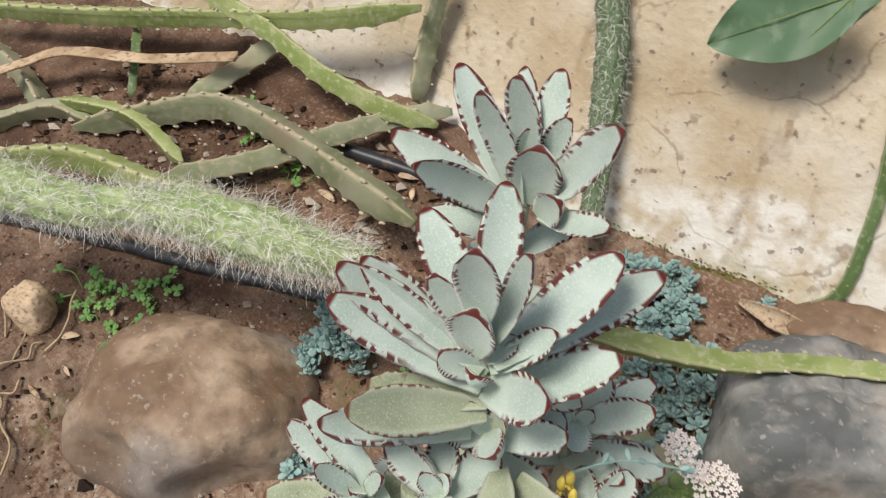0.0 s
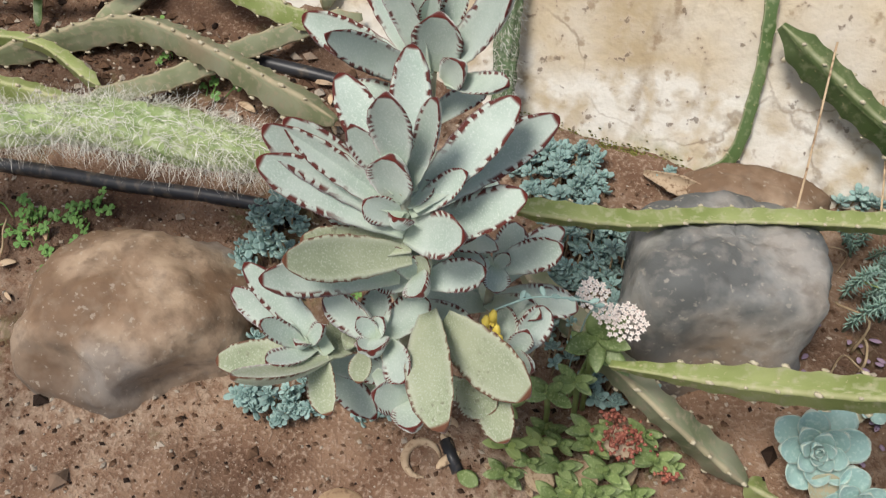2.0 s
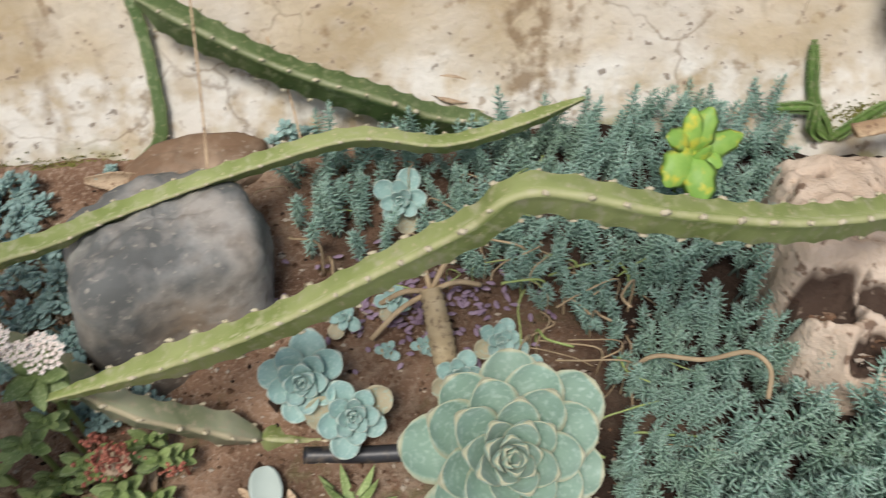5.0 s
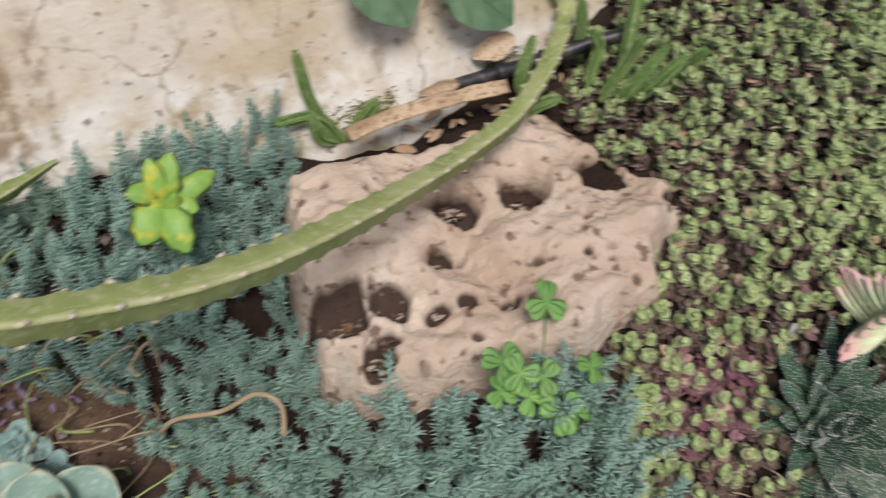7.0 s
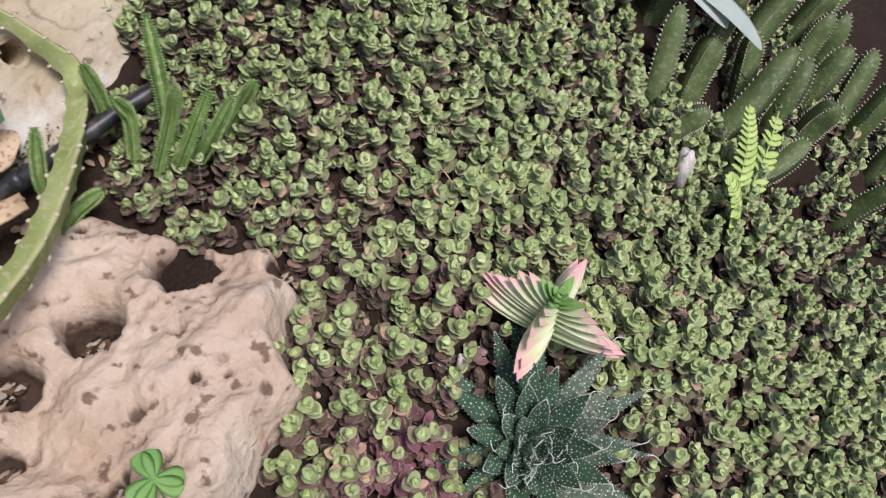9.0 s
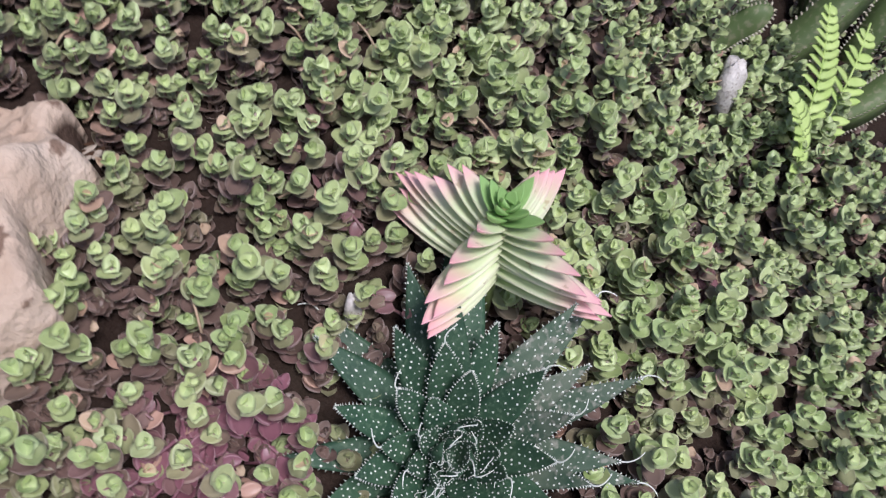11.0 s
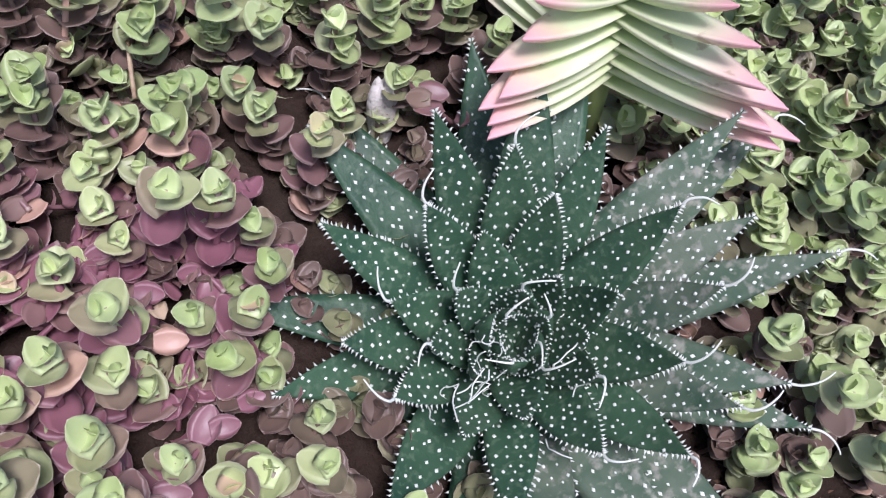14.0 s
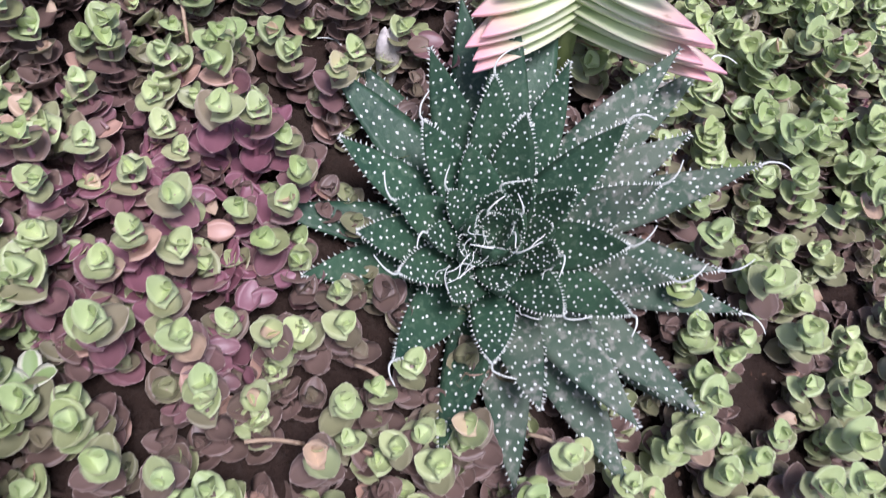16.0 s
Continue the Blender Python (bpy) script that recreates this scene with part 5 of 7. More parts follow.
def green_clump():
    ob = thing("green_crassula_clump", tuple(on_soil(-0.41, 0.355)), "green fleshy-leaved clump with faded red flower heads", "succulent")
    rng = random.Random(9)
    heads = [(-0.457, 0.371, 0.873, 0.026), (-0.41, 0.361, 0.855, 0.022), (-0.417, 0.314, 0.803, 0.026), (-0.388, 0.345, 0.828, 0.026), (-0.352, 0.366, 0.842, 0.024),
             (-0.472, 0.330, 0.835, 0.022), (-0.445, 0.340, 0.842, 0.018), (-0.36, 0.345, 0.81, 0.02), (-0.435, 0.385, 0.885, 0.02), (-0.49, 0.36, 0.85, 0.022), (-0.375, 0.335, 0.80, 0.016), (-0.43, 0.395, 0.92, 0.022), (-0.34, 0.372, 0.828, 0.016)]
    for i in range(16):
        x, y = rng.gauss(-0.41, 0.045), rng.uniform(0.315, 0.40)
        heads.append((x, y, float(soil_height(x, y)) + rng.uniform(0.02, 0.055) + 0.3 * max(0, y - 0.35), rng.uniform(0.015, 0.023)))
    for i, (x, y, z, r) in enumerate(heads):
        top = np.array([x, y, z])
        g = on_soil(x + 0.004, y + 0.02, -0.004)
        m = Mesh()
        tube(m, spline([g, (g + top) / 2 + (0, 0.006, 0), top], 5), 0.0028, 6)
        part("stalk", m, M_JADE_Y, ob)
        a, s, t = tangent((rng.uniform(-0.3, 0.3), -0.5, 0.8))
        for k in range(12):
            az = k * math.pi / 2 + (k // 2 % 2) * 0.78 + (math.pi / 2 if k % 2 else 0)
            tier = k // 4
            el = math.radians((60, 30, 5)[tier])
            o = s * math.cos(az) + t * math.sin(az)
            d = o * math.cos(el) + a * math.sin(el)
            b = top - a * tier * 0.006
            ln = r * (0.5, 0.85, 1.0)[tier]
            m = Mesh()
            leaf(m, b, b + d * ln, ln * 0.5, a - 0.3 * o, 0.22, 0.12, -0.05, 8, 4, 0.8, 0.4, stalk=0.6)
            part("leaf", m, M_JADE_Y if i in (5, 9, 6, 14, 18, 22, 25) else M_JADE, ob)
    for x, y, z, n, r in ((-0.383, 0.355, 0.868, 110, 0.02), (-0.336, 0.358, 0.838, 24, 0.008), (-0.395, 0.37, 0.872, 24, 0.010)):
        m = Mesh()
        for k in range(n):
            p = np.array([x + rng.gauss(0, r * 0.55), y + rng.gauss(0, r * 0.4), z + rng.gauss(0, r * 0.3)])
            blob(m, p, rng.uniform(0.0012, 0.0024), k, 0.6, n=4, k=5)
        tube(m, [(x, y, z), (x + 0.004, y + 0.012, z - 0.02), on_soil(x, y + 0.02)], 0.0015, 5)
        part("flower_head", m, M_RED, ob, "faded brick-red flower head")
    m = Mesh()
    for c in ((-0.455, 0.34, 0.80), (-0.42, 0.35, 0.815), (-0.40, 0.372, 0.85)):
        leaf(m, c, np.array(c) + (0.03, -0.012, -0.006), 0.024, (0, -0.6, 0.8), 0.06, 0.2, 0.12, 8, 6)
    part("withered_leaf", m, M_DRYLEAF, ob, "withered brown leaves")
    # white flower head on its own leafy stalk
    for k, (x, y, z, r, n) in enumerate(((-0.439, 0.397, 0.985, 0.0125, 30), (-0.408, 0.394, 0.970, 0.0165, 44), (-0.425, 0.392, 0.974, 0.010, 18))):
        m = Mesh()
        for j in range(n):
            az, q = j * 2.39996, r * math.sqrt((j + 0.5) / n)
            o = np.array([q * math.cos(az), q * math.sin(az) * 0.75, q * math.sin(az) * 0.62 - 7 * q * q])
            c = np.array([x, y - 0.004, z]) + o
            for p in range(5):
                b = p * 1.2566
                leaf(m, c, c + np.array([math.cos(b), math.sin(b) * 0.8 - 0.5, 0.6 + math.sin(b) * 0.5]) * 0.0027 * (0.8 + 0.4 * ((j * 7) % 5) / 4), 0.0021, (0, -0.6, 0.8), 0.3, 0.1, 0, 2, 2)
        part("white_flower_head", m, M_WHITE, ob, "dense white and pink flower head")
        m = Mesh()
        e = on_soil(-0.44, 0.41, 0.02)
        tube(m, spline([e, (np.array([x, y, z]) + e) / 2 + (0.01, 0.01, 0.01), (x, y, z - 0.004)], 6), 0.0018, 6)
        part("stalk", m, M_JADE, ob)
    for k, (dx, dy, dz) in enumerate(((0.03, -0.01, 0.01), (-0.02, -0.025, 0.0), (0.01, -0.03, -0.01), (0.035, -0.02, -0.012), (-0.01, 0.0, 0.03), (0.02, 0.0, 0.035))):
        c = np.array([-0.428, 0.40, 0.93])
        m = Mesh()
        leaf(m, c, c + (dx, dy, dz), 0.016, (0, -0.6, 0.8), 0.18, 0.15, 0.05, 8, 4, 0.8, 0.4)
        part("leaf", m, M_JADE, ob)


green_clump()


def yellow_flower():
    base = on_soil(-0.45, 0.42)
    ob = thing("yellow_flower_spray", tuple(base), "thin blue-grey flower stalk with yellow bells", "flower")
    m = Mesh()
    c = spline([base, (-0.44, 0.39, 0.95), (-0.43, 0.335, 1.035), (-0.462, 0.30, 1.062), (-0.484, 0.277, 1.062)], 8)
    tube(m, c, 0.0008, 6)
    part("stalk", m, M_BLUE, ob)
    rng = random.Random(3)
    for i in range(8):
        p = c[-6 - i * 2]
        m = Mesh()
        a = rng.uniform(0, 6.28)
        leaf(m, p, p + np.array([math.cos(a), math.sin(a), 0.5]) * 0.007, 0.004, (0, -0.5, 0.8), 0.4, 0.1, 0, 4, 4)
        part("bract", m, M_BLUE, ob)
    for i, (x, y, z, mt) in enumerate(((-0.484, 0.277, 1.058, M_YELLOW), (-0.479, 0.272, 1.05, M_YELLOW), (-0.475, 0.268, 1.046, M_YELLOW), (-0.488, 0.275, 1.052, M_YELLOW), (-0.479, 0.261, 1.040, M_PEACH))):
        m = Mesh()
        c0 = np.array([x, y, z])
        tube(m, [c0 + (0, 0, 0.004), c0 + (0, -0.001, 0), c0 + (0.001, -0.002, -0.005)], [0.0012, 0.0030, 0.0024], 8)
        for k in range(5):
            b = k * 1.2566
            leaf(m, c0 + (0.001, -0.002, -0.004), c0 + np.array([0.001 + 0.003 * math.cos(b), -0.002 + 0.003 * math.sin(b), -0.008]), 0.003, (math.cos(b), math.sin(b), 0.3), 0.2, 0.1, 0, 3, 2)
        part("bell", m, mt, ob, "small nodding flower bell")


yellow_flower()

# ---- needle-leaved stonecrop ----


def stonecrop_proto(seed, h):
    """One upright shoot of short needles about the origin; returns vertices, faces and leaf coordinate."""
    m, rng = Mesh(), random.Random(seed)
    bend = np.array([rng.uniform(-0.012, 0.012), rng.uniform(-0.018, 0.0), 0])
    tube(m, [(0, 0, -0.006), bend * 0.3 + (0, 0, h * 0.5), bend + (0, 0, h)], [0.0012, 0.001, 0.0007], 4)
    n = int(h * 1500)
    for i in range(n):
        q = 0.18 + 0.82 * i / n
        a = i * 2.39996 + rng.uniform(-0.2, 0.2)
        el = math.radians(10 + 60 * max(0, (q - 0.75) / 0.25) + rng.uniform(-14, 14))
        d = np.array([math.cos(a) * math.cos(el), math.sin(a) * math.cos(el), math.sin(el)])
        p = bend * q * q + np.array([0, 0, h * q])
        ln = (0.0082 if q < 0.85 else 0.006) * rng.uniform(0.8, 1.2) * (0.6 + 0.4 * min(1, q * 2))
        s = unit(np.cross(d, (0.1, 0.2, 1))) * 0.0008
        u = unit(np.cross(s, d)) * 0.0007
        mid = p + d * ln * 0.45
        m.add([p, mid + s, mid + u, mid - s, p + d * ln], [(0, 1, 2), (0, 2, 3), (0, 3, 1), (4, 2, 1), (4, 3, 2), (4, 1, 3)], 0, [0, 0.5, 0.5, 0.5, 1])
    return np.concatenate(m.v), m.f, np.concatenate(m.a)


def stamp(protos, places, name, material, label, category, extras=()):
    """Joins many turned copies of the prototypes into one mesh; places: prototype, turn matrix, scale, position, extra values."""
    flat = [(np.concatenate([np.array(q) for q in f]), np.array([len(q) for q in f], np.int32)) for _, f, _ in protos]
    V, L, S, A, off = [], [], [], [], 0
    for k, rot, sc, pos, ex in places:
        v, f, a = protos[k]
        V.append((v * sc) @ rot.T + pos)
        L.append(flat[k][0] + off), S.append(flat[k][1])
        a = a.copy()
        if ex is not None:
            a[:, 3] = ex[1] * np.minimum(1.0, 0.2 + 1.6 * a[:, 2])
            a[:, 2] = a[:, 2] * ex[0] + ex[2]
        A.append(a)
        off += len(v)
    m = Mesh()
    m.v, m.a, m.n = V, A, off
    m.f = (np.concatenate(L).astype(np.int32), np.concatenate(S))
    m.m = np.zeros(len(m.f[1]), np.int32)
    return single(name, m, material, (0, 0, 0), label, category, "stuff", extras=extras, smooth=True)


def turn_to(axis, spin):
    a, s, t = tangent(axis)
    c, n = math.cos(spin), math.sin(spin)
    return np.stack([s * c + t * n, t * c - s * n, a], 1)


def stonecrop():
    protos = [stonecrop_proto(i, (0.035, 0.045, 0.055, 0.062, 0.05, 0.04)[i]) for i in range(6)]
    rng, places = random.Random(8), []
    rock = np.array(ROCK)
    tries = 0
    while len(places) < 820 and tries < 20000:
        tries += 1
        x, y = rng.uniform(-0.27, 0.43), rng.uniform(0.17, 0.69)
        # the drift runs from the wall to the front, left of the limestone
        lim = np.interp(y, [0.24, 0.34, 0.40, 0.46, 0.52, 0.58, 0.69], [0.05, 0.03, 0.05, 0.045, -0.02, -0.22, -0.25])
        lim += 0.02 * lump(x, y, 1, 12)
        if x < lim or x > np.interp(y, [0.26, 0.31, 0.34, 0.5, 0.69], [0.43, 0.40, 0.25, 0.215, 0.29]) + rng.uniform(-0.01, 0.012):
            continue
        if y < edge_y(x) + 0.02:
            continue
        p = on_soil(x, y)
        wy = float(wall_face(x, p[2] + 0.05))
        if y > wy - 0.01:
            continue
        lean = (rng.gauss(0.04, 0.17), rng.gauss(-0.12, 0.17), 1)
        k = rng.randrange(6)
        if x < -0.06 and rng.random() < 0.35 or math.hypot(x + 0.126, y - 0.60) < 0.03:
            continue
        places.append((k, turn_to(lean, rng.uniform(0, 6.28)), rng.uniform(0.95, 1.35) * (1.3 if y < 0.36 and x > 0.1 else 1.0), p, None))
    for x, y in ((0.345, 0.305), (0.36, 0.30), (0.30, 0.30), (0.405, 0.285), (0.415, 0.29), (0.33, 0.29), (-0.2, 0.62), (-0.21, 0.6), (-0.19, 0.59), (-0.22, 0.57), (-0.17, 0.56), (-0.23, 0.60)):
        places.append((3, turn_to((0.05, -0.3, 1), x * 90), 1.35, on_soil(x, y), None))
    stamp(protos, places, "needle_stonecrop", M_SEDUM, "drift of blue-green needle-leaved stonecrop shoots", "groundcover")


stonecrop()


def twigs():
    rng = random.Random(6)
    for i in range(64):
        x, y = rng.uniform(-0.03, 0.12), rng.uniform(0.34, 0.54)
        if i > 40:
            x, y = rng.uniform(-0.24, 0.0), rng.uniform(0.50, 0.64)
        p = on_soil(x, y, rng.uniform(0.01, 0.045))
        a = rng.uniform(0, 6.28)
        d = np.array([math.cos(a), math.sin(a) * 0.7, rng.uniform(-0.15, 0.5)]) * rng.uniform(0.03, 0.075)
        m = Mesh()
        tube(m, spline([on_soil(x, y, -0.003), p + (0, 0, 0.004), p + d * 0.6 + (rng.uniform(-0.012, 0.012), 0, 0.004), p + d], 5), rng.choice((0.0007, 0.0009, 0.0013)), 5)
        single("bare_runner", m, M_TWIG if i % 3 else M_JADE_Y, tuple(on_soil(x, y)), "thin tan leafless stonecrop runner" if i % 3 else "thin green trailing stonecrop runner", "twig", group="bare runners")
    m = Mesh()
    tube(m, spline([(0.065, 0.41, 0.84), (0.085, 0.405, 0.875), (0.125, 0.39, 0.885), (0.155, 0.38, 0.905), (0.17, 0.365, 0.90), (0.165, 0.345, 0.885)], 8), 0.0022, 7)
    single("curled_runner", m, M_TWIG, (0.065, 0.41, 0.82), "curled tan leafless runner among stonecrop", "twig")


twigs()


def litter():
    def crescent(at, r, label):
        m = Mesh()
        c = [np.array(at) + np.array([r * math.cos(a), r * math.sin(a) * 0.9, 0.003 + 0.36 * r * math.sin(a)]) for a in np.linspace(0.5, 5.2, 22)]
        tube(m, c, [0.0012 + 0.0035 * math.sin(math.pi * i / 21) for i in range(22)], 8)
        single("curled_petal", m, M_DRYLEAF, tuple(at), label, "leaf litter", group="leaf litter")
    crescent(on_soil(-0.548, 0.317, 0.002), 0.017, "curled cream dry leaf on soil")
    crescent(on_soil(-0.513, 0.261, 0.002), 0.011, "curled cream dry leaf on soil")
    crescent(on_soil(-0.535, 0.352, 0.002), 0.007, "small curled dry leaf on soil")
    m = Mesh()
    blob(m, on_soil(-0.6, 0.256, 0.003), 0.026, 2, 0.12, (1, 0.62, 0.2), n=10, k=20)
    single("tan_slab", m, M_DRYSTEM, tuple(on_soil(-0.6, 0.256)), "flat tan piece of bark on soil", "bark")
    m = Mesh()
    tube(m, [on_soil(-0.535, 0.34, 0.006), on_soil(-0.512, 0.318, 0.006)], 0.006, 10)
    single("pipe_plug", m, M_PIPE, tuple(on_soil(-0.523, 0.323)), "short black pipe end on soil", "pipe")
    m = Mesh()
    leaf(m, on_soil(-0.512, 0.318, 0.006), on_soil(-0.49, 0.312, 0.01), 0.016, (0, -0.3, 1), 0.2, 0.1, 0.05, 8, 6)
    single("fallen_leaf", m, M_JADE, tuple(on_soil(-0.50, 0.315)), "fallen green fleshy leaf on soil", "leaf", group="leaf litter")
    m = Mesh()
    leaf(m, on_soil(-0.262, 0.335, 0.006), on_soil(-0.268, 0.372, 0.014), 0.03, (0.1, -0.4, 0.9), 0.05, 0.15, 0.1, 10, 8, 0.4)
    single("fallen_leaf", m, M_GREY, tuple(on_soil(-0.265, 0.35)), "fallen pale grey-green round leaf on soil", "leaf", group="leaf litter")
    rng = random.Random(10)
    for i in range(34):
        x, y = rng.choice(((-0.32, 0.36), (-0.55, 0.36), (-0.28, 0.33), (-1.05, 0.33), (-0.85, 0.58), (-0.4, 0.66), (-0.5, 0.36)))
        x, y = x + rng.gauss(0, 0.05), y + rng.gauss(0, 0.025)
        y = max(y, 0.16)
        a = rng.uniform(0, 6.28)
        p, ln = on_soil(x, y, 0.006), rng.uniform(0.012, 0.028)
        m = Mesh()
        leaf(m, p, p + np.array([math.cos(a), math.sin(a), 0.36 * math.sin(a) + rng.uniform(-0.05, 0.25)]) * ln, ln * rng.uniform(0.3, 0.6), (0, -0.3, 1), 0.05, rng.uniform(-0.2, 0.3), 0.12, 6, 4, 0.6)
        single("fallen_dry_leaf", m, M_DRYLEAF if i % 3 else M_DRYSTEM, tuple(p), "small curled dry tan leaf on soil", "leaf", group="leaf litter")
    # thin pale roots on the soil
    for i in range(9):
        x, y = -1.1 + rng.uniform(-0.04, 0.06), 0.20 + i * 0.02
        pts = [on_soil(x, y, 0.004)]
        for k in range(5):
            pts.append(on_soil(pts[-1][0] + rng.uniform(-0.012, 0.02), max(0.15, pts[-1][1] - rng.uniform(0.005, 0.02)), rng.uniform(0.003, 0.012)))
        m = Mesh()
        tube(m, spline(pts, 5), 0.0013, 5)
        single("dry_root", m, M_TWIG, tuple(pts[0]), "thin tan dry root on soil", "root", group="dry roots")
    # a spiky green aloe pup by the pipe
    ob = thing("small_green_aloe", tuple(on_soil(-0.19, 0.335)), "small green spiky aloe pup on soil", "succulent")
    c = on_soil(-0.19, 0.335, 0.0)
    for i in range(10):
        a = i * 2.4
        m = Mesh()
        el = 0.45 + 0.06 * i
        leaf(m, c, c + np.array([math.cos(a) * math.cos(el), math.sin(a) * math.cos(el), math.sin(el)]) * 0.045, 0.010, (0, 0, 1), 0.3, 0.2, -0.08, 10, 4, 1.0, 0.2, stalk=0.9)
        part("leaf", m, M_JADE, ob)


litter()

# ---- clover and other small green plants ----


def trefoil(m, c, r, axis, spin):
    a, s, t = tangent(axis)
    c = np.array(c)
    for k in range(3):
        az = spin + k * 2.094
        d = s * math.cos(az) + t * math.sin(az)
        e = s * math.cos(az + 0.24) + t * math.sin(az + 0.24)
        g = s * math.cos(az - 0.24) + t * math.sin(az - 0.24)
        for h in (e, g):
            leaf(m, c, c + h * r, r * 0.72, a, 0.05, 0.06, 0.03, 6, 4, 0.35, 0.68, stalk=0.15)


def clover(name, spots, base, label, r, seed, material):
    ob = thing(name, tuple(base), label, "clover", "clover plants")
    rng = random.Random(seed)
    base = np.array(base)
    for x, y, z in spots:
        c = np.array([x, y, z])
        m = Mesh()
        trefoil(m, c, r * rng.uniform(0.8, 1.15), (rng.gauss(0, 0.2), rng.gauss(-0.5, 0.15), 0.85), rng.uniform(0, 6))
        part("leaf", m, material, ob)
        m = Mesh()
        g = on_soil(base[0] + (x - base[0]) * 0.5, base[1] + (y - base[1]) * 0.5, -0.004)
        tube(m, spline([g, (g + c) / 2 + (0.003, 0.004, 0.006), c], 5), 0.0008, 5)
        part("stalk", m, M_CLOVER, ob)


clover("clover", [(0.403, 0.334, 0.945), (0.345, 0.305, 0.93), (0.355, 0.292, 0.925), (0.372, 0.282, 0.922), (0.378, 0.257, 0.90), (0.412, 0.272, 0.925), (0.357, 0.276, 0.91), (0.337, 0.29, 0.912), (0.392, 0.258, 0.892)], on_soil(0.385, 0.285), "bright green clover growing over the rock edge", 0.0175, 2, M_CLOVER)
rng0 = random.Random(44)
for cx, cy, n in ((-1.04, 0.37, 16), (-0.99, 0.40, 12), (-1.01, 0.345, 10), (-0.94, 0.56, 5), (-1.01, 0.61, 5), (-0.70, 0.44, 6)):
    spots = [on_soil(cx + rng0.gauss(0, 0.02), cy + rng0.gauss(0, 0.014), rng0.uniform(0.006, 0.016)) for _ in range(n)]
    clover("clover", [tuple(p) for p in spots], on_soil(cx, cy), "patch of small green clover on soil", 0.0065, n, M_CLOVER)


def lime_plant():
    base = on_soil(0.16, 0.60)
    ob = thing("lime_leafy_seedling", tuple(base), "lime green leafy seedling with yellowing leaves", "seedling")
    top = np.array([0.137, 0.545, 1.0])
    m = Mesh()
    tube(m, spline([base, (base + top) / 2 + (0, 0.01, 0), top], 6), 0.0018, 6)
    part("stalk", m, M_LEAFY, ob)
    for i, (dx, dy, dz, w) in enumerate(((-0.035, -0.005, 0.015, 0.02), (-0.028, -0.03, -0.025, 0.022), (0.005, -0.035, -0.03, 0.024), (0.03, -0.02, -0.018, 0.022), (0.045, 0.005, 0.0, 0.022), (0.025, 0.02, 0.035, 0.018), (0.0, 0.012, 0.03, 0.016), (0.01, -0.012, 0.006, 0.012), (-0.012, -0.008, 0.004, 0.012))):
        m = Mesh()
        leaf(m, top + (0, 0, -0.004 * i), top + np.array([dx, dy, dz]) * (0.75 + 0.12 * (i * 7 % 5)), w * (1.1 + 0.14 * (i * 3 % 4)), (0.3 * math.sin(i * 2.0), -0.6, 0.8), 0.05, -0.16, 0.14, 14, 6, 0.7, 0.5, roll=0.5 * math.sin(i * 3.1), wave=0.10)
        part("leaf", m, M_LEAFY, ob)


lime_plant()


def fern(at, tip, n, label):
    ob = thing("small_fern", tuple(at), label, "fern", "small ferns")
    at, tip = np.array(at), np.array(tip)
    m = Mesh()
    c = spline([at, (at + tip) / 2 + (0, -0.004, 0.012), tip], 8)
    tube(m, c, 0.0009, 5)
    part("rib", m, M_FERN, ob)
    for i in range(n):
        q = 0.2 + 0.8 * i / n
        p = c[int(q * (len(c) - 1))]
        d = unit(tip - at)
        s = unit(np.cross(d, (0, -0.5, 0.9)))
        ln = 0.021 * (1 - 0.75 * q ** 2)
        for sg in (-1, 1):
            m = Mesh()
            leaf(m, p, p + (s * sg + d * 0.45) * ln, 0.0085, (0, -0.5, 0.9), 0.08, 0, 0.08, 10, 4, 0.6, 0.35, stalk=0.8, wave=0.22)
            part("leaflet", m, M_FERN, ob)


fern(on_soil(1.02, 0.145), (1.075, 0.175, 0.905), 13, "bright lime green fern frond among creepers")
fern(on_soil(1.0, 0.13), (0.99, 0.16, 0.875), 8, "small bright lime green fern frond")
fern(on_soil(1.04, 0.14), (1.12, 0.15, 0.88), 9, "bright lime green fern frond among creepers")

# ---- upright angled stems and finger stems ----


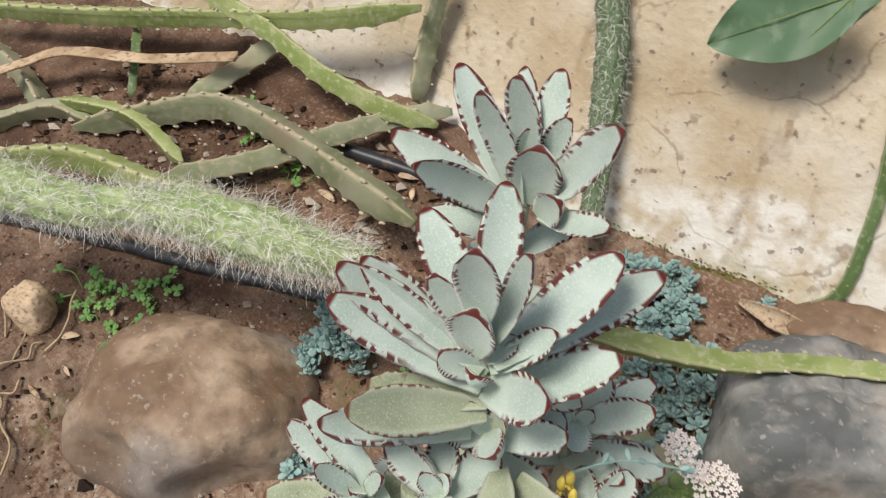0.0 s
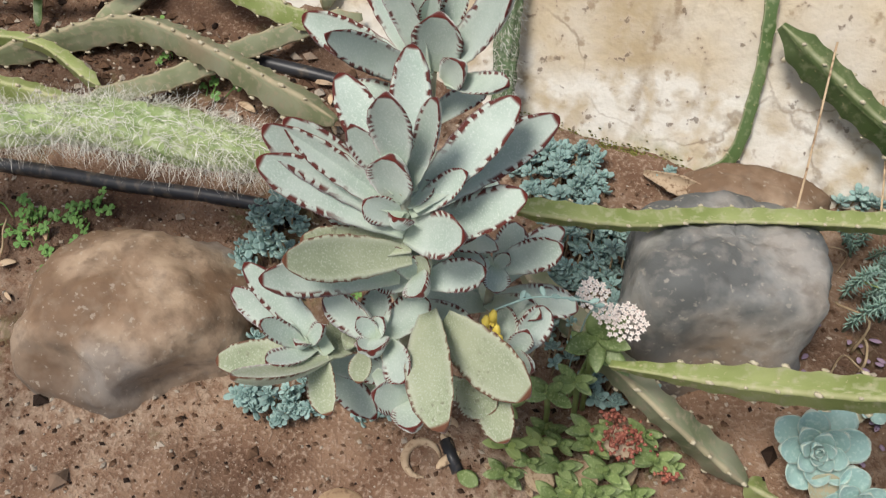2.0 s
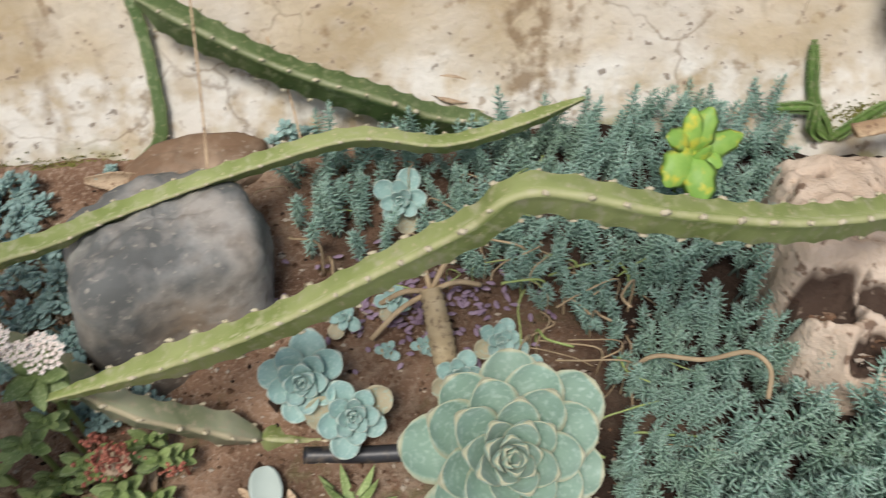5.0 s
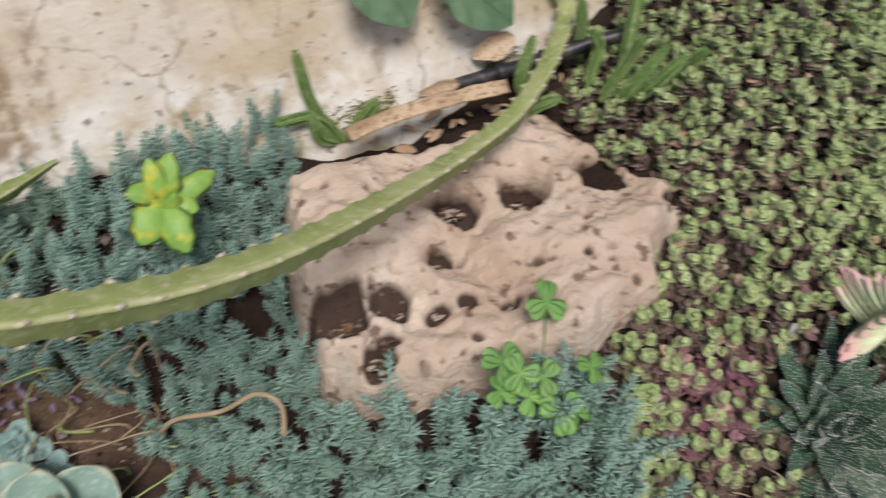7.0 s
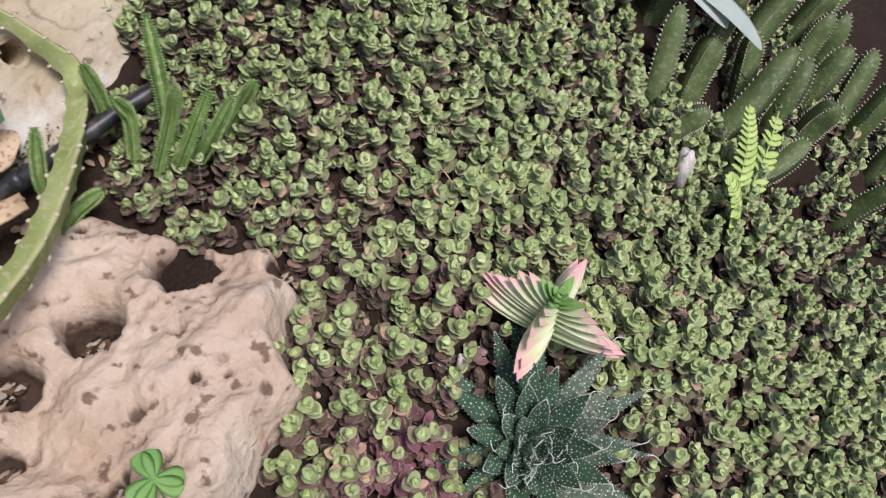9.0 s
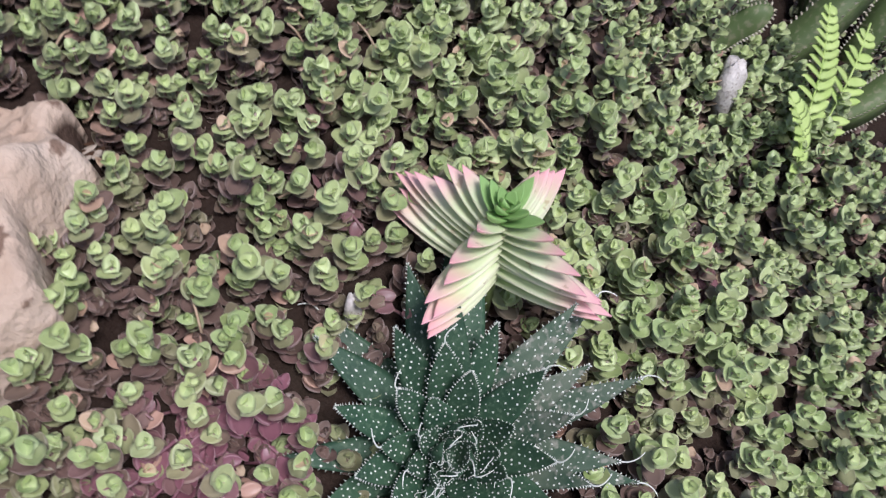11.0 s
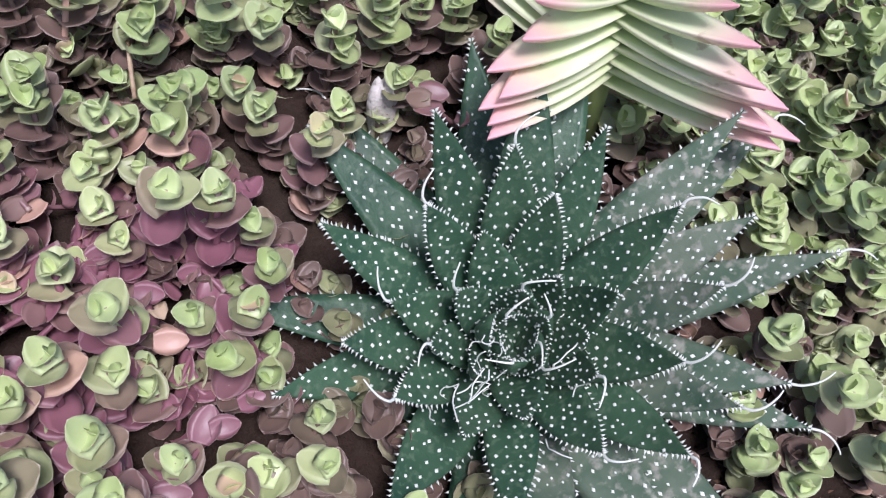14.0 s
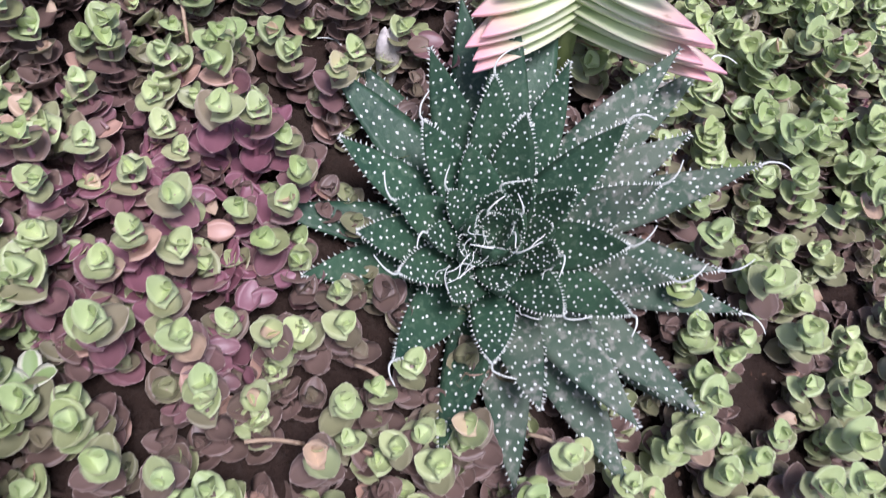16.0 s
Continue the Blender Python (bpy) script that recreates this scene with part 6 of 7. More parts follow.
def angled(name, base, tip, width, label, group, material, teeth=True, sides=4, seed=0, tooth=0.0022):
    base, tip = np.array(base, float), np.array(tip, float)
    ob = thing(name, tuple(base), label, "succulent", group)
    m = Mesh()
    low = base - unit(tip - base) * 0.015
    bow = np.array([0.15, 0.05, 0.1]) * np.linalg.norm(tip - base) * math.sin(seed * 2.3) * (0.6 if sides < 5 else 1.5)
    c = spline([low, (low + tip) / 2 + bow, tip], 12)
    t, s, n = frames_along(c, (0.3, 0.9, 0.2))
    rows, spots, lu = [], [], []
    for i in range(len(c)):
        v = i / (len(c) - 1)
        w = width / 2 * min(1, 0.7 + 2 * v) * math.sqrt(max(0.03, 1 - (max(0, v - 0.72) / 0.285) ** 2))
        for g in range(sides):
            for sub, rad in ((0, 1.0), (0.5, 0.60 if sides < 5 else 0.88)):
                a = (g + sub) * 2 * math.pi / sides + 0.4 + seed
                rows.append(c[i] + (s[i] * math.cos(a) + n[i] * math.sin(a)) * w * rad)
                lu.append(1 - sub)
            if i > 1:
                a = g * 2 * math.pi / sides + 0.4 + seed
                o = s[i] * math.cos(a) + n[i] * math.sin(a)
                spots.append((c[i] + o * w * 0.97, o, t[i]))
                spots.append(((c[i] + c[i - 1]) / 2 + o * w * 0.99, o, t[i]))
    k = 2 * sides
    f = [(i * k + j, i * k + (j + 1) % k, (i + 1) * k + (j + 1) % k, (i + 1) * k + j) for i in range(len(c) - 1) for j in range(k)]
    f += [tuple((len(c) - 1) * k + j for j in range(k))]
    m.add(rows, f, lu, 0.3)
    part("stem", m, material, ob)
    h = Mesh()
    for p, o, tt in spots if not teeth else spots[::2]:
        e = p + unit(o + 0.4 * tt) * tooth * (1.3 if not teeth else 1.7)
        u, v = unit(np.cross(o, tt)) * tooth * 0.35, tt * tooth * 0.5
        h.add([p + u, p + v, p - u, p - v, e], [(0, 1, 4), (1, 2, 4), (2, 3, 4), (3, 0, 4)])
    part("teeth", h, M_STAPTOOTH if teeth else material, ob, "row of small pale teeth", smooth=False)


for i, (b, t, w) in enumerate((
    ((1.049, 0.27, 0.878), (1.104, 0.282, 0.972), 0.034), ((1.108, 0.251, 0.864), (1.141, 0.244, 0.928), 0.036), ((1.097, 0.205, 0.836), (1.185, 0.165, 0.922), 0.036), ((1.029, 0.241, 0.858), (1.052, 0.208, 0.897), 0.03),
    ((1.229, 0.234, 0.854), (1.304, 0.206, 0.94), 0.036), ((1.195, 0.162, 0.813), (1.235, 0.152, 0.885), 0.034), ((1.189, 0.125, 0.797), (1.205, 0.10, 0.86), 0.034), ((1.143, 0.331, 0.91), (1.197, 0.314, 1.0), 0.034),
    ((1.26, 0.30, 0.89), (1.31, 0.27, 0.98), 0.034), ((1.15, 0.20, 0.84), (1.19, 0.215, 0.92), 0.03), ((1.27, 0.15, 0.81), (1.30, 0.12, 0.88), 0.034), ((1.20, 0.26, 0.87), (1.24, 0.25, 0.95), 0.032), ((1.33, 0.2, 0.83), (1.37, 0.17, 0.91), 0.034), ((1.10, 0.14, 0.81), (1.145, 0.11, 0.84), 0.03))):
    angled("toothed_succulent_stem", b, t, w, "upright dark green angled stem with pale-toothed ridges", "toothed stems", M_STAP, True, 4, i)
rng2 = random.Random(88)
for i in range(17):
    x, y = rng2.uniform(1.12, 1.55), rng2.uniform(0.02, 0.46)
    if x < 1.22 and y > 0.14:
        x += 0.2
    b = on_soil(x, y)
    t = b + np.array([rng2.uniform(-0.01, 0.08), rng2.uniform(-0.05, 0.02), rng2.uniform(0.06, 0.1)])
    angled("toothed_succulent_stem", b, t, rng2.uniform(0.03, 0.036), "upright dark green angled stem with pale-toothed ridges", "toothed stems", M_STAP, True, 4, i * 0.7)
for i, (b, t, w) in enumerate((
    ((0.632, 0.556, 0.96), (0.662, 0.592, 1.056), 0.015), ((0.610, 0.549, 0.955), (0.637, 0.543, 1.018), 0.015), ((0.625, 0.540, 0.955), (0.654, 0.522, 1.015), 0.015), ((0.665, 0.522, 0.96), (0.686, 0.501, 1.014), 0.013),
    ((0.609, 0.609, 0.975), (0.606, 0.614, 1.028), 0.012), ((0.538, 0.598, 0.95), (0.543, 0.604, 1.007), 0.012), ((0.601, 0.575, 0.96), (0.602, 0.578, 1.013), 0.012), ((0.64, 0.53, 0.955), (0.664, 0.505, 1.01), 0.014),
    ((0.338, 0.655, 0.915), (0.313, 0.695, 0.997), 0.014), ((0.325, 0.655, 0.915), (0.264, 0.655, 0.945), 0.013), ((0.33, 0.65, 0.915), (0.309, 0.645, 0.953), 0.012), ((0.35, 0.645, 0.915), (0.375, 0.63, 0.96), 0.012), ((0.515, 0.575, 0.925), (0.555, 0.56, 0.955), 0.012), ((0.23, 0.52, 0.915), (0.27, 0.50, 0.942), 0.010))):
    angled("finger_succulent_stem", b, t, w * 0.7, "slender green spiny finger-like stem", "finger stems", M_FINGER, False, 6, i, 0.003)

# ---- heart-shaped leaves on the wall ----


def heart(base, tip, width, label, seed):
    base, tip = np.array(base), np.array(tip)
    at = np.array([base[0], float(wall_face(base[0], base[2] + 0.03)), base[2] + 0.03])
    ob = thing("heart_leaf_vine", tuple(at), label, "vine", "heart leaves")
    d = tip - base
    ln = np.linalg.norm(d)
    d /= ln
    up = unit((0.05, -0.85, 0.5))
    s = unit(np.cross(d, up))
    nn = np.cross(s, d)
    m, rows, lu = Mesh(), [], []
    n, k = 26, 10
    for i in range(n + 1):
        v = i / n
        w = width / 2 * (math.sin(math.pi * min(1, (v + 0.10) / 1.10)) ** 0.75) * (1.05 - 0.25 * v) + 0.0006
        if v > 0.97:
            w *= 0.5
        for j in range(k + 1):
            u = j / k * 2 - 1
            lobe = -0.16 * ln * (1 - v) ** 3 * (4 * abs(u) * (1 - abs(u)) * 1.1 + 0.35 * u * u - 0.25)
            rows.append(base + d * (ln * v + lobe) + s * w * u + nn * (0.10 * width * (abs(u) ** 1.3) * (1 - 0.4 * v) - 0.012 * v * v + 0.004 * math.cos(v * 22 - abs(u) * 5) * abs(u) * 0.4))
            lu.append(u)
    top = np.array(rows)
    f = [(i * (k + 1) + j, i * (k + 1) + j + 1, (i + 1) * (k + 1) + j + 1, (i + 1) * (k + 1) + j) for i in range(n) for j in range(k)]
    m.add(top, f, lu, 0.3)
    m.add(top - nn * 0.0009, [q[::-1] for q in f], lu, 0.3)
    part("blade", m, M_HEART, ob, "glossy dark green heart-shaped blade")
    r = Mesh()
    for ang, l2 in ((0, 0.97), (0.5, 0.62), (-0.5, 0.62), (1.0, 0.45), (-1.0, 0.45)):
        e = base + (d * math.cos(ang) + s * math.sin(ang)) * ln * l2
        tube(r, [base + nn * 0.001, (base + e) / 2 + nn * (0.0012 + 0.02 * abs(ang) * width), e + nn * (0.0008 - (0.012 if ang == 0 else -0.04 * width * abs(ang)))], [0.0010, 0.0007, 0.0003], 5)
    part("vein_net", r, M_FINGER, ob)
    q = Mesh()
    tube(q, spline([at, (at + base) / 2 + (0, -0.01, 0.012), base], 6), 0.0017, 6)
    part("leafstalk", q, M_FINGER, ob)


heart((0.385, 0.69, 1.105), (0.428, 0.648, 1.024), 0.085, "dark green heart-shaped vine leaf hanging before the wall", 1)
heart((0.470, 0.668, 1.072), (0.540, 0.632, 1.006), 0.078, "dark green heart-shaped vine leaf hanging before the wall", 2)
heart((-0.455, 0.775, 1.185), (-0.566, 0.752, 1.114), 0.085, "dark green heart-shaped vine leaf before the wall", 3)

# ---- pale grey broad-leaved plant ----


def grey_plant():
    base = on_soil(1.17, 0.33)
    ob = thing("grey_broadleaf_succulent", tuple(base), "pale grey-green broad smooth-leaved succulent", "succulent")
    top = np.array([1.135, 0.325, 0.985])
    m = Mesh()
    tube(m, spline([base, (base + top) / 2, top], 5), 0.007, 8)
    part("stem", m, M_JADE_Y, ob)
    for i, (x, y, z, w) in enumerate(((1.035, 0.405, 0.975, 0.034), (1.135, 0.235, 0.945, 0.034), (1.15, 0.195, 0.925, 0.026), (1.21, 0.18, 0.965, 0.04), (1.24, 0.26, 0.98, 0.045), (1.10, 0.42, 1.01, 0.034), (1.20, 0.40, 1.03, 0.036), (1.06, 0.33, 1.0, 0.026))):
        m = Mesh()
        leaf(m, top, (x, y, z), w, (-0.2, -0.4, 0.9), 0.10, 0.12, 0.10, 16, 8, 0.6, 0.55)
        part("leaf", m, M_GREY, ob)


grey_plant()

# ---- lace aloe ----


def lace_aloe():
    c = np.array([0.636, 0.172, 0.816])
    ob = thing("lace_aloe", (c[0], c[1] + 0.02, float(soil_height(c[0], c[1] + 0.02))), "dark green lace aloe rosette with white dots, teeth and threads", "succulent")
    a, s, t = tangent((-0.42, -0.40, 0.80))
    rng = random.Random(15)
    n, ns, nu = 64, 16, 6
    k = 2 * nu
    for i in range(n):
        q = (i + 0.5) / n
        az = i * 2.39996 + rng.uniform(-0.12, 0.12)
        el = math.radians(3 + 80 * (1 - q) ** 1.2 + rng.uniform(-6, 6))
        ln = (0.020 + 0.079 * min(1, q * 1.2) ** 0.9) * rng.uniform(0.9, 1.08)
        w = (0.0145 + 0.0070 * min(1, q * 1.8)) * rng.uniform(0.9, 1.1)
        o = s * math.cos(az) + t * math.sin(az)
        d = unit(o * math.cos(el) + a * math.sin(el))
        b = c - a * 0.024 * q + o * 0.012 * min(1, q * 2.5)
        tip = b + d * ln
        curl = 0.10 if q < 0.6 else 0.02
        up = a - 0.4 * o if q > 0.25 else -o
        m = Mesh()
        leaf(m, b, tip, w, up, 0.30, 0.16, -curl, ns, nu, 1.15, 0.28, stalk=0.95, roll=rng.uniform(-0.25, 0.25))
        v0 = np.concatenate(m.v)
        side = unit(np.cross(d, up))
        nor = np.cross(side, d)
        # teeth along both margins, fewer on the young leaves
        for row in range(2, ns):
            for fr in (0.0, 0.5) if q > 0.3 else (0.0,):
                for col, sg in ((0, -1), (nu, 1)):
                    p = v0[row * k + col] * (1 - fr) + v0[min(row + 1, ns) * k + col] * fr
                    z = (0.0013 if q > 0.3 else 0.0008) * rng.uniform(0.7, 1.25)
                    e = p + side * sg * z + d * 0.0008
                    m.add([p + d * 0.0006, p - d * 0.0006, p + nor * 0.0005, e], [(0, 2, 3), (2, 1, 3), (1, 0, 3), (0, 1, 2)], slot=1)
        # raised white dots in loose rows across both faces
        for j in range(int(ln / 0.0052)):
            v = 0.14 + 0.78 * (j + rng.uniform(-0.3, 0.3)) / max(1, int(ln / 0.0052))
            row = math.acos(1 - 2 * min(0.97, max(0.03, v))) / math.pi * ns
            i0 = min(ns - 1, int(row))
            fr = row - i0
            count = 4 if v < 0.55 else 3 if v < 0.75 else 2
            for under in (0, 1):
                for g in range(count):
                    u = ((g + 0.5 + 0.5 * (j % 2) - 0.25) / count * 2 - 1) * 0.86 + rng.uniform(-0.12, 0.12)
                    u = (max(-0.9, min(0.9, u)) + 1) / 2 * nu
                    c0 = min(nu - 1, int(u))
                    fc = u - c0
                    ca, cb = (c0, c0 + 1) if not under else ((k - c0) % k, (k - c0 - 1) % k)
                    p = (v0[i0 * k + ca] * (1 - fc) + v0[i0 * k + cb] * fc) * (1 - fr) + (v0[i0 * k + k + ca] * (1 - fc) + v0[i0 * k + k + cb] * fc) * fr
                    h = nor if not under else -nor
                    r = rng.uniform(0.00038, 0.00078)
                    m.add([p + side * r, p + d * r * 1.3, p - side * r, p - d * r * 1.3, p + h * 0.0007], [(0, 1, 4), (1, 2, 4), (2, 3, 4), (3, 0, 4)], slot=1)
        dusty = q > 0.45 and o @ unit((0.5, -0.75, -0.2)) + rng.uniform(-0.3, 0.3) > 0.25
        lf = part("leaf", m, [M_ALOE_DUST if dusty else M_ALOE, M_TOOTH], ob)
        if rng.random() < 0.62:
            h = Mesh()
            p = v0[-1] * 0.5 + v0[-5] * 0.5
            way, pts = unit(d + a * 0.2), [p]
            turn = side * rng.choice((-1, 1)) * rng.uniform(0.3, 0.9) - a * rng.uniform(0, 0.3)
            for _ in range(4):
                p = p + way * rng.uniform(0.0022, 0.0042)
                pts.append(p)
                way = unit(way + turn)
            tube(h, spline(pts, 4), np.linspace(0.00055, 0.00022, 17), 5)
            part("thread", h, M_TOOTH, lf, "curled white leaf-tip thread", at=root_at(ob))
    # dry threads caught in the heart
    h = Mesh()
    for i in range(16):
        p = c + a * rng.uniform(0.016, 0.030) + s * rng.gauss(0.008, 0.008) + t * rng.gauss(0.004, 0.008)
        way = unit(np.array([rng.gauss(0, 1), rng.gauss(0, 1), rng.gauss(0, 0.5)]))
        pts = [p]
        for _ in range(4):
            p = p + way * 0.0032
            way = unit(way + np.array([rng.gauss(0, 0.4), rng.gauss(0, 0.4), rng.gauss(0, 0.3)]))
            pts.append(p)
        tube(h, spline(pts, 3), 0.00024, 4)
    part("dry_threads", h, M_TOOTH, ob, "tangle of pale dry threads")


lace_aloe()

# ---- pagoda crassula ----


def pagoda():
    apex = np.array([0.708, 0.205, 0.924])
    foot = on_soil(0.712, 0.218)
    ob = thing("pagoda_crassula", tuple(foot), "green pagoda crassula with pink-tipped stacked leaves", "succulent")
    ax = unit(apex - foot + (-0.006, -0.004, 0.0))
    m = Mesh()
    tube(m, [foot - (0, 0, 0.005), (foot + apex) / 2, apex - ax * 0.006], [0.006, 0.006, 0.003], 8)
    part("stem", m, M_JADE_Y, ob)
    s = unit(np.array([1.0, 0.05, 0]) - ax * ax[0])
    t = np.cross(ax, s)
    rng = random.Random(2)
    tiers = 24
    for i in range(tiers):
        q = i / (tiers - 1)
        p = apex - ax * 0.058 * q
        ln = 0.007 + 0.062 * min(1, q * 1.35) ** 0.9
        el = math.radians(58 - 50 * min(1, q * 1.7))
        for sg in (0, math.pi):
            az = (math.pi / 2 if i % 2 else 0) + sg + rng.uniform(-0.07, 0.07) + 0.012 * (i - 12)
            o = s * math.cos(az) + t * math.sin(az)
            d = unit(o * math.cos(el) + ax * math.sin(el))
            m = Mesh()
            leaf(m, p + o * 0.002, p + d * ln * rng.uniform(0.92, 1.06), 0.0055 + ln * 0.19, ax, 0.26, 0.12, -0.06 * (1 - q), 14, 6, 0.95, 0.30, stalk=0.95, roll=rng.uniform(-0.15, 0.15))
            part("leaf", m, M_CRASS_IN if q < 0.26 else M_CRASS, ob)


pagoda()


def chalk_bits():
    for x, y, h, r in ((0.651, 0.258, 0.012, 0.005), (0.738, 0.176, 0.013, 0.008), (0.748, 0.182, 0.012, 0.007), (1.0, 0.205, 0.022, 0.014)):
        m = Mesh()
        blob(m, on_soil(x, y, h), r, int(x * 100), 0.5, (1, 0.8, h / r + 0.4), n=9, k=11)
        single("chalky_stone", m, M_PALE, tuple(on_soil(x, y)), "small chalky white stone among the creeper", "stone", group="chalky stones")


chalk_bits()

# ---- carpet of stacked creeper rosettes ----


def creeper_proto(seed, leaves, h, ns=4, nu=2):
    """A short stem wound with overlapping cupped leaves, youngest on top; extra value: age from 0 at the top."""
    m, rng = Mesh(), random.Random(seed)
    tube(m, [(0, 0, -0.012), (0, 0, h * 0.5), (0, 0, h)], 0.0010, 4)
    m.a[-1][:, 2] = 0.9
    drop = h * 0.85 / max(3, leaves - 3)
    for i in range(leaves):
        z = h - 0.0007 * min(i, 3) - drop * max(0.0, i - 2.6)
        ln = (0.0040, 0.0062, 0.0080, 0.0094, 0.0102)[min(i, 4)] * rng.uniform(0.9, 1.1)
        el = math.radians((68, 52, 40, 31, 24, 18, 14, 10, 7)[min(i, 8)] + rng.uniform(-6, 6))
        az = i * 2.25 + rng.uniform(-0.25, 0.25)
        o = np.array([math.cos(az), math.sin(az), 0])
        d = o * math.cos(el) + np.array([0, 0, math.sin(el)])
        b = np.array([0, 0, z]) - o * 0.0016
        leaf(m, b, b + d * ln, ln * rng.uniform(0.88, 1.0), np.array([0, 0, 1]) - o * 0.3, 0.04, 0.16, -0.10, ns, nu, 0.72, 0.38, stalk=0.75)
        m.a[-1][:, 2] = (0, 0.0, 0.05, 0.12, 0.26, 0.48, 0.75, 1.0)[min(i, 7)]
    return np.concatenate(m.v), m.f, np.concatenate(m.a)


def loose_proto(seed, n):
    """A few splayed leaves on a short lying runner."""
    m, rng = Mesh(), random.Random(seed)
    tube(m, [(-0.012, 0, 0.004), (0, 0.002, 0.010), (0.012, 0, 0.012)], 0.0009, 5)
    m.a[-1][:, 2] = 0.9
    for i in range(n):
        az, el = rng.uniform(0, 6.28), rng.uniform(-0.2, 0.7)
        b = np.array([-0.01 + 0.02 * i / n, 0.001, 0.011])
        d = np.array([math.cos(az) * math.cos(el), math.sin(az) * math.cos(el), math.sin(el)])
        ln = rng.uniform(0.007, 0.0105)
        leaf(m, b, b + d * ln, ln * 0.85, (rng.uniform(-0.6, 0.6), rng.uniform(-0.6, 0.6), 1), 0.05, 0.14, -0.08, 7, 4, 0.72, 0.38, stalk=0.6)
        m.a[-1][:, 2] = rng.uniform(0.2, 1.0)
    return np.concatenate(m.v), m.f, np.concatenate(m.a)


def creeper():
    leaves, tall = (8, 9, 10, 10, 7, 9, 10, 8), (0.026, 0.031, 0.036, 0.040, 0.022, 0.029, 0.034, 0.025)
    protos = [creeper_proto(i, leaves[i], tall[i], 6, 4) for i in range(8)] + [creeper_proto(20 + i, 5, 0.014, 6, 4) for i in range(3)]
    protos += [creeper_proto(i, leaves[i], tall[i], 4, 2) for i in range(8)] + [creeper_proto(20 + i, 4, 0.014, 4, 2) for i in range(3)]
    protos += [loose_proto(40 + i, 4 + i % 3) for i in range(4)]
    rng = random.Random(21)
    rock = np.array(ROCK)
    nxt = np.roll(rock, -1, 0)

    mid = rock.mean(0)

    def in_rock(x, y):
        x, y = mid[0] + (x - mid[0]) / 0.94, mid[1] + (y - mid[1]) / 0.94
        cross = (rock[:, 1] > y) != (nxt[:, 1] > y)
        return (cross & (x < (nxt[:, 0] - rock[:, 0]) * (y - rock[:, 1]) / (nxt[:, 1] - rock[:, 1] + 1e-12) + rock[:, 0])).sum() % 2 == 1

    near, far = [], []
    cell = 0.0134
    for iy in range(-40, 90):
        for ix in range(30, 115):
            x = ix * cell + (iy % 2) * cell / 2 + rng.uniform(-0.005, 0.005)
            y = iy * cell * 0.88 + rng.uniform(-0.005, 0.005)
            if not 0.40 < x < 1.36 or y > 0.82 - 0.5 * (x - 0.7) or y < edge_y(x) + 0.012:
                continue
            if x < 0.47 and y > 0.29 or x < 0.44 + 0.1 * (y - 0.2) and y > 0.25:
                continue
            if in_rock(x, y) or (x < 0.57 and y > 0.5) or (x < 0.61 and y > 0.60) or (x < 0.69 and y > 0.65):
                continue
            if math.hypot(x - 0.645, y - 0.185) < 0.022 or math.hypot(x - 0.712, y - 0.218) < 0.012:
                continue
            # bare soil in front of the aloe and under the toothed stems
            if math.hypot((x - 0.70), (y - 0.075)) < 0.015:
                continue
            if x > 1.09 + 0.04 * lump(x, y, 0, 8) and y < 0.35 and rng.random() < 0.72:
                continue
            p = on_soil(x, y, -0.004 + 0.008 * lump(x, y, 2, 14))
            d_al = math.hypot(x - 0.645, y - 0.18)
            green = float(step(0.62, 0.80, x))
            near_by = float(step(0.32, 0.16, d_al))
            sc = rng.uniform(0.90, 1.24) * (1 + 0.06 * near_by + 0.08 * green)
            lean = (-0.16 + rng.gauss(0, 0.2), -0.24 + rng.gauss(0, 0.2), 1)
            purple = max(0.0, 1 - math.hypot((x - 0.545) / 0.085, (y - 0.245) / 0.06) ** 1.6) * 1.2
            purple += 0.55 * max(0.0, lump(x, y, 7, 11) - 0.22) * 2
            age = (1.25 + 0.9 * lump(x, y, 4, 8) + rng.gauss(0, 0.45)) * (1.0 - 0.5 * green)
            k = rng.randrange(8) if rng.random() < 0.9 else 8 + rng.randrange(3)
            row = (k, turn_to(lean, rng.uniform(0, 6.28)), sc, p, (max(0.2, age), min(1, max(0, purple + rng.gauss(0, 0.12))), 0.0))
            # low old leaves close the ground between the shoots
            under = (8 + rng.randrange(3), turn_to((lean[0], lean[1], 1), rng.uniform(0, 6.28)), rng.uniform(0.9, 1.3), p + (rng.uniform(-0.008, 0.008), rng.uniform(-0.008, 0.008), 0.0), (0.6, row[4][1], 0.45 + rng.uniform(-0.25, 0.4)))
            (near if d_al < 0.24 else far).append(under if d_al < 0.24 else (under[0] + 11, *under[1:]))
            # only old low growth under the aloe's leaves
            if math.hypot(x - 0.648, y - 0.178) < 0.078 or rng.random() < 0.05 + 0.05 * near_by:
                continue
            if d_al < 0.24:
                near.append(row)
                if purple > 0.35 and rng.random() < 0.55:
                    near.append((22 + rng.randrange(4), turn_to((-0.2, -0.3, 1), rng.uniform(0, 6.28)), rng.uniform(0.9, 1.3), p + (rng.uniform(-0.006, 0.006), rng.uniform(-0.006, 0.006), 0.008), (1.0, min(1.0, purple + 0.2), 0.2)))
            else:
                far.append((row[0] + 11, *row[1:]))
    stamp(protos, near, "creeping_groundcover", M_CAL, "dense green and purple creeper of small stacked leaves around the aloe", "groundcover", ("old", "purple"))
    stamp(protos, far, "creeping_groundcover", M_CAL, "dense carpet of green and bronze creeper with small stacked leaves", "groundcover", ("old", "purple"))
    # dry runners and tan withered leaves showing between the shoots
    m = Mesh()
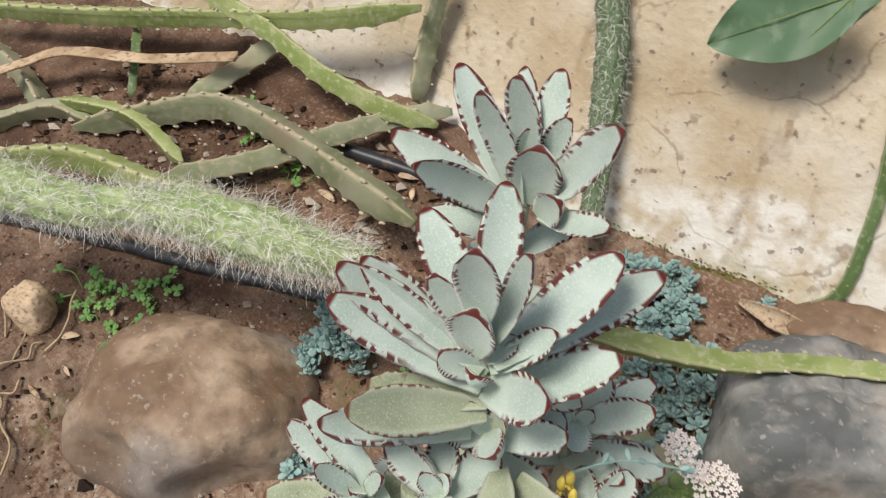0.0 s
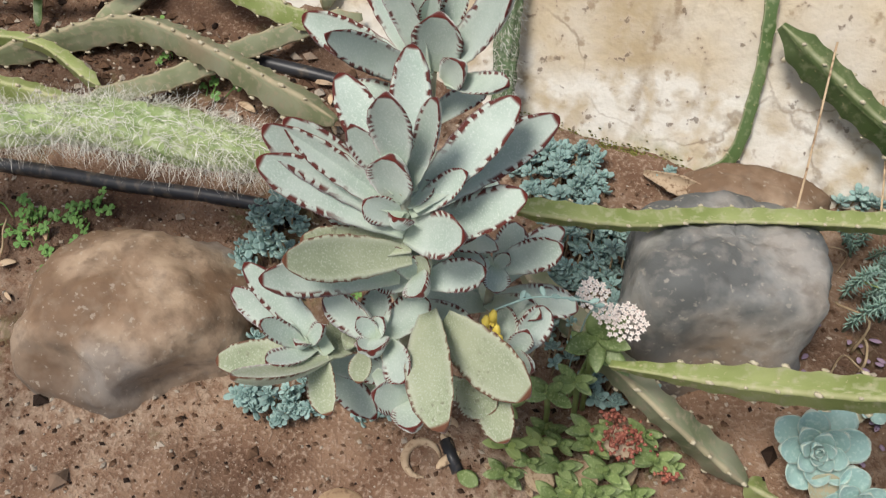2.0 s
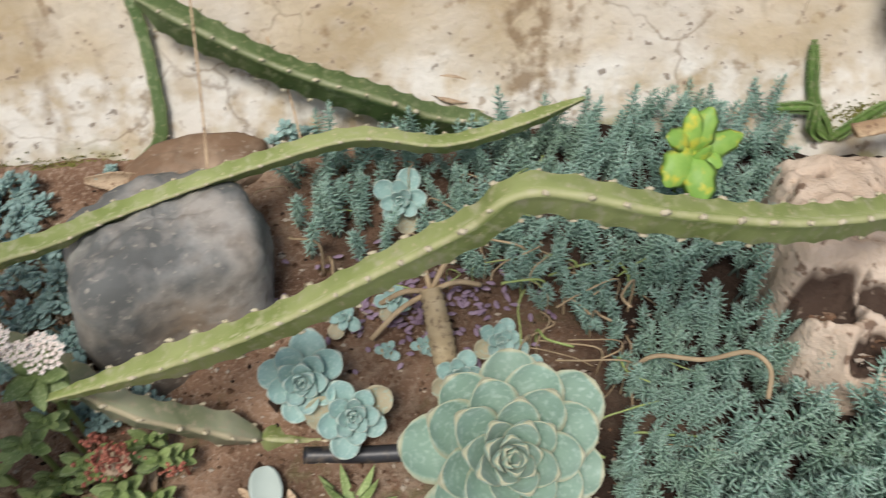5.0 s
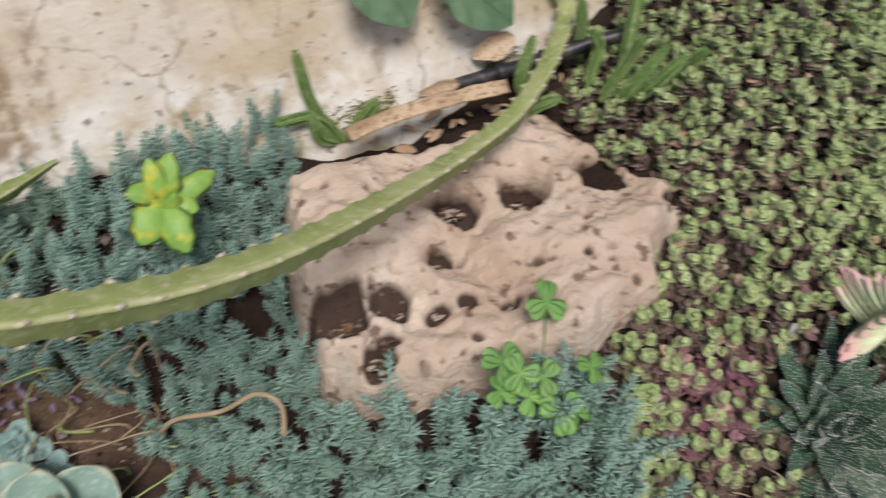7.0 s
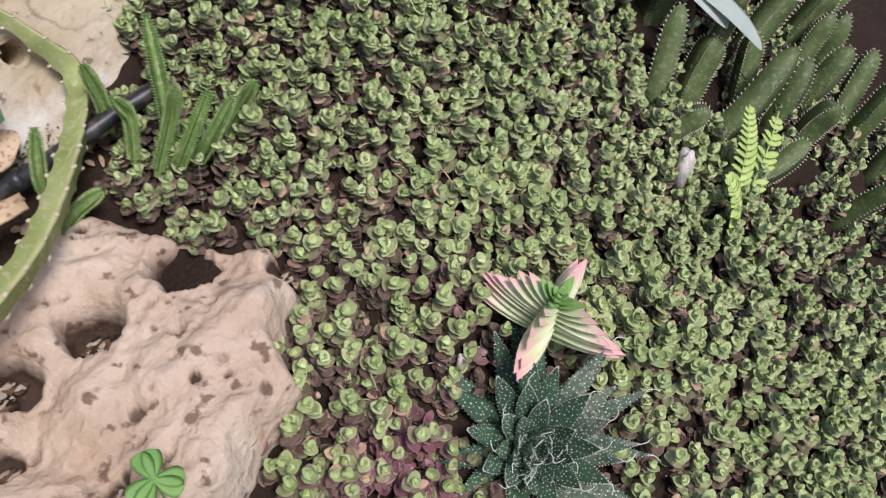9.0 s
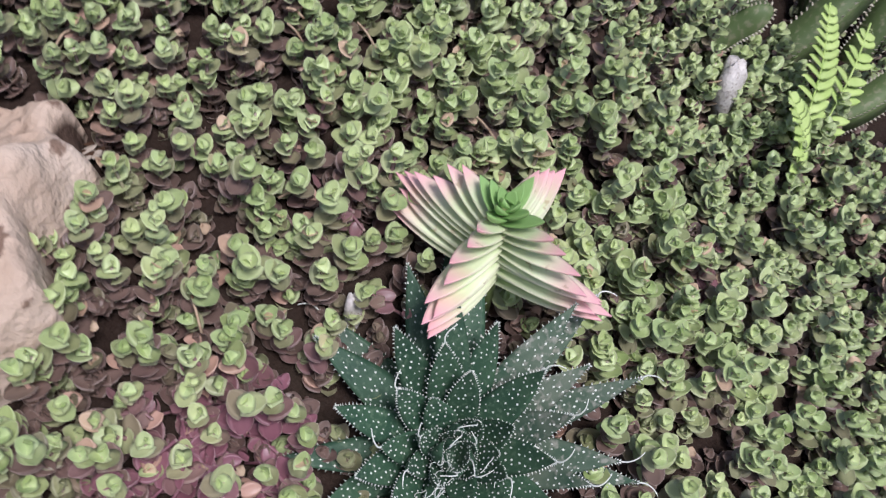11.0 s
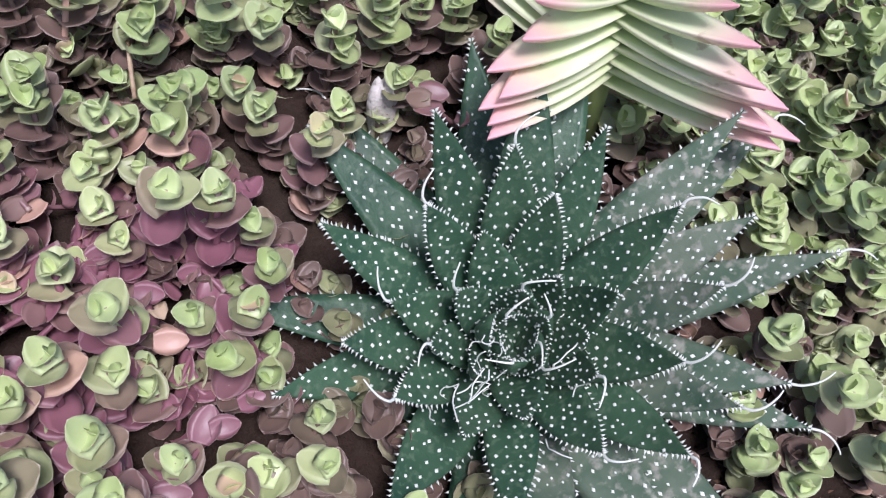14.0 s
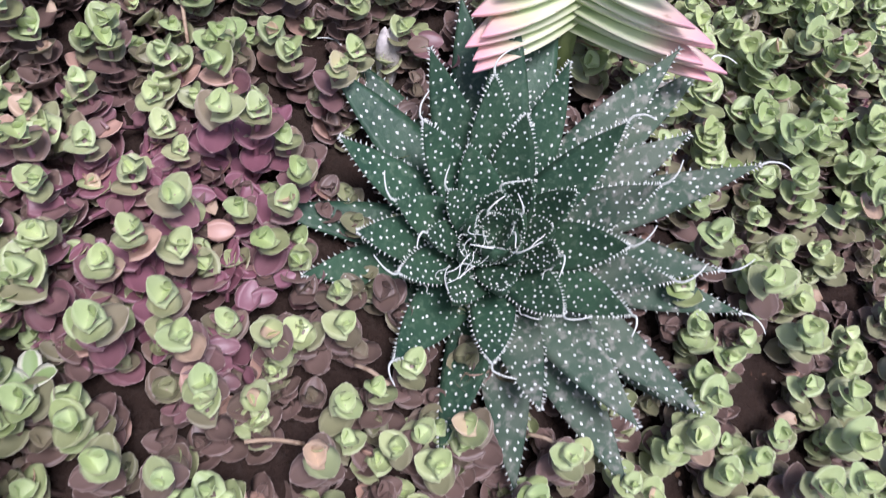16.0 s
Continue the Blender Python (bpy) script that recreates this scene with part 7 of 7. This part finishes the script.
    for i in range(120):
        x, y = rng.uniform(0.50, 1.05), rng.uniform(0.06, 0.5)
        if y < edge_y(x) + 0.03 or in_rock(x, y) or math.hypot(x - 0.645, y - 0.18) < 0.07:
            continue
        p = on_soil(x, y, rng.uniform(0.012, 0.022))
        a = rng.uniform(0, 6.28)
        d = np.array([math.cos(a), math.sin(a), 0.3 + 0.3 * math.sin(a)]) * rng.uniform(0.008, 0.02)
        if i % 2:
            tube(m, spline([p, p + d * 0.5 + (0, 0, 0.002), p + d], 4), 0.0008, 5)
        else:
            leaf(m, p, p + d * 0.45, 0.006, (0, -0.4, 0.9), 0.1, 0.3, 0.2, 4, 4)
    single("withered_runners", m, M_DRYLEAF, (0, 0, 0), "tan withered runners and leaves among the creeper", "litter", "stuff")
    # a few variegated cream-edged shoots
    rngv = random.Random(5)
    ob = thing("cream_edged_shoots", tuple(on_soil(0.455, 0.255)), "cream-edged pale green creeper shoots", "groundcover")
    for i in range(9):
        x, y = 0.455 + rngv.gauss(0, 0.02), 0.25 + rngv.gauss(0, 0.018)
        p = on_soil(x, y, 0.022)
        m = Mesh()
        tube(m, [on_soil(x, y, -0.003), p], 0.001, 5)
        for k in range(4):
            a = k * 1.57 + i
            leaf(m, p, p + np.array([math.cos(a) * 0.9, math.sin(a) * 0.9, 0.45]) * 0.0105, 0.0075, (0, -0.2, 1), 0.1, 0.2, 0, 6, 4)
        part("shoot", m, M_CREAM, ob)


M_CREAM = mat("cream_edged_leaf", (0.22, 0.33, 0.11), (0.34, 0.43, 0.19), None, 40, 300, 0.5, 0.2, 0.0004, 0.1)
over(M_CREAM, edge_mask(0.55, 0.75), (0.66, 0.66, 0.50), 0.9)
creeper()

# withered bits by the pipe and the wall foot
rng1 = random.Random(61)
for i in range(26):
    x, y = rng1.uniform(0.40, 0.60), rng1.uniform(0.585, 0.65)
    p, a, ln = on_soil(x, y, 0.008), rng1.uniform(0, 6.28), rng1.uniform(0.012, 0.03)
    m = Mesh()
    leaf(m, p, p + np.array([math.cos(a), math.sin(a) * 0.5, rng1.uniform(0, 0.4)]) * ln, ln * rng1.uniform(0.2, 0.5), (0, -0.5, 0.9), 0.06, rng1.uniform(-0.2, 0.3), 0.12, 6, 4, 0.6)
    single("fallen_dry_leaf", m, M_DRYLEAF if i % 2 else M_DRYSTEM, tuple(p), "small curled dry tan leaf on soil", "leaf", group="leaf litter")

# papery brown leaves by the pipe joint, at the wall foot and on the wall stem
for i, (p, d, w) in enumerate((((0.50, 0.655, 0.962), (0.05, -0.005, 0.015), 0.028), ((0.43, 0.645, 0.94), (0.05, 0.0, 0.0), 0.016), ((-0.10, 0.735, 0.95), (0.075, -0.005, -0.02), 0.028), ((-0.45, 0.665, 0.905), (0.09, -0.01, 0.0), 0.02))):
    m = Mesh()
    leaf(m, p, np.array(p) + d, w, (0, -0.8, 0.6), 0.06, 0.35, 0.15, 12, 8, 0.6, wave=0.1)
    single("papery_dry_leaf", m, M_DRYLEAF, p, "papery tan dry leaf at the wall foot", "leaf", group="leaf litter")
